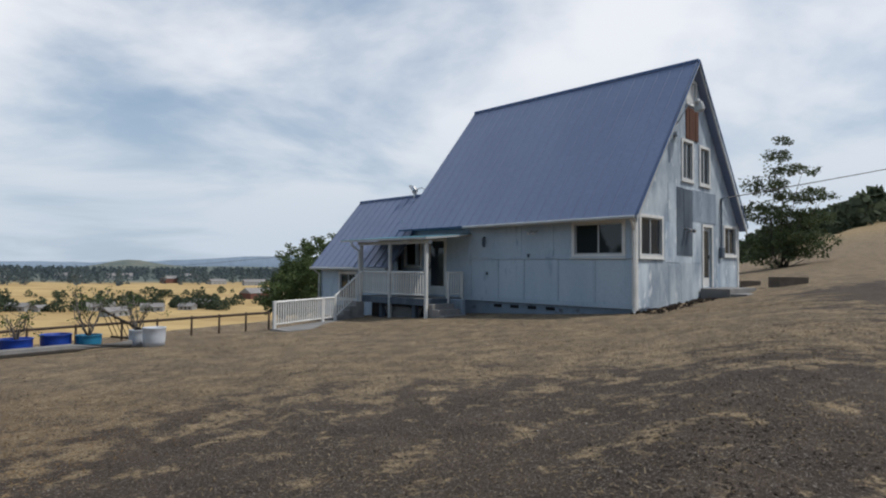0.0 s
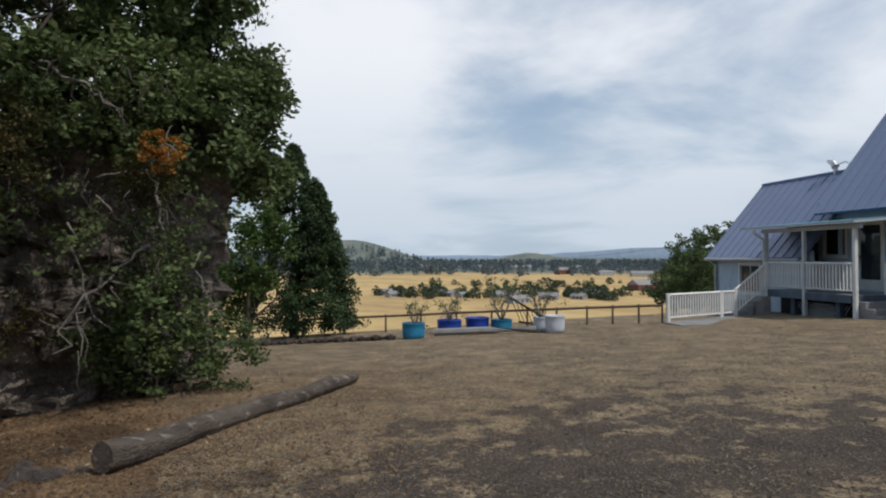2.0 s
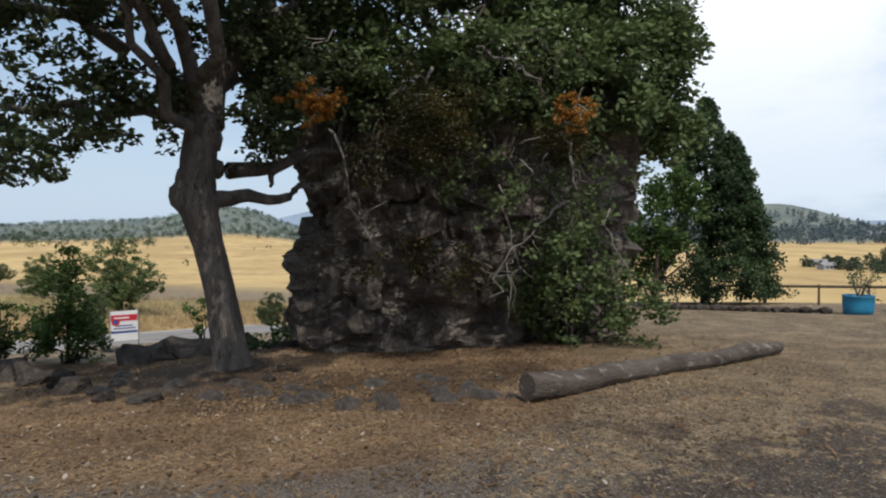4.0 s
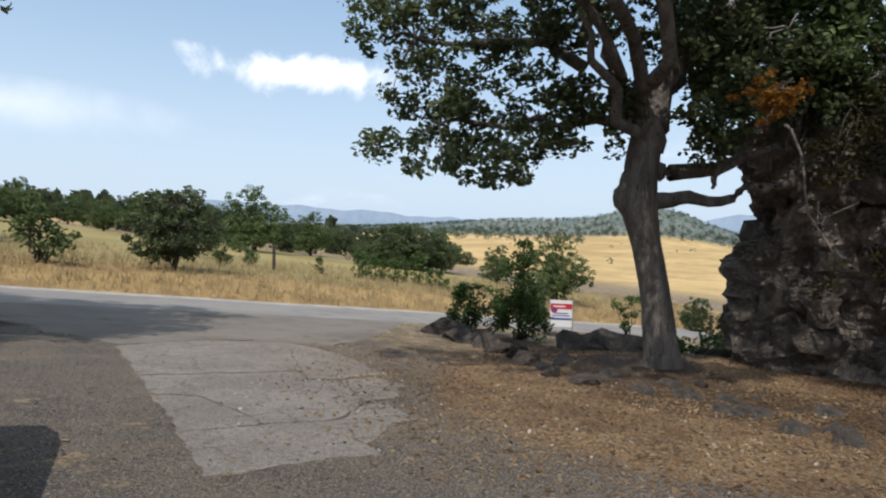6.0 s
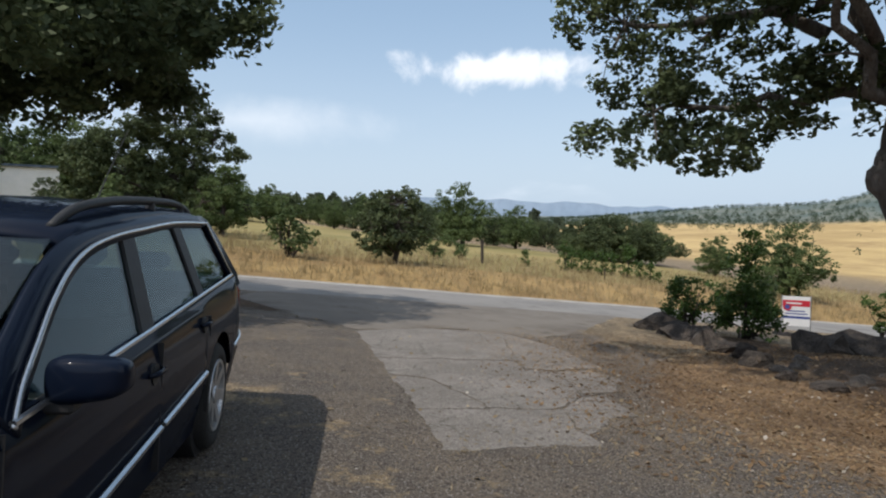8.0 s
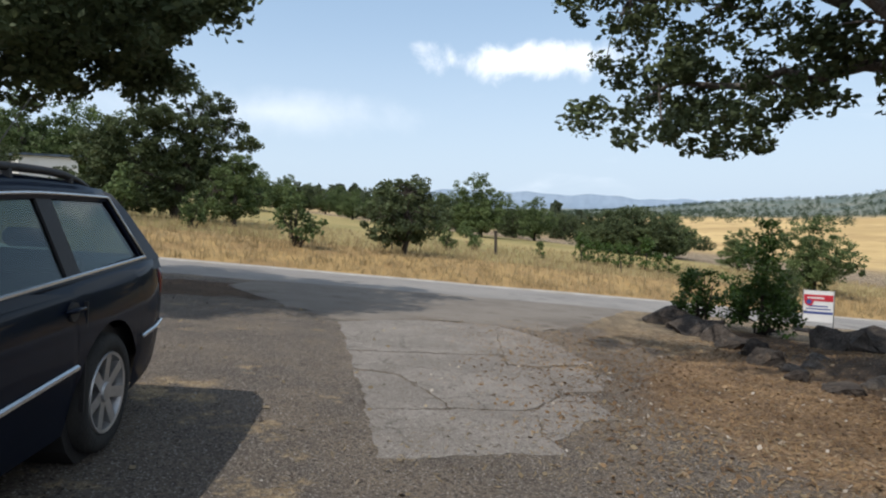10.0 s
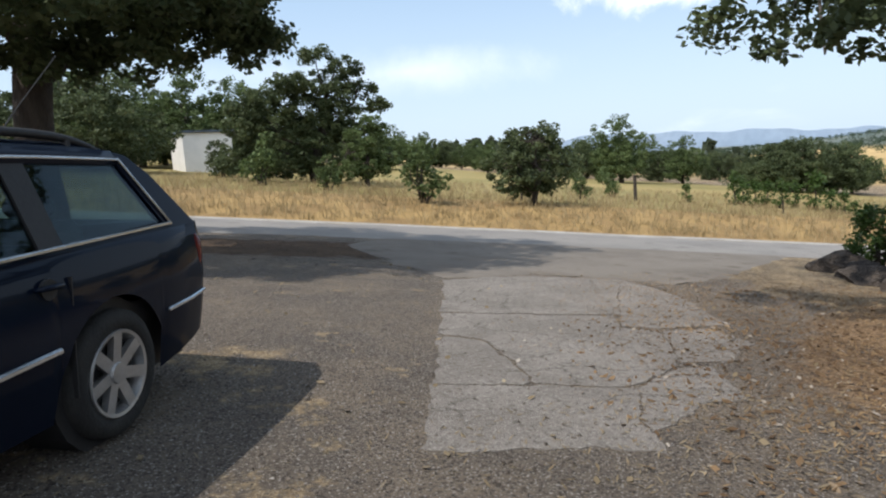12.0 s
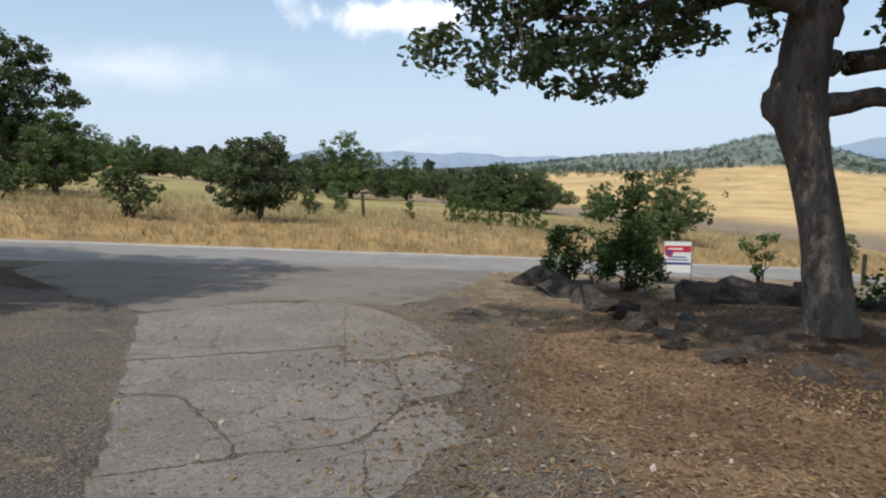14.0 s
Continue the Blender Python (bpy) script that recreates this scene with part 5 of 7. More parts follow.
barrel(-9.30, 14.10, .27, .50, M["white_tub"], "large white plastic tub planter", 0, 5)
bmx = tube([(-12.15, 12.25, hz(-12.15, 12.25) + .10), (-11.0, 13.25, hz(-11, 13.25) + .10), (-9.85, 14.0, hz(-9.85, 14.0) + .09)], [.11, .11, .10], 8, None, .04)
tagged(part("timber_beam", bmx, M["deckwood"], label="long grey timber lying before the planters"), category="timber")
ladder = thing("folded_trellis", pose(0, 0, 0), "dark wooden trellis leaning by the planters", "trellis")
ta, tb = Vector((-11.5, 14.75, hz(-11.5, 14.75) + 1.0)), Vector((-10.1, 14.9, hz(-10.1, 14.9) + .28))
part("rail", tube([ta, tb], [.035, .035], 6), M["barkD"], ladder); part("rail", tube([ta + Vector((.25, .2, -.78)), tb + Vector((.0, .1, -.2))], [.03, .03], 6), M["barkD"], ladder)
for i in range(8):
    p = ta.lerp(tb, (i + .5) / 8); q = (ta + Vector((.25, .2, -.78))).lerp(tb + Vector((0, .1, -.2)), (i + .5) / 8); part("slat", tube([p, q], [.014, .014], 4), M["barkD"], ladder)
FENCE = [(-17.5, 11.2), (-15.2, 12.9), (-13.4, 14.4), (-11.6, 15.8), (-9.9, 16.6), (-8.6, 17.4), (-7.4, 18.0)]
fence = thing("rail_fence", pose(0, 0, 0), "low brown rail fence along the slope edge", "fence")
M["fencewood"] = surf("brown_fence_wood", (0.085, 0.060, 0.045), (0.13, 0.095, 0.07), 4, .9, fine=30)
tops = []
for (ax, ay), (bx, by) in zip(FENCE, FENCE[1:]):
    for k in range(2):
        x, y = ax + (bx - ax) * k / 2, ay + (by - ay) * k / 2; h = hz(x, y); tops.append(Vector((x, y, h + .52)))
        part("fence_post", tube([(x, y, h - .4), (x, y, h + .58)], [.035, .03], 7), M["fencewood"], fence)
for a, b in zip(tops, tops[1:]): part("fence_rail", tube([a, b], [.04, .038], 6), M["fencewood"], fence)
post2 = part("old_post", tube([(-15.4, 8.2, hz(-15.4, 8.2) - .3), (-15.4, 8.2, hz(-15.4, 8.2) + 1.65)], [.06, .05], 8, None, .1), M["fencewood"], label="weathered old fence post"); tagged(post2, category="post"); part("crosspiece", tube([(-15.75, 8.2, hz(-15.4, 8.2) + 1.1), (-15.05, 8.25, hz(-15.4, 8.2) + 1.05)], [.03, .03], 6), M["fencewood"], post2)
wallr = thing("low_stone_edge", pose(0, 0, 0), "low row of dry stones along the yard edge", "stones")
for i in range(22):
    t = i / 21; x, y = -15.6 + 3.0 * t, 8.0 + 3.0 * t; bm = bmesh.new(); bmesh.ops.create_icosphere(bm, subdivisions=1, radius=.14 + .05 * math.sin(i * 3.7))
    for v in bm.verts: v.co *= 1 + .25 * noise.noise(v.co * 6 + Vector((i, 0, 0))); v.co.z *= .6
    bmesh.ops.translate(bm, verts=bm.verts, vec=(x, y, hz(x, y) + .06)); part("stone", bm, M["rock"], wallr)

# conifer and shrubs at the yard edge
def conifer(x, y, h, r, seed):
    rng = np.random.RandomState(seed); t = thing("cedar_tree", at(x, y, -.1), "dense dark green conical cedar at the yard edge", "tree")
    part("trunk", tube([(0, 0, 0), (.02, 0, h * .5), (0, 0, h * .97)], [.16, .09, .02], 8), M["barkD"], t)
    C, R = [], []
    for tip, sc, ox in ((1.0, 1.0, 0), (.80, .66, .36 * r)):
        for i in range(640):
            f = rng.uniform(0.02, 1) ** .75; z = h * tip * f; rr = r * sc * (1 - f) ** .82 * rng.uniform(.55, 1.08) + .05; a = rng.uniform(0, 6.28)
            rr *= 1 + .18 * math.sin(a * 5 + z * 2); C.append((ox * .51 + rr * math.cos(a), ox * .86 + rr * math.sin(a), z)); R.append(.16 + .12 * (1 - f))
    ob = new("crown", quads_mesh("crown", leaf_cloud(rng, np.array(C), np.array(R), 55, .05, -.9), M["conifer"])); ob.parent = t
conifer(-16.98, 10.52, 6.3, 2.1, 8)
leafy("young_tree", at(-15.9, 8.3, 0, 0, 1.12), "light green young tree beside the cedar", [(0, 0, 2.2, 1.2, 1.0, 1.2), (.3, .5, 3.0, .7, .7, .6), (-.8, 0, 1.2, 1.0, .8, .9)], 70, 40, .06, "bright", 41, "tree", 5)
leafy("low_bush", at(-13.0, -.75, 0, 0, 1.25), "low green bush under the oak", [(0, 0, .3, .9, .8, .4), (.9, -.4, .25, .7, .6, .35), (-.5, .9, .3, .7, .7, .35)], 60, 40, .05, "bright", 42, "bush", 5)
# shrubs by the drive mouth
leafy("oak_sapling", at(-12.5, -5.7, 0), "bushy green oak sapling behind the stones", [(0, 0, .75, .6, .55, .6), (.15, 0, 1.45, .45, .45, .6), (-.3, -.75, .6, .5, .55, .5), (.2, .4, .5, .35, .4, .35), (.1, .05, 2.0, .3, .3, .35)], 120, 50, .045, "bright", 43, "bush", 8, cr=.2)
leafy("oak_sapling", at(-12.0, -6.9, 0), "bushy green oak sapling behind the stones", [(0, 0, .55, .5, .55, .4), (0, .1, 1.0, .35, .4, .3)], 120, 50, .045, "bright", 44, "bush", 6, cr=.2)
leafy("thin_sapling", at(-17.6, -4.5, 0, 0, .66), "thin young oak sapling beyond the road edge", [(0, 0, 1.3, .5, .5, .4), (.2, .3, 1.9, .4, .4, .4), (-.2, -.4, 1.5, .4, .4, .3), (.1, 0, .7, .3, .3, .25)], 50, 35, .06, "bright", 45, "tree", 5, cr=.2)

# for-sale sign
sign = thing("yard_sign", pose(-16.3, -6.1, hz(-16.3, -6.1), 0, 0, -67), "white and red yard sign on a thin metal frame", "sign")
M["sign_white"] = surf("white_sign_board", (0.78, 0.79, 0.80), (0.74, 0.75, 0.77), 3, .5, bumps=.03); M["sign_red"] = surf("red_sign_print", (0.55, 0.03, 0.05), (0.50, 0.03, 0.05), 3, .5, bumps=.03); M["sign_blue"] = surf("blue_sign_print", (0.05, 0.08, 0.28), (0.06, 0.09, 0.3), 3, .5, bumps=.03)
part("board", box(-.32, .32, -.012, .012, .22, 1.0), M["sign_white"], sign)
for x in (-.33, .33): part("leg", box(x - .012, x + .012, -.014, .014, -.2, 1.02), M["steel"], sign)
part("red_band", box(-.31, .31, .0125, .016, .74, .90), M["sign_red"], sign); part("emblem", tube([(.2, .0165, .72), (.2, .019, .72)], [.10, .10], 14), M["sign_red"], sign)
part("emblem", tube([(.2, .0195, .72), (.2, .021, .72)], [.06, .06], 12), M["sign_blue"], sign)
for z, w in ((.60, .20), (.53, .26)): part("print_bar", box(-w, w, .0125, .0155, z, z + .03), M["sign_blue"], sign)
part("blue_band", box(-.31, .31, .0125, .0155, .42, .48), M["sign_blue"], sign); part("print_bar", box(-.12, .24, .016, .019, .80, .84), M["sign_white"], sign)

# broken concrete in the drive
# each slab is bounded by the cracks between its neighbours
SL_NEAR = [(-1.38, -2.72), (-1.54, -3.08), (-1.78, -3.53), (-2.14, -3.38), (-2.58, -3.22), (-2.89, -3.11), (-2.91, -3.05), (-2.57, -2.63), (-2.53, -2.48), (-2.4, -2.31), (-2.15, -2.46), (-1.67, -2.6)]
SL_TAIL = [(-2.93, -3.06), (-3.26, -3.21), (-3.53, -3.31), (-3.81, -3.29), (-3.46, -2.68), (-3.13, -2.72), (-2.79, -2.56), (-2.56, -2.5), (-2.6, -2.63)]
SL_SIDE = [(-3.68, -3.43), (-4.07, -3.93), (-4.33, -4.27), (-4.85, -4.22), (-4.75, -3.66), (-4.15, -3.38)]
SL_LEFT = [(-1.8, -3.55), (-2.31, -4.62), (-2.55, -4.43), (-2.51, -3.81), (-2.35, -3.37), (-2.16, -3.41)]
SL_MID = [(-2.37, -3.34), (-2.55, -3.84), (-2.6, -4.47), (-2.36, -4.7), (-2.7, -5.42), (-3.26, -5.28), (-4.38, -4.95), (-4.05, -4.5), (-4.28, -4.26), (-4.02, -3.9), (-3.64, -3.42), (-3.31, -3.25), (-2.95, -3.13), (-2.61, -3.25)]
SL_FAR = [(-2.74, -5.48), (-3.62, -7.3), (-5.14, -7.5), (-6.15, -6.98), (-4.50, -5.01), (-3.94, -5.17), (-3.32, -5.33)]
SL_EDGE = [(-4.53, -5.02), (-6.18, -6.99), (-6.18, -6.36), (-5.8, -5.35), (-5.29, -4.46), (-5.2, -4.31), (-4.46, -4.36), (-4.11, -4.53)]
SL = [SL_NEAR, SL_TAIL, SL_SIDE, SL_LEFT, SL_MID, SL_FAR, SL_EDGE]
apron = thing("concrete_apron", pose(0, 0, 0), "cracked pale concrete apron sunk in the drive", "pavement", kind="structure")
def slab(poly):
    P = []; cx, cy = sum(p[0] for p in poly) / len(poly), sum(p[1] for p in poly) / len(poly)
    poly = [(cx + (x - cx) * 1.006, cy + (y - cy) * 1.006) for x, y in poly]
    for (a, b) in zip(poly, poly[1:] + poly[:1]):
        n = max(1, int(math.hypot(b[0] - a[0], b[1] - a[1]) / .05))
        for i in range(n): q = Vector((a[0] + (b[0] - a[0]) * i / n, a[1] + (b[1] - a[1]) * i / n, 0)); w = noise.noise_vector(q * 2.3) * .05 + noise.noise_vector(q * 9.0) * .03 + noise.noise_vector(q * 23.0) * .014; P.append((q.x + w.x, q.y + w.y))
    bm = bmesh.new(); tp = [bm.verts.new((x, y, hz(x, y) + .005)) for x, y in P]; bt = [bm.verts.new((x, y, hz(x, y) - .05)) for x, y in P]
    bm.faces.new(tp)
    for i in range(len(P)): bm.faces.new((tp[i], bt[i], bt[(i + 1) % len(P)], tp[(i + 1) % len(P)]))
    bmesh.ops.triangulate(bm, faces=[f for f in bm.faces if len(f.verts) > 4]); bmesh.ops.recalc_face_normals(bm, faces=bm.faces[:])
    part("slab", bm, M["patch"], apron)
for s in SL: slab(s)
# worn asphalt mouth where the drive meets the road
def drive_mouth():
    P = [(-3.6, -12.2), (-3.5, -8.6), (-3.7, -7.36), (-5.2, -7.56), (-6.2, -7.02), (-6.7, -6.4), (-8.6, -6.95), (-11.6, -8.5), (-15.5, -10.4), (-12, -12.4), (-6, -14.8)]
    bm = bmesh.new(); bm.faces.new([bm.verts.new((x, y, 0)) for x, y in P]); bmesh.ops.triangulate(bm, faces=bm.faces[:])
    for k in range(4): bmesh.ops.subdivide_edges(bm, edges=bm.edges[:], cuts=1, use_grid_fill=True)
    for v in bm.verts:
        if v.is_boundary: w = noise.noise_vector(v.co * 1.7) * .22 + noise.noise_vector(v.co * 6) * .07; v.co.x += w.x; v.co.y += w.y
        v.co.z = hz(v.co.x, v.co.y) + (-.02 if v.is_boundary else .012)
    bmesh.ops.recalc_face_normals(bm, faces=bm.faces[:]); part("mouth", bm, M["mouth"], apron, smooth=True)
drive_mouth()

# ---- trees round the road ----
tree("oak_tree", at(1.1, -11.2, -.1, 0), "broad oak with dark trunk standing by the road",
     [(0, 0, 0), (.02, 0, .5), (.05, .05, 1.5), (-.05, .1, 2.6), (-.2, .1, 3.8)], [.42, .30, .26, .25, .22],
     [((-.1, .1, 2.6), (-3.6, .6, 4.2), .16), ((-.1, .1, 3.2), (2.6, 1.2, 5.2), .18), ((-.2, .1, 3.6), (-1.2, 2.6, 5.6), .16), ((-.2, .1, 3.7), (.6, -2.6, 6.2), .17), ((-.2, .1, 3.8), (-.6, .2, 7.6), .2), ((-1.8, .3, 3.5), (-3.4, -1.2, 4.4), .1), ((-1.6, .3, 3.4), (-3.4, 1.0, 3.8), .08)],
     [(-3.2, .6, 4.6, 1.1, 1.2, .6), (-2.2, 1.2, 4.2, 1.3, 1.0, .55), (-2.6, -1.2, 5.0, 1.6, 1.5, .9), (-1, 2.6, 5.2, 1.7, 1.3, .9), (1.2, 2.2, 5, 1.8, 1.4, .9), (2.8, 1.0, 5.2, 1.8, 1.8, 1.1), (.5, -2.6, 6, 2.2, 1.8, 1.2), (-3.2, .2, 6.2, 2.0, 2.0, 1.0), (0, 0, 7.6, 3.2, 3.0, 1.3), (3.2, -1.6, 5.6, 1.7, 1.7, 1.0), (-.8, 1.8, 3.4, 1.0, .8, .5), (.9, 1.9, 3.6, 1.1, .8, .6), (-2.4, 1.2, 3.5, .9, .8, .4), (2.2, 1.5, 3.9, 1.1, .9, .6), (-1.6, -.4, 4.0, 1.1, 1.0, .5), (-2.5, 2.6, 3.5, .8, .7, .5), (-.5, 3.2, 3.3, .9, .6, .5), (1.2, 3.0, 3.2, .9, .6, .5), (-3.5, 2.4, 4.1, .9, .8, .6), (-3.2, -.4, 3.6, .7, .7, .35), (2.6, 2.6, 3.6, .9, .8, .6), (-1.9, -3.2, 5.2, 1.5, 1.3, .8), (-0.75, 0.48, 3.13, .75, .6, .28), (-1.39, 0.96, 2.86, .75, .6, .28), (-2.16, 0.78, 3.07, .75, .6, .28), (-3.01, 0.67, 3.24, .75, .6, .28), (-3.10, 0.59, 3.05, .6, .5, .26), (-1.22, 0.46, 3.47, .75, .6, .28), (-0.20, 0.84, 2.75, .75, .6, .28)],
     80, 46, .066, .28, "barkD", "oak", 51, gaps=.20)
proto = []
for i, (h, w) in enumerate(((3.9, 1.9), (4.9, 2.6), (4.1, 3.3))):
    bl = [(.2, 0, h * (.26 if i == 1 else .2), w * .58, w * .56, h * .13), (0, 0, h * .50, w * .75, w * .75, h * .28), (w * .5, .2, h * .36, w * .5, w * .5, h * .22), (-w * .5, -.2, h * .40, w * .5, w * .55, h * .24), (.1, w * .45, h * .5, w * .5, w * .5, h * .26), (.1, -w * .3, h * .74, w * .5, w * .5, h * .2), (-w * .2, 0, h * .88, w * .28, w * .28, h * .12)]
    proto.append(tree("field_oak", at(-120 - 8 * i, -130, 0), "rounded dark green oak standing in dry grass", [(0, 0, -.2), (.05, 0, h * .2), (-.08, .05, h * .42), (0, 0, h * .6)], [.20, .15, .13, .07],
        [((0, 0, h * .3), (w * .5, .1, h * .55), .07), ((0, 0, h * .3), (-w * .5, 0, h * .58), .07), ((0, 0, h * .4), (0, .4, h * .75), .06)], bl, 40, 44, .070, .27, "barkD", ("oak", "oakdull", "oak")[i], 60 + i, False, "tree", "field oaks", .16))
def plant(k, x, y, s, rz=0.0): return copy_thing(proto[k], at(x, y, -.38 * s, rz, s))
tree("verge_oak", at(-13.1, -19.5, -.25, 0, 1.2), "rounded dark green young oak on the roadside bank", [(0, 0, -.2), (.04, 0, .35), (-.03, .03, .8), (.03, 0, 1.6)], [.12, .09, .085, .05],
     [((0, 0, .6), (.7, .1, 1.5), .045), ((0, 0, .7), (-.75, 0, 1.6), .045), ((0, 0, .8), (.1, .4, 2.2), .05), ((0, 0, .5), (-.6, -.3, 1.1), .035)],
     [(0, 0, 1.55, 1.3, 1.2, .75), (.75, .1, 1.3, .8, .75, .55), (-.8, 0, 1.3, .75, .75, .55), (.1, 0, 2.15, .95, .85, .5), (-.35, .1, 2.4, .5, .5, .35), (.45, -.3, .85, .6, .5, .32), (-.7, 0, .85, .5, .45, .28), (0, -.1, .75, .5, .45, .25)], 80, 46, .055, .2, "barkD", "oak", 64, gaps=.12)
tree("roadside_oak", at(-8.1, -32.3, -.1, 0, 1.13), "dark spreading oak with bare limbs and brown patches", [(0, 0, -.2), (.1, 0, .7), (-.15, .05, 1.6), (-.5, 0, 2.8), (-.8, 0, 4.2)], [.30, .24, .21, .16, .09],
     [((0, 0, .8), (1.6, .2, 2.4), .12), ((-.1, 0, 1.4), (.7, -.3, 3.9), .12), ((-.3, 0, 2.2), (-2.2, .1, 4.2), .1), ((-.6, 0, 3.2), (-1.5, 0, 5.4), .08), ((.2, 0, 1.0), (2.5, -.2, 1.7), .08), ((-.7, 0, 3.6), (-.4, .2, 5.7), .06)],
     [(1.6, 0, 2.7, 1.3, 1.2, .75), (.3, 0, 3.3, 1.2, 1.1, .7), (-.9, .2, 4.0, 1.0, 1.0, .6), (-1.6, 0, 5.2, .95, .9, .5), (-.5, 0, 5.75, .8, .8, .4), (.9, .3, 4.5, .85, .9, .5), (2.5, 0, 1.7, .9, .8, .6), (-2.5, 0, 4.3, .75, .8, .45), (.1, 0, 1.7, 1.2, 1, .55), (-3.0, .2, 3.5, .6, .7, .4), (-1.5, 0, 2.3, .8, .9, .5), (-.6, 0, .8, 1.5, 1.1, .5), (1.4, 0, .9, 1.3, 1, .5), (3.2, 0, 2.6, 1.0, .9, .6), (2.7, 0, 3.4, .9, .9, .5), (3.6, 0, 1.3, .8, .8, .6), (-.3, 0, 2.6, 1.3, 1.1, .7), (.2, 0, 4.4, 1.2, 1, .6), (-1.4, 0, 3.2, 1, .9, .6), (2.0, .2, 4.0, .9, .9, .5)], 76, 50, .072, .27, "barkD", "oak", 66, gaps=.10)
tree("roadside_oak", at(-9.9, -29.4, -.1, 0), "dense leafy oak bush in dry grass", [(0, 0, -.2), (.03, 0, .6), (-.1, 0, 1.6), (-.2, 0, 2.6)], [.16, .12, .09, .05],
     [((0, 0, .6), (.9, .1, 1.8), .06), ((0, 0, .7), (-1.0, 0, 1.7), .06), ((-.1, 0, 1.4), (-.3, .2, 3.0), .05)],
     [(0, 0, 1.25, 1.25, 1.1, .75), (.2, 0, 2.3, 1.1, 1, .7), (-.4, 0, 3.1, .75, .75, .45), (-1.1, 0, 1.4, .8, .8, .7), (.9, 0, .9, .7, .7, .5)], 75, 46, .07, .25, "barkD", "oakdull", 67, gaps=.1)
for k, x, y, s, rz in ((0, -3.9, -36.5, .62, 40), (1, .3, -55, 1.75, 100), (1, -3.2, -53, 1.7, 300), (1, -7.5, -52, 1.6, 200), (2, -11, -50, 1.3, 80), (1, 3.6, -52, 1.7, 150), (2, 2.5, -40, 1.5, 10), (1, -1.5, -60, 1.2, 60), (2, -4.5, -64, 1.2, 130), (1, 5, -50, 1.4, 20), (2, 9, -44, 1.5, 70), (1, -8, -62, 1.3, 220), (2, -12, -60, 1.2, 320), (1, 14, -36, 1.5, 15)): plant(k, x, y, s, rz)
rngF = np.random.RandomState(12)
def azp(az, d): return -.53 - d * math.sin(radians(az)), -.31 + d * math.cos(radians(az))
for az, d, s in ((153.6, 75, 1.0), (151, 78, 1.05), (149.5, 90, 1.1), (147.5, 85, 1.1), (143.5, 82, 1.1), (141.5, 70, 1.0), (140, 66, 1.05), (138.6, 62, 1.05), (136.2, 62, 1.0), (135, 80, 1.0), (133.4, 68, 1.0), (132, 82, 1.0), (131, 84, 1.05), (129.8, 90, .9), (156, 80, 1.1), (158.5, 82, 1.2), (161, 76, 1.2), (163, 72, 1.2), (167, 76, 1.3), (170, 80, 1.3), (173, 78, 1.3), (178, 90, 1.3), (180, 96, 1.3), (-176, 84, 1.3), (-172, 88, 1.4), (-168, 80, 1.3), (155, 96, 1.1), (152.3, 100, 1.2), (150.4, 84, 1.1), (148.4, 96, 1.1), (146.2, 90, 1.1), (145, 104, 1.2), (142.6, 96, 1.1), (140.8, 88, 1.0), (139.4, 92, 1.0), (137.2, 96, 1.0), (134.2, 94, 1.0), (159.8, 70, 1.15), (157.4, 74, 1.1)):
    x, y = azp(az + rngF.uniform(-.5, .5), d * rngF.uniform(.86, 1.18)); plant(int(rngF.randint(3)), x, y, s * rngF.uniform(.7, 1.2), rngF.uniform(0, 360))
for az, d, s, k in ((127.5, 52, .9, 2), (126, 50, 1.0, 2), (124.4, 50, 1.05, 2), (122.8, 51, .95, 2), (121.5, 54, .8, 1), (116.2, 44, .62, 1), (113.0, 22, .45, 0), (110.6, 30, .75, 1), (98, 30, .5, 0), (120.5, 95, .8, 1), (119, 130, .8, 2)):
    x, y = azp(az, d); plant(k, x, y, s, rngF.uniform(0, 360))
# bushes on the verge
bproto = leafy("verge_bush", at(-9.0, -20.4, 0, 0, 1.15), "scrubby green bush on the dry roadside bank", [(0, 0, .8, .7, .7, .5), (.2, 0, 1.4, .5, .5, .5), (-.4, .2, .5, .6, .6, .4)], 45, 34, .07, "oakdull", 71, "bush", 6, group="verge bushes")
tproto = leafy("upright_shrub", at(-26.0, -17.5, 0), "narrow upright green shrub in the dry grass", [(0, 0, .7, .45, .45, .7), (0, 0, 1.4, .3, .3, .4)], 60, 30, .07, "bright", 72, "bush", 4, group="verge bushes")
for x, y, s in ((-4.8, -29.2, 1.1), (-17.5, -22.5, .5), (-20.5, -24, .55), (-30, -36, .6), (-26, -34, .6), (-33, -40, .6), (-22, -32, .5), (-7, -26, .7)): copy_thing(bproto, at(x, y, 0, x * 40, s))
for az, d, s in ((129.8, 30, .85), (129.2, 31, .75), (128.3, 30, .7), (127.4, 31, .7), (126.4, 30, .75), (125.4, 31, .7), (122.8, 30, .55), (121.9, 29, .6), (121.2, 28, .4), (133.5, 30, .55)):
    x, y = azp(az, d); copy_thing(tproto, at(x, y, 0, az * 31, s))
# fence posts behind the road
pproto = part("wire_fence_post", tube([(0, 0, -.3), (.02, 0, 1.15)], [.075, .07], 8, None, .08), M["barkD"]); pproto.matrix_world = at(-19.85, -21.65, 0); tagged(pproto, "dark wooden field fence post", "post", "field fence posts")
for az, d, s in ((157.4, 26, .8), (148.0, 25, .6), (126.2, 27, .45), (119.5, 26, .45), (96.5, 22, .8), (171.5, 62, 1.0), (175, 64, 1.0)):
    x, y = azp(az, d); copy_thing(pproto, at(x, y, 0, 0, s))

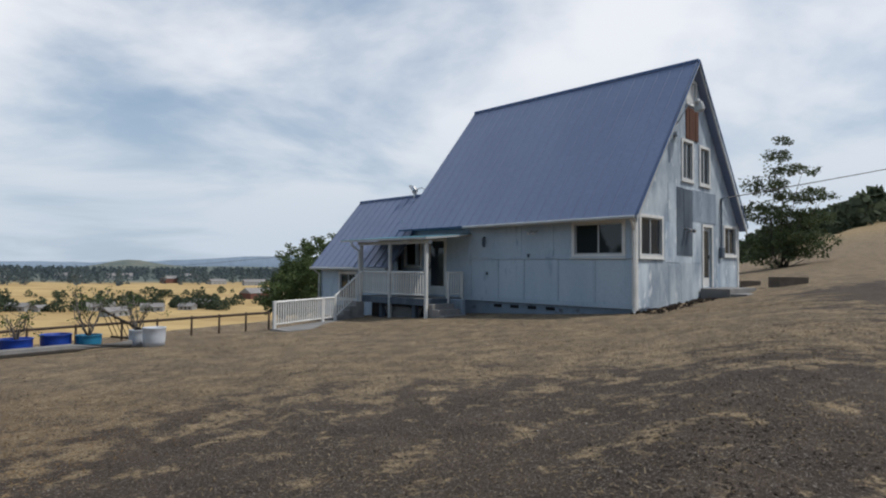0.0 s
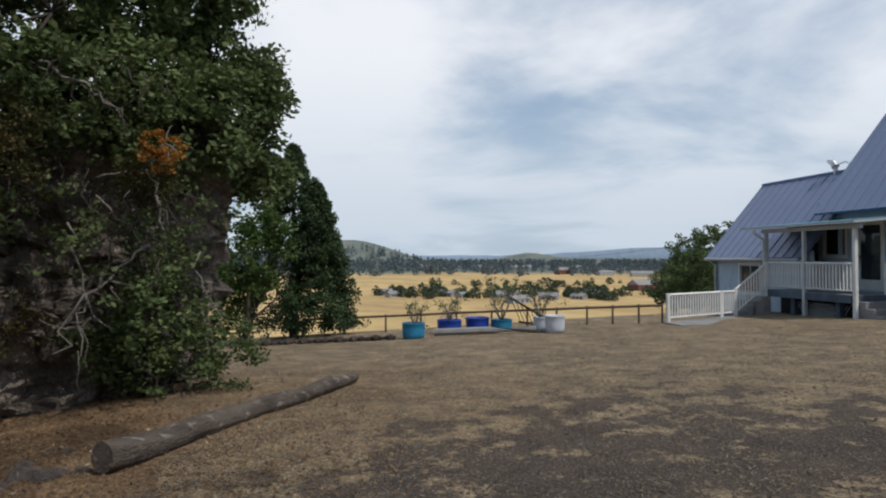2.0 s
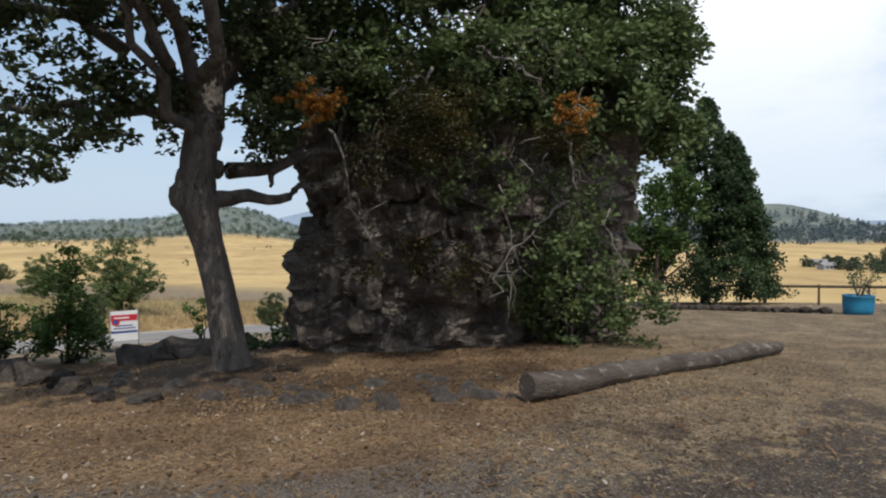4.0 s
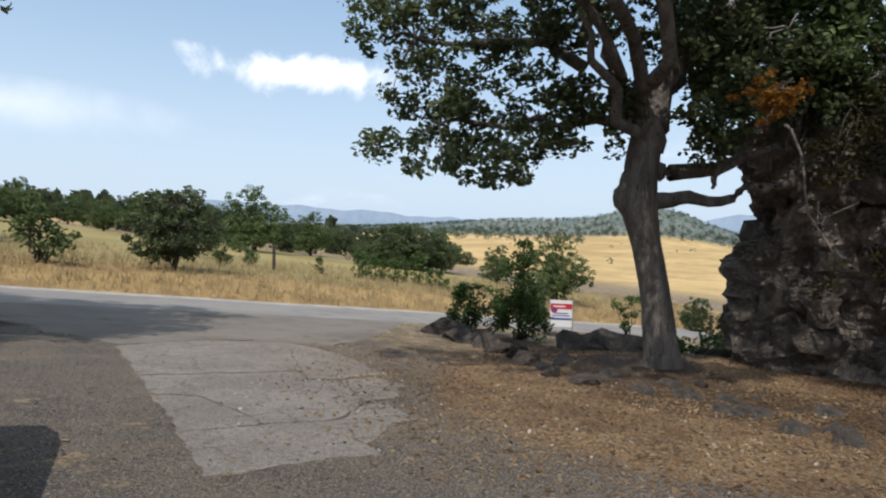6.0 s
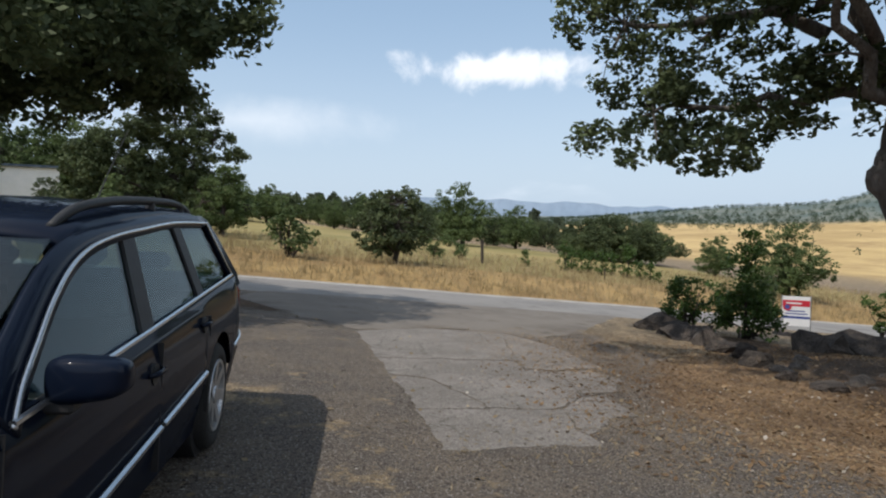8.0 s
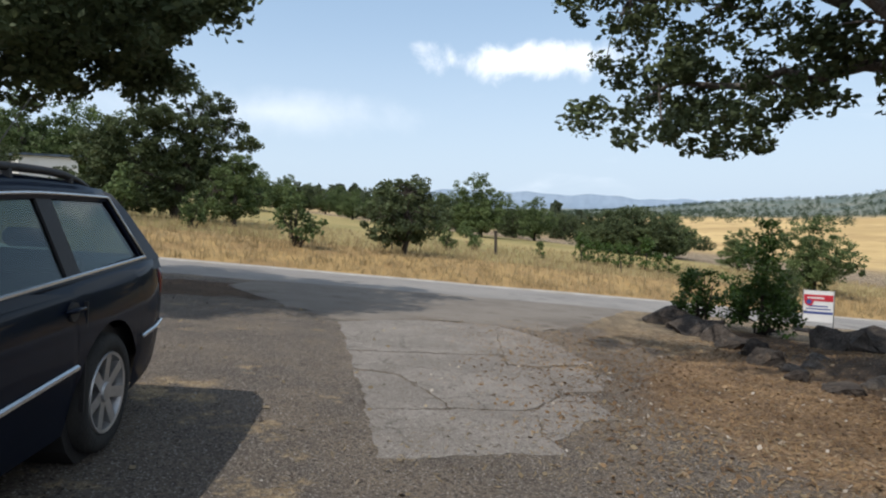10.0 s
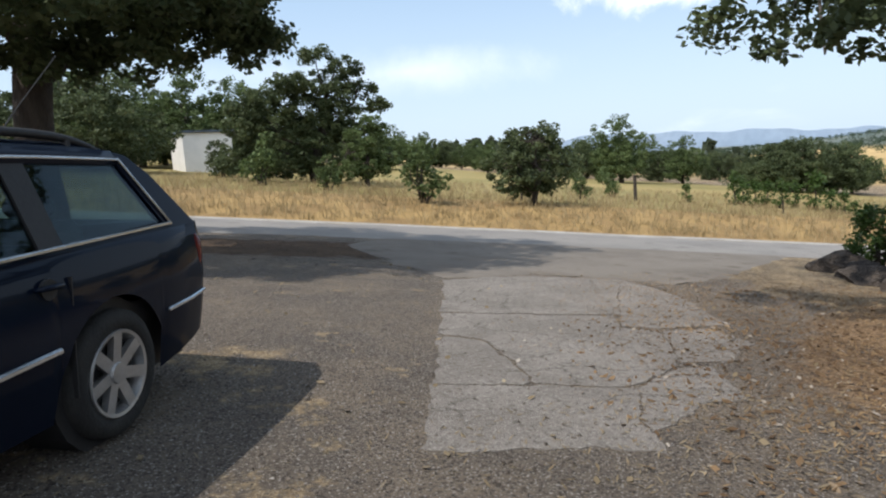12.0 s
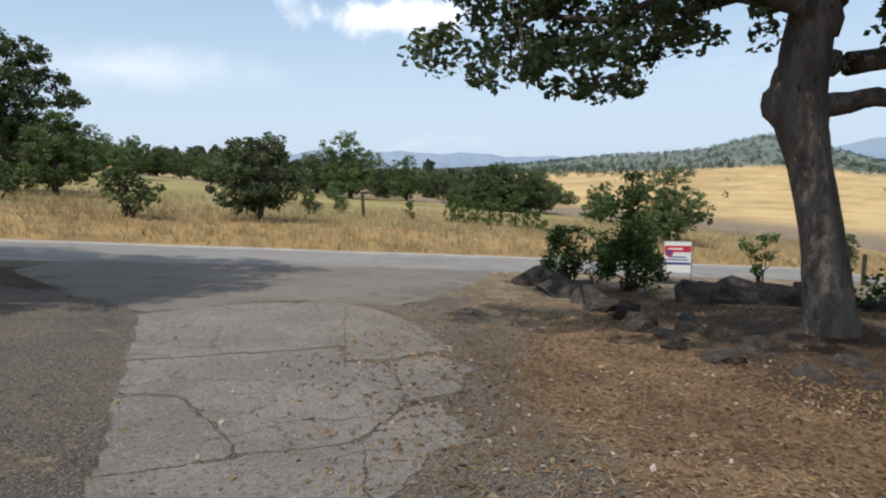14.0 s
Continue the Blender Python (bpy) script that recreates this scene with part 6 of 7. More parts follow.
# white shed
shed = thing("shed", pose(-3.6, -47.0, hz(-3.6, -47) - .05, 0, 0, 99), "small white shed with a flat dark roof", "shed")
M["shed_white"] = surf("white_shed_wall", (0.80, 0.80, 0.80), (0.72, 0.73, 0.73), 1.5, .7, fine=20, bumps=.1)
part("wall", box(-2.1, 2.1, -1.6, 1.6, -.3, 2.6), M["shed_white"], shed); part("roof", box(-2.3, 2.3, -1.8, 1.8, 2.605, 2.75), M["siding_dark"], shed)
part("window", box(.5, .85, 1.601, 1.62, 1.45, 1.75), M["screen"], shed); part("window", box(-2.12, -2.101, -.2, .25, 1.4, 1.75), M["screen"], shed)

for az, d, k, s in ((24.0, 42, 1, 1.2), (22.4, 38, 1, 1.2), (25.6, 46, 0, .95)):
    x, y = .89 - d * math.sin(radians(az)), .22 + d * math.cos(radians(az)); copy_thing(proto[k], pose(x, y, -2.4, 0, 0, az * 9) @ Matrix.Scale(s, 4))

def brush(az, s, d, w, h, n, seed, leaf):
    rng = np.random.RandomState(seed); t = thing("hanging_brush", pose(0, 0, 0), "tangle of thin twigs with sparse dull leaves", "branch", "brush before the outcrop"); bm = bmesh.new(); tips = []
    for i in range(n):
        a0, s0 = az + rng.uniform(-w, w), s + rng.uniform(0, h); p = np.array(polar(a0, d + rng.uniform(-.3, .4), 1.5 + s0 * d)); q = p + rng.normal(size=3) * np.array([.35, .45, .2]) + np.array([0, 0, -.45])
        tube(crooked(rng, p, q, 4, .3), [.011, .009, .007, .005, .003], 4, bm); tips += [q, p * .4 + q * .6]
    tagged(part("twigwork", bm, M["barkD"], t, smooth=True), kind="stuff")
    ob = new("foliage", quads_mesh("foliage", leaf_cloud(rng, np.array(tips), np.full(len(tips), .16), 22, .04), M[leaf])); ob.parent = t
for i, (az, s, d, w, h, n, lf) in enumerate(((79, .06, 8.6, 3, .12, 14, "oakdull"), (73, .0, 8.3, 3, .12, 26, "oakdull"), (86, .12, 8.7, 4, .08, 30, "mistletoe"), (71, .04, 8.6, 2, .10, 12, "oakdull"), (91, .2, 8.9, 4, .08, 34, "oak"), (77, .22, 8.5, 6, .08, 34, "oakdull"), (84, -.06, 8.7, 5, .06, 16, "mistletoe"))):
    brush(az, s, d, w, h, n, 200 + i, lf)
stp = []
for i in range(4):
    bm = bmesh.new(); bmesh.ops.create_icosphere(bm, subdivisions=2, radius=1.0); o = Vector((i * 4.1, i, 3))
    for v in bm.verts:
        n = v.co.normalized(); v.co = n * (1 + .4 * noise.noise(n * 1.4 + o) + .15 * noise.noise(n * 3.5 + o)); v.co.z *= .6
    me = bpy.data.meshes.new("small_stone"); bm.to_mesh(me); bm.free(); me.materials.append(M["crag"]); stp.append(me)
rngS = np.random.RandomState(91)
LINE = [(-11.6, -7.4), (-10.2, -5.8), (-8.6, -4.2), (-7.2, -3.0), (-6.6, -1.8), (-6.0, -.5), (-5.5, .5), (-5.2, 1.7)]
for i in range(75):
    k = rngS.randint(len(LINE) - 1); f = rngS.uniform(); x = LINE[k][0] + (LINE[k + 1][0] - LINE[k][0]) * f - abs(rngS.normal()) * .55; y = LINE[k][1] + (LINE[k + 1][1] - LINE[k][1]) * f + rngS.normal() * .3; r = rngS.uniform(.05, .17)
    ob = new("small_stone", stp[i % 4]); ob.matrix_world = pose(x, y, hz(x, y) - r * .1, 0, 0, rngS.uniform(0, 360)) @ Matrix.Scale(r, 4); tagged(ob, "small dark lava stone half sunk in leaf litter", "rock", "lava stones")

for i in range(26):
    f = rngS.uniform(); x = -15.2 - 3.4 * f + rngS.normal() * .2; y = -6.1 + 3.6 * f + rngS.normal() * .2; r = rngS.uniform(.07, .16)
    ob = new("small_stone", stp[i % 4]); ob.matrix_world = pose(x, y, hz(x, y) + r * .1, 0, 0, rngS.uniform(0, 360)) @ Matrix.Scale(r, 4); tagged(ob, "small dark lava stone beside the road", "rock", "lava stones")

# ---- parked estate car ----
def paint():
    m, nt, b = nodes_of("dark_blue_car_paint")
    c = link_mix(nt, noise_fac(nt, 2.0, .3, .7), (0.004, 0.007, 0.016), (0.005, 0.009, 0.020)); nt.links.new(c, b.inputs["Base Color"])
    b.inputs["Roughness"].default_value = .6; b.inputs["Specular IOR Level"].default_value = .03; b.inputs["Coat Weight"].default_value = .32; b.inputs["Coat IOR"].default_value = 1.45; b.inputs["Coat Roughness"].default_value = .05
    return m
M["paint"] = paint(); M["rubber"] = surf("black_tyre_rubber", (0.018, 0.018, 0.018), (0.03, 0.029, 0.027), 6, .85, fine=60, bumps=.3)
M["chrome"] = surf("bright_trim", (0.62, 0.63, 0.64), (0.56, 0.57, 0.58), 9, .25, metal=.9, bumps=.02); M["alloy"] = surf("silver_alloy", (0.50, 0.50, 0.50), (0.42, 0.42, 0.42), 9, .38, metal=.75, bumps=.03)
M["plastic"] = surf("black_plastic", (0.02, 0.02, 0.021), (0.026, 0.026, 0.027), 9, .6, bumps=.1); M["seat"] = surf("grey_seat_cloth", (0.07, 0.07, 0.075), (0.09, 0.09, 0.095), 12, .95)
M["red_lens"] = surf("red_lamp_lens", (0.13, 0.012, 0.010), (0.10, 0.010, 0.008), 9, .25, bumps=.02); M["amber"] = surf("amber_lamp_lens", (0.45, 0.16, 0.03), (0.4, 0.14, 0.03), 9, .2, bumps=.02)
def car_glass():
    m, nt, b = nodes_of("car_glass"); g = nt.nodes.new("ShaderNodeBsdfGlossy"); g.inputs["Roughness"].default_value = .02; g.inputs["Color"].default_value = (.9, .95, 1, 1)
    t = nt.nodes.new("ShaderNodeBsdfTransparent"); t.inputs[0].default_value = (.54, .63, .63, 1)
    lw = nt.nodes.new("ShaderNodeLayerWeight"); lw.inputs[0].default_value = .5; pw = nt.nodes.new("ShaderNodeMath"); pw.operation = 'POWER'; nt.links.new(lw.outputs["Facing"], pw.inputs[0]); pw.inputs[1].default_value = 3.0; f = nt.nodes.new("ShaderNodeMath"); f.operation = 'MULTIPLY_ADD'; nt.links.new(pw.outputs[0], f.inputs[0]); f.inputs[1].default_value = .24; f.inputs[2].default_value = .02; mx = nt.nodes.new("ShaderNodeMixShader")
    nt.links.new(f.outputs[0], mx.inputs[0]); nt.links.new(t.outputs[0], mx.inputs[1]); nt.links.new(g.outputs[0], mx.inputs[2]); nt.links.new(mx.outputs[0], nt.nodes["Material Output"].inputs[0]); return m
M["car_glass"] = car_glass()
CX, CY = 0.527, -3.676
_gx, _gy = .6 * (hz(CX + .6, CY) - hz(CX - .6, CY)) / 1.2, (hz(CX, CY + 1) - hz(CX, CY - 1)) / 2
_up = Vector((-_gx, -_gy, 1)).normalized(); _fw = Vector((.5227, .8525, 0)); _fw = (_fw - _up * _fw.dot(_up)).normalized(); _rt = _fw.cross(_up)
CAR = Matrix(((_rt.x, _fw.x, _up.x, CX), (_rt.y, _fw.y, _up.y, CY), (_rt.z, _fw.z, _up.z, hz(CX, CY) - .02), (0, 0, 0, 1))) @ Matrix.Scale(.915, 4)
car = thing("estate_car", CAR, "dark blue estate car with roof rails parked on gravel", "car")
WB, RW = 2.70, .318
def belt(s): return .955 - .05 * s          # s forward from the rear axle
def halfw(s):
    return .868 * (1 - .10 * max(0, (s - 2.6) / 1.1) ** 2 - .10 * max(0, (-.45 - s) / .55) ** 2)
def top_z(s):
    if s > 2.45: return belt(2.45) + .02 - .20 * ((s - 2.45) / 1.22) ** 1.6
    return belt(s)
def low_z(s):
    z = .21 + .10 * max(0, (-.35 - s) / .6)
    for c in (0, WB):
        d = abs(s - c)
        if d < .385: z = max(z, RW + math.sqrt(.385 ** 2 - d * d))
    return z
def car_body():
    S = sorted({*np.round(np.linspace(-.96, 3.64, 93), 4), *[c + .385 * math.sin(a) for c in (0, WB) for a in np.linspace(-1.5, 1.5, 17)]})
    bm = bmesh.new(); rows = []
    for s in S:
        w, zt, zl = halfw(s), top_z(s), low_z(s); row = []
        for side in (-1, 1):
            pr = []
            for k, f in enumerate((0, .12, .32, .55, .75, .9, 1.0)):
                z = zl + (zt - zl) * f; u = (z - .21) / (zt - .21)
                x = w * (.93 + .07 * math.sin(min(1, u / .62) * math.pi / 2) - .055 * max(0, (u - .62) / .38) ** 1.6)
                if .43 < z < .50: x += .008
                pr.append(bm.verts.new((side * x, s, z)))
            row.append(pr)
        rows.append(row)
    for A, B in zip(rows, rows[1:]):
        for d in (0, 1):
            for k in range(6): bm.faces.new((A[d][k], B[d][k], B[d][k + 1], A[d][k + 1]))
        bm.faces.new((A[0][6], B[0][6], B[1][6], A[1][6]))
    for R in (rows[0], rows[-1]):
        for k in range(6): bm.faces.new((R[0][k], R[0][k + 1], R[1][k + 1], R[1][k]))
    bmesh.ops.recalc_face_normals(bm, faces=bm.faces[:]); return bm
part("body", car_body(), M["paint"], car, smooth=True)
part("underbody", box(-.72, .72, -.8, 3.4, .2, .5), M["plastic"], car)
for c in (0, WB):
    for sd in (-1, 1): part("arch_liner", tube([(sd * .55, c, RW), (sd * .79, c, RW)], [.372, .372], 20), M["plastic"], car)
def roof_x(z): return .80 - .19 * (z - .95) / .5 if z < 1.45 else .60
ROOF = [(-.86, 1.0), (-.74, 1.18), (-.56, 1.33), (-.42, 1.405), (-.2, 1.43), (.33, 1.42), (.96, 1.378), (1.4, 1.325), (1.66, 1.265)]
def strip(P, Q, th, bm):
    """ribbon between two polylines with thickness towards the middle"""
    a = [bm.verts.new(p) for p in P]; b = [bm.verts.new(q) for q in Q]
    for i in range(len(P) - 1): bm.faces.new((a[i], a[i + 1], b[i + 1], b[i]))
bm = bmesh.new()
sect = []
for s, z in ROOF[2:]:
    sect.append([bm.verts.new((f * roof_x(z) * (1.0), s, z + .03 * (1 - f * f) - (.035 if abs(f) == 1 else 0))) for f in (-1, -.9, -.6, 0, .6, .9, 1)])
for A, B in zip(sect, sect[1:]):
    for k in range(6): bm.faces.new((A[k], B[k], B[k + 1], A[k + 1]))
bmesh.ops.recalc_face_normals(bm, faces=bm.faces[:]); roofp = part("roof", bm, M["paint"], car, smooth=True)
sol = roofp.modifiers.new("thick", 'SOLIDIFY'); sol.thickness = .03; sol.offset = -1
def sidept(sd, s, z, out=0.0): return (sd * (roof_x(z) + .012 + out), s, z)
def pane(sd, poly, name, mat, out=0.0, th=.006):
    bm = bmesh.new(); a = [bm.verts.new(sidept(sd, s, z, out)) for s, z in poly]; b = [bm.verts.new(sidept(sd, s, z, out - th)) for s, z in poly]; n = len(a)
    bm.faces.new(a); bm.faces.new(b[::-1])
    for i in range(n): bm.faces.new((a[i], b[i], b[(i + 1) % n], a[(i + 1) % n]))
    bmesh.ops.recalc_face_normals(bm, faces=bm.faces[:]); return part(name, bm, mat, car)
for sd in (-1, 1):
    arc = [(p.x, p.y) for p in smooth_line([(x, z, 0) for x, z in ((-.35, 1.362), (.39, 1.348), (.936, 1.310), (1.32, 1.278), (1.60, 1.235), (1.80, 1.175), (1.98, 1.09), (2.14, .995), (2.27, .915), (2.36, .84))], [0] * 10, 4)[0]]
    inner = [(s - .018 * max(0, s - 1.0), z - .026) for s, z in arc]; outer = [(s + .02 + .05 * max(0, s - 1.2), z + .045 + .02 * max(0, s - 1.2)) for s, z in arc]
    cut = lambda a, b: [p for p in inner if a < p[0] < b]
    q = [(.26, .965), (-.545, 1.025), (-.335, 1.335)] + cut(-.3, .28) + [(.30, 1.327)]
    d = [(1.22, .915), (.40, .957), (.44, 1.321)] + cut(.46, 1.06) + [(1.08, 1.272)]
    f = [(2.26, .865), (1.37, .907), (1.23, 1.260)] + cut(1.25, 2.25)
    for poly in (q, d, f): g = pane(sd, poly, "side_window", M["car_glass"], -.012); g.visible_shadow = False
    pane(sd, [(-.88, .99), (-.60, 1.28), (-.44, 1.385), (-.34, 1.40), (-.335, 1.335), (-.545, 1.025), (-.58, .99)], "pillar", M["paint"], 0, .05); pane(sd, [(.26, .95), (.30, 1.34), (.44, 1.335), (.40, .945)], "pillar", M["plastic"], 0, .03); pane(sd, [(1.22, .90), (1.08, 1.29), (1.23, 1.275), (1.37, .89)], "pillar", M["plastic"], 0, .03)
    bm = bmesh.new(); strip([sidept(sd, s, z, .002) for s, z in inner], [sidept(sd, s, z, .0) for s, z in outer], 0, bm); bmesh.ops.recalc_face_normals(bm, faces=bm.faces[:]); rs = part("roof_side", bm, M["paint"], car, smooth=True); rs.modifiers.new("t", 'SOLIDIFY').thickness = .02
    pane(sd, [(-.86, .93), (-.86, 1.0), (-.60, 1.0), (.26, .963), (1.3, .908), (2.26, .862), (2.45, .86), (2.4, .80), (1.2, .86)], "belt_panel", M["paint"], -.004, .04)
    part("window_trim", tube([sidept(sd, s, z, .010) for s, z in ((-.60, 1.012), (.26, .965), (1.2, .913), (1.8, .882), (2.36, .852))], [.010] * 5, 6), M["chrome"], car, "bright strip under the windows")
    part("window_trim", tube([sidept(sd, s, z, .008) for s, z in [(-.60, 1.012), (-.48, 1.18)] + arc], [.009] * (len(arc) + 2), 6), M["chrome"], car, "bright strip over the windows", True)
    rp, rr = smooth_line([(sd * .55, -.40, 1.37), (sd * .56, -.26, 1.425), (sd * .56, .0, 1.462), (sd * .56, .46, 1.455), (sd * .56, .99, 1.425), (sd * .56, 1.36, 1.375), (sd * .55, 1.53, 1.30)], [.016, .02, .021, .021, .021, .02, .016], 4)
    part("roof_rail", tube(rp, rr, 8), M["plastic"], car, smooth=True)
    for s in (-.1, .47): part("rail_foot", tube([(sd * .56, s, 1.38), (sd * .56, s, 1.45)], [.03, .022], 6), M["plastic"], car)
    for s0, s1 in ((.40, 1.18), (1.22, 2.28)): part("side_trim", tube([(sd * (halfw(s0) + .004), s0, .54 - .062 * (s0 - .4)), (sd * (halfw(s1) + .004), s1, .54 - .062 * (s1 - .4))], [.014, .014], 6), M["chrome"], car, "bright door strip")
    part("bumper_trim", tube([(sd * (halfw(-.42) + .002), -.42, .545), (sd * (halfw(-.7) + .004), -.7, .56), (sd * (halfw(-.9) + .004), -.92, .57), (sd * .5, -.985, .57)], [.012] * 4, 6), M["chrome"], car, "bright bumper strip")
    for s, z in ((.43, .812), (1.29, .735)):
        h = part("door_handle", tube([(sd * (halfw(s) - .012), s - .075, z), (sd * (halfw(s) + .014), s - .05, z + .004), (sd * (halfw(s) + .014), s + .05, z + .004), (sd * (halfw(s) - .012), s + .075, z)], [.010, .012, .012, .010], 8), M["paint"], car, smooth=True)
        part("recess", tube([(sd * (halfw(s) - .02), s, z - .006), (sd * (halfw(s) - .003), s, z - .006)], [.045, .045], 12), M["plastic"], h)
    for s in (.30, 1.20, 2.40): part("door_gap", box(*sorted((sd * (halfw(s) - .03), sd * (halfw(s) - .004))), s - .004, s + .004, .30, .84), M["plastic"], car)
    part("tail_lamp", tube([(sd * .745, -.90, .68), (sd * .752, -.905, .78), (sd * .752, -.895, .88), (sd * .745, -.865, .955)], [.05, .062, .06, .03], 10, None), M["red_lens"], car, "red tail lamp", True)
    part("head_lamp", tube([(sd * .60, 3.56, .62), (sd * .72, 3.50, .66)], [.10, .09], 10), M["glass"], car, "clear headlamp")
    bm = bmesh.new(); bmesh.ops.create_icosphere(bm, subdivisions=4, radius=1.0)
    for v in bm.verts:
        q = [math.copysign(abs(c) ** .55, c) for c in v.co]; u = q[0] * sd
        v.co = Vector((sd * (.945 + .105 * u), 2.165 + (.055 if q[1] > 0 else .045) * q[1] - .012 * u * u, .915 + (.060 - .010 * u) * q[2] + .006 * u))
    mir = part("door_mirror", bm, M["paint"], car, "dark blue door mirror", True)
    part("mirror_base", box(*sorted((sd * .78, sd * .92)), 2.13, 2.20, .825, .868, .01), M["plastic"], mir)
    part("mirror_glass", box(*sorted((sd * .87, sd * 1.02)), 2.094, 2.099, .88, .95), M["steel"], mir)
bm = bmesh.new(); P = [(-.62, 1.68, 1.262), (.62, 1.68, 1.262), (.74, 2.48, .85), (-.74, 2.48, .85)]; bm.faces.new([bm.verts.new(p) for p in P]); g = part("windscreen", bm, M["car_glass"], car); g.modifiers.new("t", 'SOLIDIFY').thickness = .006; g.visible_shadow = False
bm = bmesh.new(); P = [(-.62, -.50, 1.37), (.62, -.50, 1.37), (.70, -.90, 1.0), (-.70, -.90, 1.0)]; bm.faces.new([bm.verts.new(p) for p in P]); g = part("rear_window", bm, M["car_glass"], car); g.modifiers.new("t", 'SOLIDIFY').thickness = .006; g.visible_shadow = False
part("tailgate", box(-.70, .70, -.985, -.93, .62, .95, .02), M["paint"], car); part("number_plate", box(-.26, .26, -.999, -.986, .70, .82), M["trim"], car)
part("dashboard", box(-.70, .70, 2.0, 2.45, .55, .80, .05), M["plastic"], car); part("cabin_floor", box(-.78, .78, -.85, 2.4, .5, .62), M["plastic"], car)
for sd in (-.38, .38):
    s1 = part("front_seat", box(sd - .25, sd + .25, 1.0, 1.5, .6, .80, .06), M["seat"], car); part("backrest", box(sd - .24, sd + .24, .84, 1.02, .72, 1.12, .06), M["seat"], s1); part("headrest", box(sd - .13, sd + .13, .84, .95, 1.13, 1.26, .04), M["seat"], s1)
bs = part("rear_seat", box(-.68, .68, .05, .55, .6, .80, .06), M["seat"], car); part("backrest", box(-.68, .68, -.08, .1, .75, 1.06, .05), M["seat"], bs)
for sd in (-.42, 0, .42): part("headrest", box(sd - .12, sd + .12, -.06, .04, 1.07, 1.17, .03), M["seat"], bs)
part("steering_wheel", tube([(-.38 + .17 * math.cos(a), 1.86 + .05 * math.sin(a), .86 + .17 * math.sin(a)) for a in np.linspace(0, 6.28, 15)], [.014] * 15, 6), M["plastic"], car)
part("aerial", tube([(0, -.30, 1.45), (0, -.46, 1.64), (0, -.80, 2.0)], [.006, .004, .003], 5), M["plastic"], car)
def wheel(sd, s):
    w = thing("wheel", Matrix.Identity(4), "", ""); w.parent = car; w.matrix_basis = Matrix.Translation((sd * .755, s, RW))
    for kk in ("label", "category"):
        if kk in w: del w[kk]
    prof = [(.215, -.095), (.25, -.105), (.29, -.10), (.312, -.08), (.318, 0), (.312, .08), (.29, .10), (.25, .105), (.215, .095)]
    bm = bmesh.new(); n = 40
    rings = [[bm.verts.new((x, r * math.cos(2 * math.pi * k / n), r * math.sin(2 * math.pi * k / n))) for k in range(n)] for r, x in prof]
    for A, B in zip(rings, rings[1:] + rings[:1]):
        for k in range(n): bm.faces.new((A[k], A[(k + 1) % n], B[(k + 1) % n], B[k]))
    bmesh.ops.recalc_face_normals(bm, faces=bm.faces[:]); part("tyre", bm, M["rubber"], w, smooth=True)
    bm = bmesh.new(); rr = [(.216, sd * .092), (.212, sd * .104), (.196, sd * .10), (.186, sd * .06), (.19, -sd * .05)]
    rings = [[bm.verts.new((x, r * math.cos(2 * math.pi * k / n), r * math.sin(2 * math.pi * k / n))) for k in range(n)] for r, x in rr]
    for A, B in zip(rings, rings[1:]):
        for k in range(n): bm.faces.new((A[k], A[(k + 1) % n], B[(k + 1) % n], B[k]))
    for i in range(7):
        a = 2 * math.pi * i / 7; R = Matrix.Rotation(a, 3, 'X')
        v = [bm.verts.new(R @ Vector(p)) for p in ((sd * .085, -.030, .035), (sd * .085, .030, .035), (sd * .100, .030, .205), (sd * .100, -.030, .205), (sd * .045, -.022, .035), (sd * .045, .022, .035), (sd * .06, .024, .200), (sd * .06, -.024, .200))]
        for f in ((0, 1, 2, 3), (0, 4, 5, 1), (1, 5, 6, 2), (3, 2, 6, 7), (0, 3, 7, 4)): bm.faces.new([v[j] for j in f])
    bmesh.ops.recalc_face_normals(bm, faces=bm.faces[:]); part("rim", bm, M["alloy"], w, "silver seven-spoke alloy rim")
    part("hub_cap", tube([(sd * .06, 0, 0), (sd * .098, 0, 0)], [.062, .05], 16), M["alloy"], w); part("brake_disc", tube([(sd * .0, 0, 0), (sd * .02, 0, 0)], [.15, .15], 20), M["plastic"], w)
for sd in (-1, 1):
    for s in (0, WB): wheel(sd, s)

# ---- valley and hills ----
def tree_stuff(name, pts, hs, mat, label, per=26, seed=3, slim=.42, leaf=.17):
    rng = np.random.RandomState(seed); Q = []
    P = np.array([(x, y, hz(x, y)) for x, y in pts]); H = np.array(hs); n = len(P)
    c = np.repeat(P, per, 0); h = np.repeat(H, per); f = rng.uniform(0, 1, n * per)
    a = rng.uniform(0, 6.28, n * per); r = h * slim * np.sqrt(np.clip(1.05 - (2 * f - .8) ** 2, .05, 1)) * rng.uniform(.3, 1, n * per)
    p = c + np.stack([r * np.cos(a), r * np.sin(a), h * f], -1)
    A = rng.normal(size=(n * per, 3)); A /= np.linalg.norm(A, axis=1)[:, None]; B = np.cross(A, rng.normal(size=(n * per, 3))); B /= np.linalg.norm(B, axis=1)[:, None]
    s = (h * leaf * rng.uniform(.6, 1.3, n * per))[:, None]
    q = np.stack([p - A * s, p + B * s * .8, p + A * s, p - B * s * .8], 1)
    return tagged(new(name, quads_mesh(name, q, M[mat])), label, "trees", kind="stuff")
rv = np.random.RandomState(77)
def scatter(n, az0, az1, r0, r1): 
    a = rv.uniform(az0, az1, n); r = np.sqrt(rv.uniform(r0 * r0, r1 * r1, n)); return [(-b * math.sin(radians(t)), b * math.cos(radians(t))) for t, b in zip(a, r)]
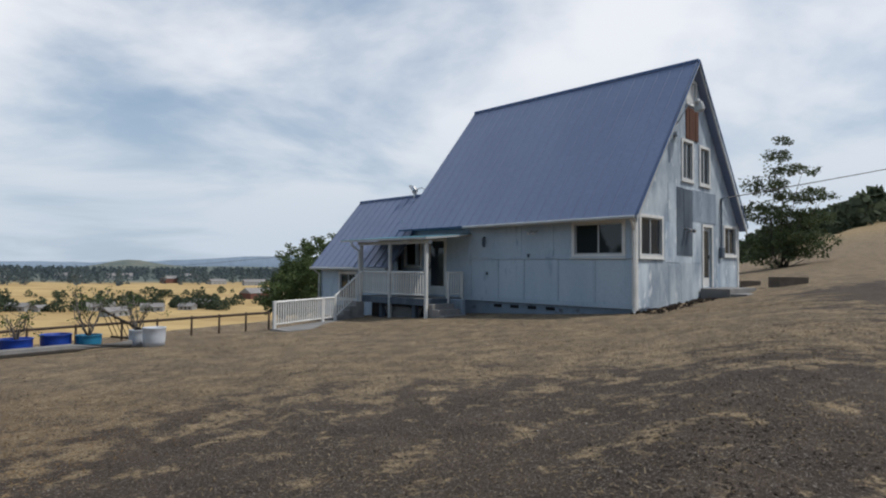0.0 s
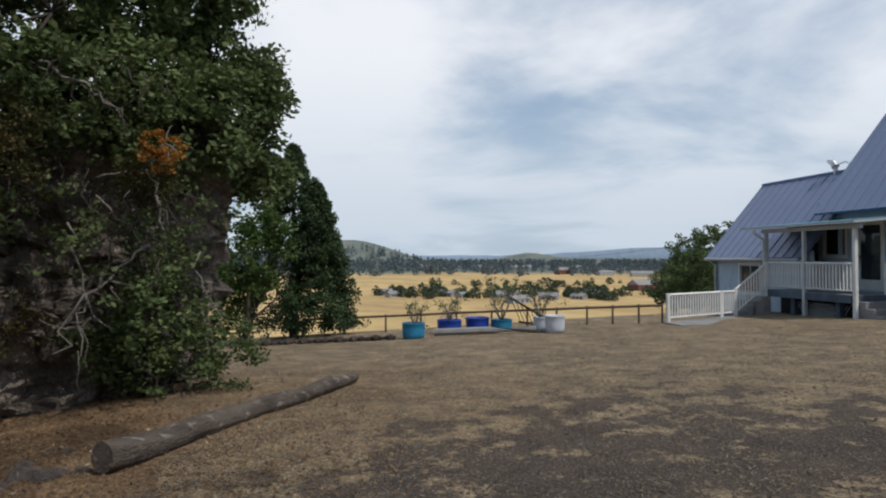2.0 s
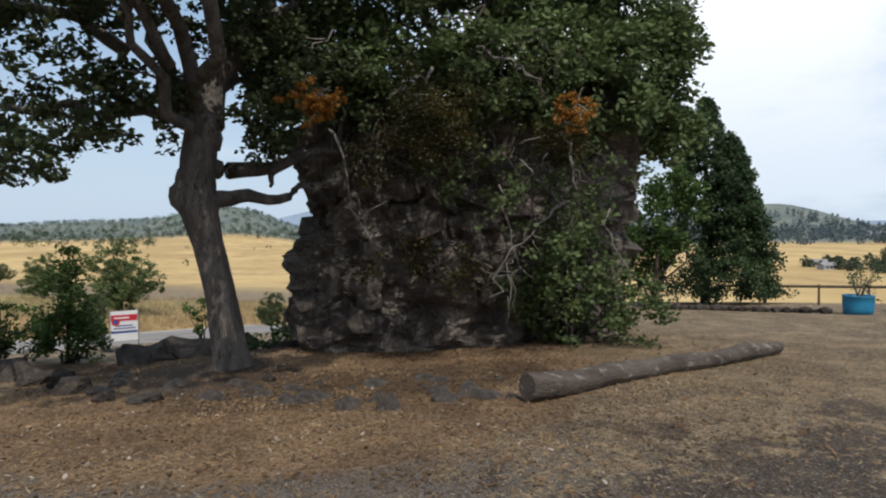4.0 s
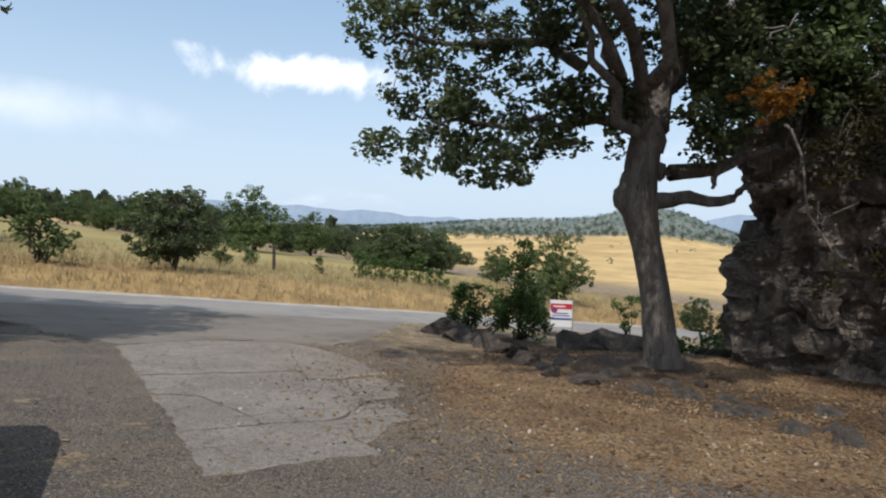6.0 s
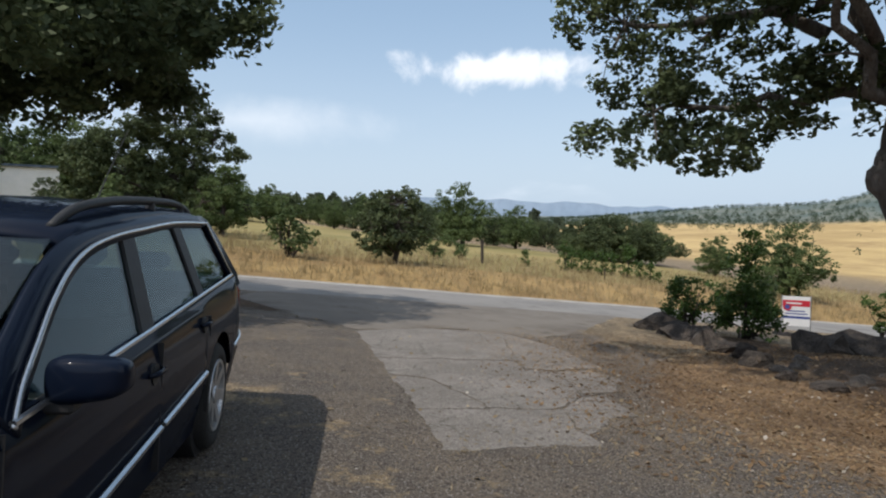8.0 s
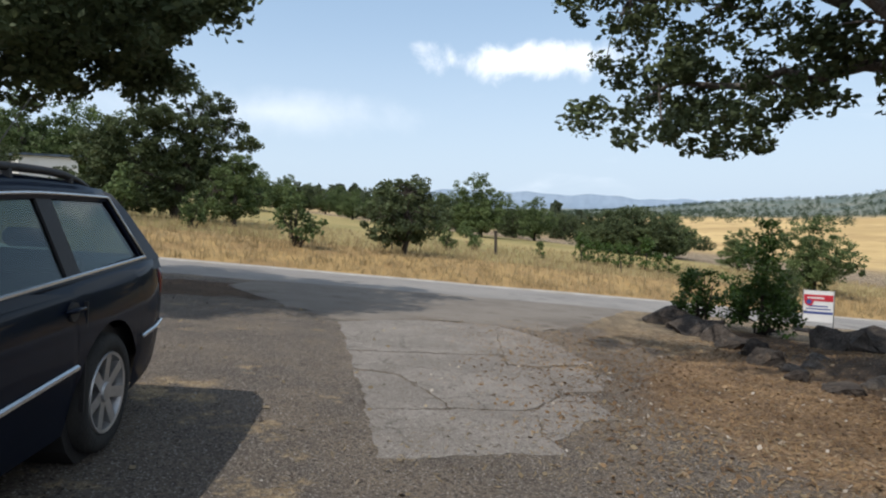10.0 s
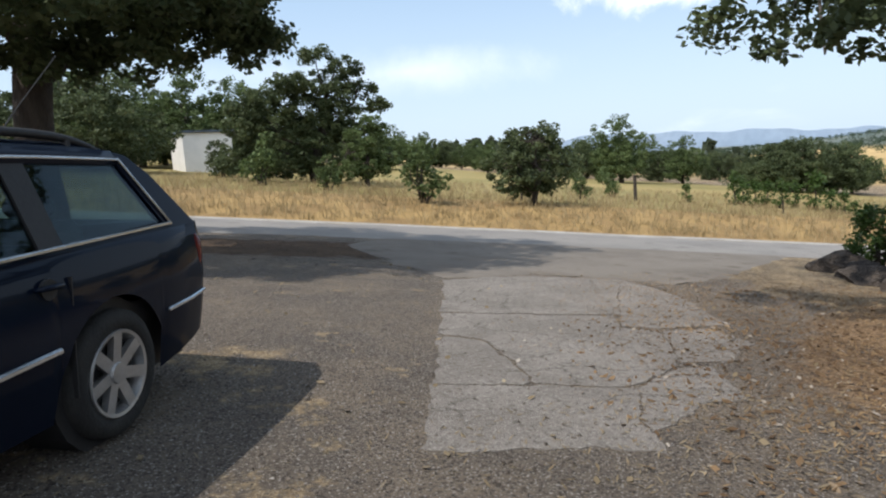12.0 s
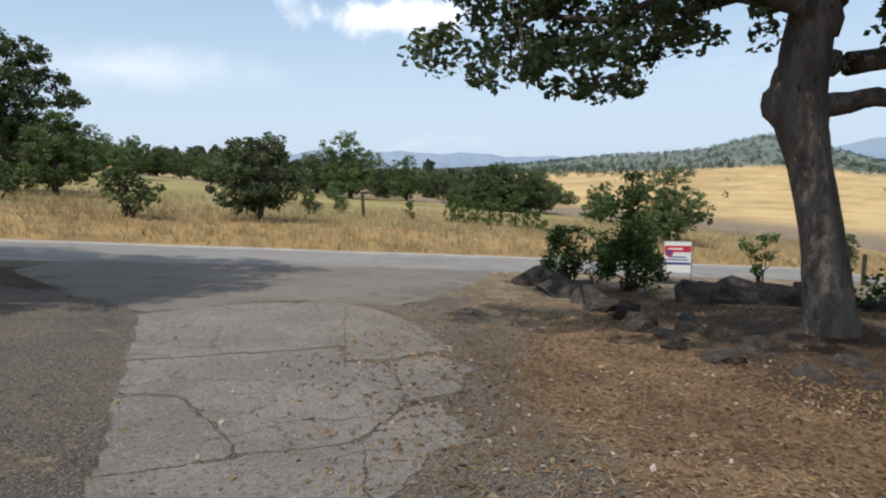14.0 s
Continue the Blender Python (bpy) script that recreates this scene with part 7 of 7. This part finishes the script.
def clumps(n, az0, az1, r0, r1, spread):
    out = []
    for (x, y) in scatter(n, az0, az1, r0, r1):
        for k in range(rv.randint(3, 9)): out.append((x + rv.normal() * spread, y + rv.normal() * spread * .5))
    return out
pts = clumps(30, 30, 54, 400, 470, 9) + clumps(14, 14, 32, 370, 470, 8) + clumps(12, 22, 60, 520, 640, 12) + scatter(10, 54, 70, 520, 620)
tree_stuff("valley_trees", pts, rv.uniform(3, 7.5, len(pts)), "far_tree", "rows of dark trees round the valley farms", 110, 3, .62, .11)
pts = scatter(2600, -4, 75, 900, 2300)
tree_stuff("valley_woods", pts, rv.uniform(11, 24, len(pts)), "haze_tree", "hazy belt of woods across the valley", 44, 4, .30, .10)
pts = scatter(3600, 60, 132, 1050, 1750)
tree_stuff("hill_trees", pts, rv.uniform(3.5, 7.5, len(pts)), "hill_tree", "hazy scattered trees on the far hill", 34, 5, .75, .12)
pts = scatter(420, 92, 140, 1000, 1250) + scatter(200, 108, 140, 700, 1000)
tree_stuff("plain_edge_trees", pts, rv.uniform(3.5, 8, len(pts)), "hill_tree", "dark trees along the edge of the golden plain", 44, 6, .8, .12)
pts = scatter(30, 84, 118, 300, 900)
tree_stuff("plain_bushes", pts, rv.uniform(1.2, 3.2, len(pts)), "far_tree", "lone bushes on the golden plain", 24, 7, .6)
pts = scatter(160, 128, 178, 130, 330); tree_stuff("ridge_trees", pts, rv.uniform(4, 7, len(pts)), "far_tree", "dark oaks along the hill crest", 60, 8, .5)
pts = scatter(150, -34, -15, 110, 190); tree_stuff("east_hill_trees", pts, rv.uniform(3, 5.5, len(pts)), "far_tree", "dark oaks on the rise behind the house", 70, 9, .5)
M["far_white"] = surf("distant_pale_wall", (0.36, 0.37, 0.38), (0.30, 0.31, 0.32), .3, .8, bumps=0); M["far_roof"] = surf("distant_grey_roof", (0.22, 0.21, 0.21), (0.28, 0.27, 0.26), .3, .8, bumps=0); M["far_red"] = surf("distant_red_barn", (0.16, 0.07, 0.055), (0.14, 0.06, 0.05), .3, .8, bumps=0)
def farm(az, d, L, W, h, mat, label, rz):
    x, y = -d * math.sin(radians(az)), d * math.cos(radians(az)); t = thing("farm_building", at(x, y, -.3, rz), label, "building", "valley farm buildings")
    part("wall", box(-L / 2, L / 2, -W / 2, W / 2, 0, h), M[mat], t); bm = bmesh.new()
    P = [(-L / 2 - .4, -W / 2 - .4, h), (L / 2 + .4, -W / 2 - .4, h), (L / 2 + .4, W / 2 + .4, h), (-L / 2 - .4, W / 2 + .4, h), (-L / 2 - .4, 0, h + W * .3), (L / 2 + .4, 0, h + W * .3)]
    v = [bm.verts.new(p) for p in P]; [bm.faces.new([v[i] for i in f]) for f in ((0, 1, 5, 4), (2, 3, 4, 5), (0, 4, 3), (1, 2, 5), (3, 2, 1, 0))]; bmesh.ops.recalc_face_normals(bm, faces=bm.faces[:])
    part("roof", bm, M["far_roof"], t)
    for k in range(3): part("window", box(-L * .3 + k * L * .28, -L * .3 + k * L * .28 + 1.2, -W / 2 - .06, -W / 2 + .01, 1.0, 2.1), M["screen"], t)
for az, d, L, W, h, mat, lab in ((46, 400, 12, 7, 3, "far_white", "small pale farmhouse in the valley"), (44.5, 395, 7, 5, 2.6, "far_white", "small pale outbuilding in the valley"), (41, 385, 14, 8, 3, "far_white", "long pale farmhouse in the valley"), (39, 380, 13, 7, 3, "far_white", "long pale farmhouse in the valley"), (37, 388, 12, 7, 3, "far_white", "small pale farmhouse in the valley"), (34.5, 400, 9, 6, 2.6, "far_white", "pale farm shed in the valley"), (32, 430, 16, 8, 3, "far_white", "long pale farm shed in the valley"), (28, 560, 26, 14, 5, "far_red", "red barn with a pale roof in the valley"), (52, 420, 10, 6, 3, "far_white", "small pale farmhouse in the valley"), (50, 430, 8, 6, 2.6, "far_white", "pale farm shed in the valley"), (36, 950, 24, 14, 7, "far_red", "large red-brown barn far in the valley"), (27.5, 850, 30, 12, 5, "far_white", "long pale barn far in the valley"), (31, 900, 24, 10, 5, "far_white", "long pale barn far in the valley"), (43, 1300, 40, 16, 8, "far_white", "pale building among far trees"), (48, 1350, 36, 16, 8, "far_white", "pale building among far trees"), (39.5, 1280, 44, 16, 7, "far_white", "pale building among far trees"), (34, 1320, 34, 16, 7, "far_white", "pale building among far trees")):
    farm(az + .9 * math.sin(d * 1.7 + az), d * (1 + .06 * math.sin(az * 5.1)), L, W, h, mat, lab, az + 40 * math.sin(az * 2.3))
# mountains behind everything, the blue of distance haze painted into their colour
M["mount"] = surf("haze_blue_mountain", (0.22, 0.29, 0.38), (0.25, 0.32, 0.41), .002, 1.0, fine=.02, bumps=0)
def mountains(name, az0, az1, d, prof, seed, label):
    V, F = [], []; n = 120
    for i in range(n + 1):
        az = az0 + (az1 - az0) * i / n; x, y = -d * math.sin(radians(az)), d * math.cos(radians(az)); h = prof(az) + d * .0012 * noise.noise(Vector((az * .5, seed, 0))) * 1.5
        V += [(x, y, -60), (x, y, max(h, -50)), (x * 1.06, y * 1.06, -60)]
    for i in range(n): F += [(3 * i, 3 * i + 3, 3 * i + 4, 3 * i + 1), (3 * i + 1, 3 * i + 4, 3 * i + 5, 3 * i + 2)]
    ob = mesh_part(name, V, F, M["mount"], smooth=True); tagged(ob, label, "mountains", kind="structure")
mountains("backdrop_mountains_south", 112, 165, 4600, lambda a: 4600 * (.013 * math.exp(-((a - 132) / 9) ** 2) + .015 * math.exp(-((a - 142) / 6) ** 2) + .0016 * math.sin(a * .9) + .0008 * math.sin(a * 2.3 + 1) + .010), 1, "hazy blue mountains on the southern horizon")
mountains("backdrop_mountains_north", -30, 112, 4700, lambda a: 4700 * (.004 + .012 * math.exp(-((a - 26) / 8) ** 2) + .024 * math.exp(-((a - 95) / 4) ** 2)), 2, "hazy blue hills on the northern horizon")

# tree, planter boxes and power line east of the house
leafy("young_oak", at(13.6, 40.0, -.2, 0, 1.08), "open-crowned green tree behind the house", [(-.6, 0, 1.2, 2.3, 1.6, 1.0), (1.0, 0, 1.6, 1.9, 1.6, 1.0), (.8, 0, 2.9, 2.3, 1.6, .5), (-1.0, 0, 3.3, 1.6, 1.4, .5), (1.2, .2, 4.2, 1.9, 1.3, .4), (-.7, 0, 4.7, 1.4, 1.1, .4), (.6, 0, 5.5, 1.3, .9, .35), (-.2, 0, 6.3, .8, .7, .35), (.1, 0, 7.1, .4, .4, .4)], 40, 30, .085, "oak", 91, "tree", 18, cr=.36)
M["planter"] = surf("weathered_planter_wood", (0.16, 0.13, 0.105), (0.12, 0.095, 0.075), 3, .9)
for x, y, sc in ((8.0, 26.4, .6), (8.5, 23.4, .78)):
    t = thing("wooden_planter", at(x, y, 0, 10, sc), "weathered wooden planter box on dry grass", "planter", "planter boxes")
    for a in ((-.62, .62, -.5, -.45), (-.62, .62, .45, .5), (-.62, -.57, -.45, .45), (.57, .62, -.45, .45)): part("board", box(*a, -.2, .36), M["planter"], t)
    part("soil", box(-.57, .57, -.45, .45, -.1, .28), M["soil"], t)
pl = thing("power_line", pose(0, 0, 0), "thin power line strung to the gable", "cable")
pa = HOUSE @ Vector((6.4, -.05, 4.0)); pb = Vector((60, 62, 21.0))
part("wire", tube([pa.lerp(pb, i / 20) + Vector((0, 0, -1.6 * math.sin(math.pi * i / 20))) for i in range(21)], [.018] * 21, 4), M["plastic"], pl)
pl2 = thing("power_line", pose(0, 0, 0), "thin power line crossing the valley view", "cable")
pa, pb = Vector((-60, 170, 6.5)), Vector((-520, 640, 1.0)); part("wire", tube([pa.lerp(pb, i / 20) + Vector((0, 0, -3.0 * math.sin(math.pi * i / 20))) for i in range(21)], [.07] * 21, 4), M["plastic"], pl2)

# dry grass on the far verge, straw in the yard, stones on the gravel, fallen leaves
def blades(name, P, h0, h1, w, mat, label, seed, lean=.35, per=3):
    rng = np.random.RandomState(seed); n = len(P); P = np.repeat(P, per, 0); n = len(P); P = P + np.c_[rng.normal(size=(n, 2)) * .06, np.zeros(n)]
    P[:, 2] = height(P[:, 0], P[:, 1]) - .02
    a = rng.uniform(0, 6.28, n); t = np.stack([np.cos(a) * w, np.sin(a) * w, np.zeros(n)], -1); h = rng.uniform(h0, h1, n)
    tip = P + np.stack([rng.normal(size=n) * lean * h, rng.normal(size=n) * lean * h, h], -1)
    return tagged(new(name, quads_mesh(name, np.stack([P - t, P + t, tip + t * .4, tip - t * .4], 1), M[mat])), label, "grass", kind="stuff")
rg = np.random.RandomState(8)
X = rg.uniform(-48, 14, 90000); Y = rg.uniform(-50, 12, 90000); d = road_dist(X, Y); k = (d > ROAD_HALF + .3) & (d < 22) & (rg.uniform(size=90000) < np.exp(-(d - 3) / 9)); P = np.c_[X[k], Y[k], 0 * X[k]]
blades("dry_grass", P, .08, .34, .011, "weed", "tall dry straw-coloured grass on the roadside bank", 1, .3, 4)

def pebbles(name, n, x0, x1, y0, y1, keep, s0, s1, mat, label, seed, flat=.5):
    rng = np.random.RandomState(seed); x, y = rng.uniform(x0, x1, n), rng.uniform(y0, y1, n); k = keep(x, y, rng); x, y = x[k], y[k]; n = len(x)
    s = rng.uniform(s0, s1, n) * rng.uniform(.5, 1, n); c = np.c_[x, y, height(x, y) + s * .15]; a = rng.uniform(0, 6.28, n)
    u = np.c_[np.cos(a), np.sin(a), rng.normal(size=n) * .25] * s[:, None]; v = np.c_[-np.sin(a), np.cos(a), rng.normal(size=n) * .25] * (s * rng.uniform(.5, .9, n))[:, None]; w = np.zeros((n, 3)); w[:, 2] = s * flat
    q = np.concatenate([np.stack([c - u, c - v, c + w * .7, c + w], 1), np.stack([c - v, c + u, c + w, c + w * .7 + u * .3], 1), np.stack([c + u, c + v, c + w, c + w * .8], 1), np.stack([c + v, c - u, c + w, c + w * .8], 1)], 0)
    return tagged(new(name, quads_mesh(name, q, M[mat])), label, "stones", kind="stuff")
M["pebble"] = leaf_mat("grey_gravel_stone", (0.085, 0.07, 0.058), (0.275, 0.238, 0.202), (0.50, 0.465, 0.42), .95)
M["chip"] = leaf_mat("pale_wood_chip", (0.42, 0.36, 0.29), (0.58, 0.53, 0.46), (0.62, 0.58, 0.52), .9)
M["litter"] = leaf_mat("dry_fallen_leaf", (0.13, 0.080, 0.045), (0.34, 0.225, 0.125), (0.52, 0.41, 0.28), .9)
M["straw"] = leaf_mat("pale_straw", (0.25, 0.19, 0.115), (0.40, 0.325, 0.215), (0.5, 0.43, 0.31), .9)
pebbles("gravel_stones", 90000, -9, 9, -10, 9, lambda x, y, r: (r.uniform(size=len(x)) < np.exp(-np.hypot(x + .8, y + 1.2) / 3.6)), .006, .024, "pebble", "loose gravel on the drive and yard", 3)
def flakes(name, n, x0, x1, y0, y1, keep, s0, s1, ratio, mat, label, seed, cat):
    rng = np.random.RandomState(seed); x, y = rng.uniform(x0, x1, n), rng.uniform(y0, y1, n); k = keep(x, y, rng); x, y = x[k], y[k]; n = len(x)
    s = rng.uniform(s0, s1, n); a = rng.uniform(0, 6.28, n); c = np.c_[x, y, height(x, y) + .012]
    u = np.c_[np.cos(a), np.sin(a), rng.normal(size=n) * .3] * s[:, None]; v = np.c_[-np.sin(a), np.cos(a), rng.normal(size=n) * .35] * (s * ratio)[:, None]
    return tagged(new(name, quads_mesh(name, np.stack([c - u, c - v, c + u, c + v], 1), M[mat])), label, cat, kind="stuff")
pebbles("yard_stones", 110000, -9, 12, .5, 17, lambda x, y, r: (r.uniform(size=len(x)) < 1.1 * np.exp(-np.hypot(x - 1.5, y - 1.0) / 7.5)), .007, .026, "pebble", "small stones and clods on the yard earth", 13)
flakes("fallen_leaves", 80000, -16, -2.2, -8, 6.5, lambda x, y, r: (r.uniform(size=len(x)) < 1.1 - np.hypot((x + 8.4) / 6.4, (y + .4) / 5.6)) & (road_dist(x, y) < -3) & (np.hypot((x + 8.2) / 1.6, (y + 1.9) / 1.7) > r.uniform(.3, 1.3, len(x))), .012, .036, .5, "litter", "dry brown oak leaves on the ground", 4, "leaves")
M["mulch"] = leaf_mat("golden_leaf_scraps", (0.20, 0.125, 0.065), (0.46, 0.315, 0.165), (0.60, 0.47, 0.30), .9)
flakes("leaf_scraps", 210000, -12, -2.2, -7.5, 8, lambda x, y, r: (r.uniform(size=len(x)) < 1.25 - np.hypot((x + 6.4) / 4.6, (y - .2) / 7.2)) & (road_dist(x, y) < -3.2) & (np.hypot((x + 8.0) / 1.7, (y + 1.9) / 1.8) > r.uniform(.4, 1.4, len(x))) & (x + 2.6 < r.normal(size=len(x)) * .5 - .55 * np.maximum(-2.2 - y, 0)), .007, .026, .20, "mulch", "fine golden leaf and bark scraps along the drive", 41, "leaves")
flakes("straw_litter", 190000, -14, 10, -3, 18, lambda x, y, r: (wave(x, y, 1.3, 4.0) + .5 * wave(x, y, .5, 2.0) + r.normal(size=len(x)) * .45 > .22) & (np.hypot(x - 3, y - 1) > 3), .009, .032, .16, "straw", "scattered dry straw over the yard", 5, "straw")
flakes("road_bits", 450, -8, 2, -9, -1, lambda x, y, r: r.uniform(size=len(x)) < .8, .012, .035, .6, "straw", "pale leaves and chips on the drive", 6, "leaves")

flakes("pale_chips", 900, -7, -2, -5, 2, lambda x, y, r: r.uniform(size=len(x)) < np.exp(-np.hypot((x + 4.6) / 1.5, (y + 1.6) / 2.6)), .010, .030, .6, "chip", "pale bark chips and dry scraps along the drive edge", 16, "chips")

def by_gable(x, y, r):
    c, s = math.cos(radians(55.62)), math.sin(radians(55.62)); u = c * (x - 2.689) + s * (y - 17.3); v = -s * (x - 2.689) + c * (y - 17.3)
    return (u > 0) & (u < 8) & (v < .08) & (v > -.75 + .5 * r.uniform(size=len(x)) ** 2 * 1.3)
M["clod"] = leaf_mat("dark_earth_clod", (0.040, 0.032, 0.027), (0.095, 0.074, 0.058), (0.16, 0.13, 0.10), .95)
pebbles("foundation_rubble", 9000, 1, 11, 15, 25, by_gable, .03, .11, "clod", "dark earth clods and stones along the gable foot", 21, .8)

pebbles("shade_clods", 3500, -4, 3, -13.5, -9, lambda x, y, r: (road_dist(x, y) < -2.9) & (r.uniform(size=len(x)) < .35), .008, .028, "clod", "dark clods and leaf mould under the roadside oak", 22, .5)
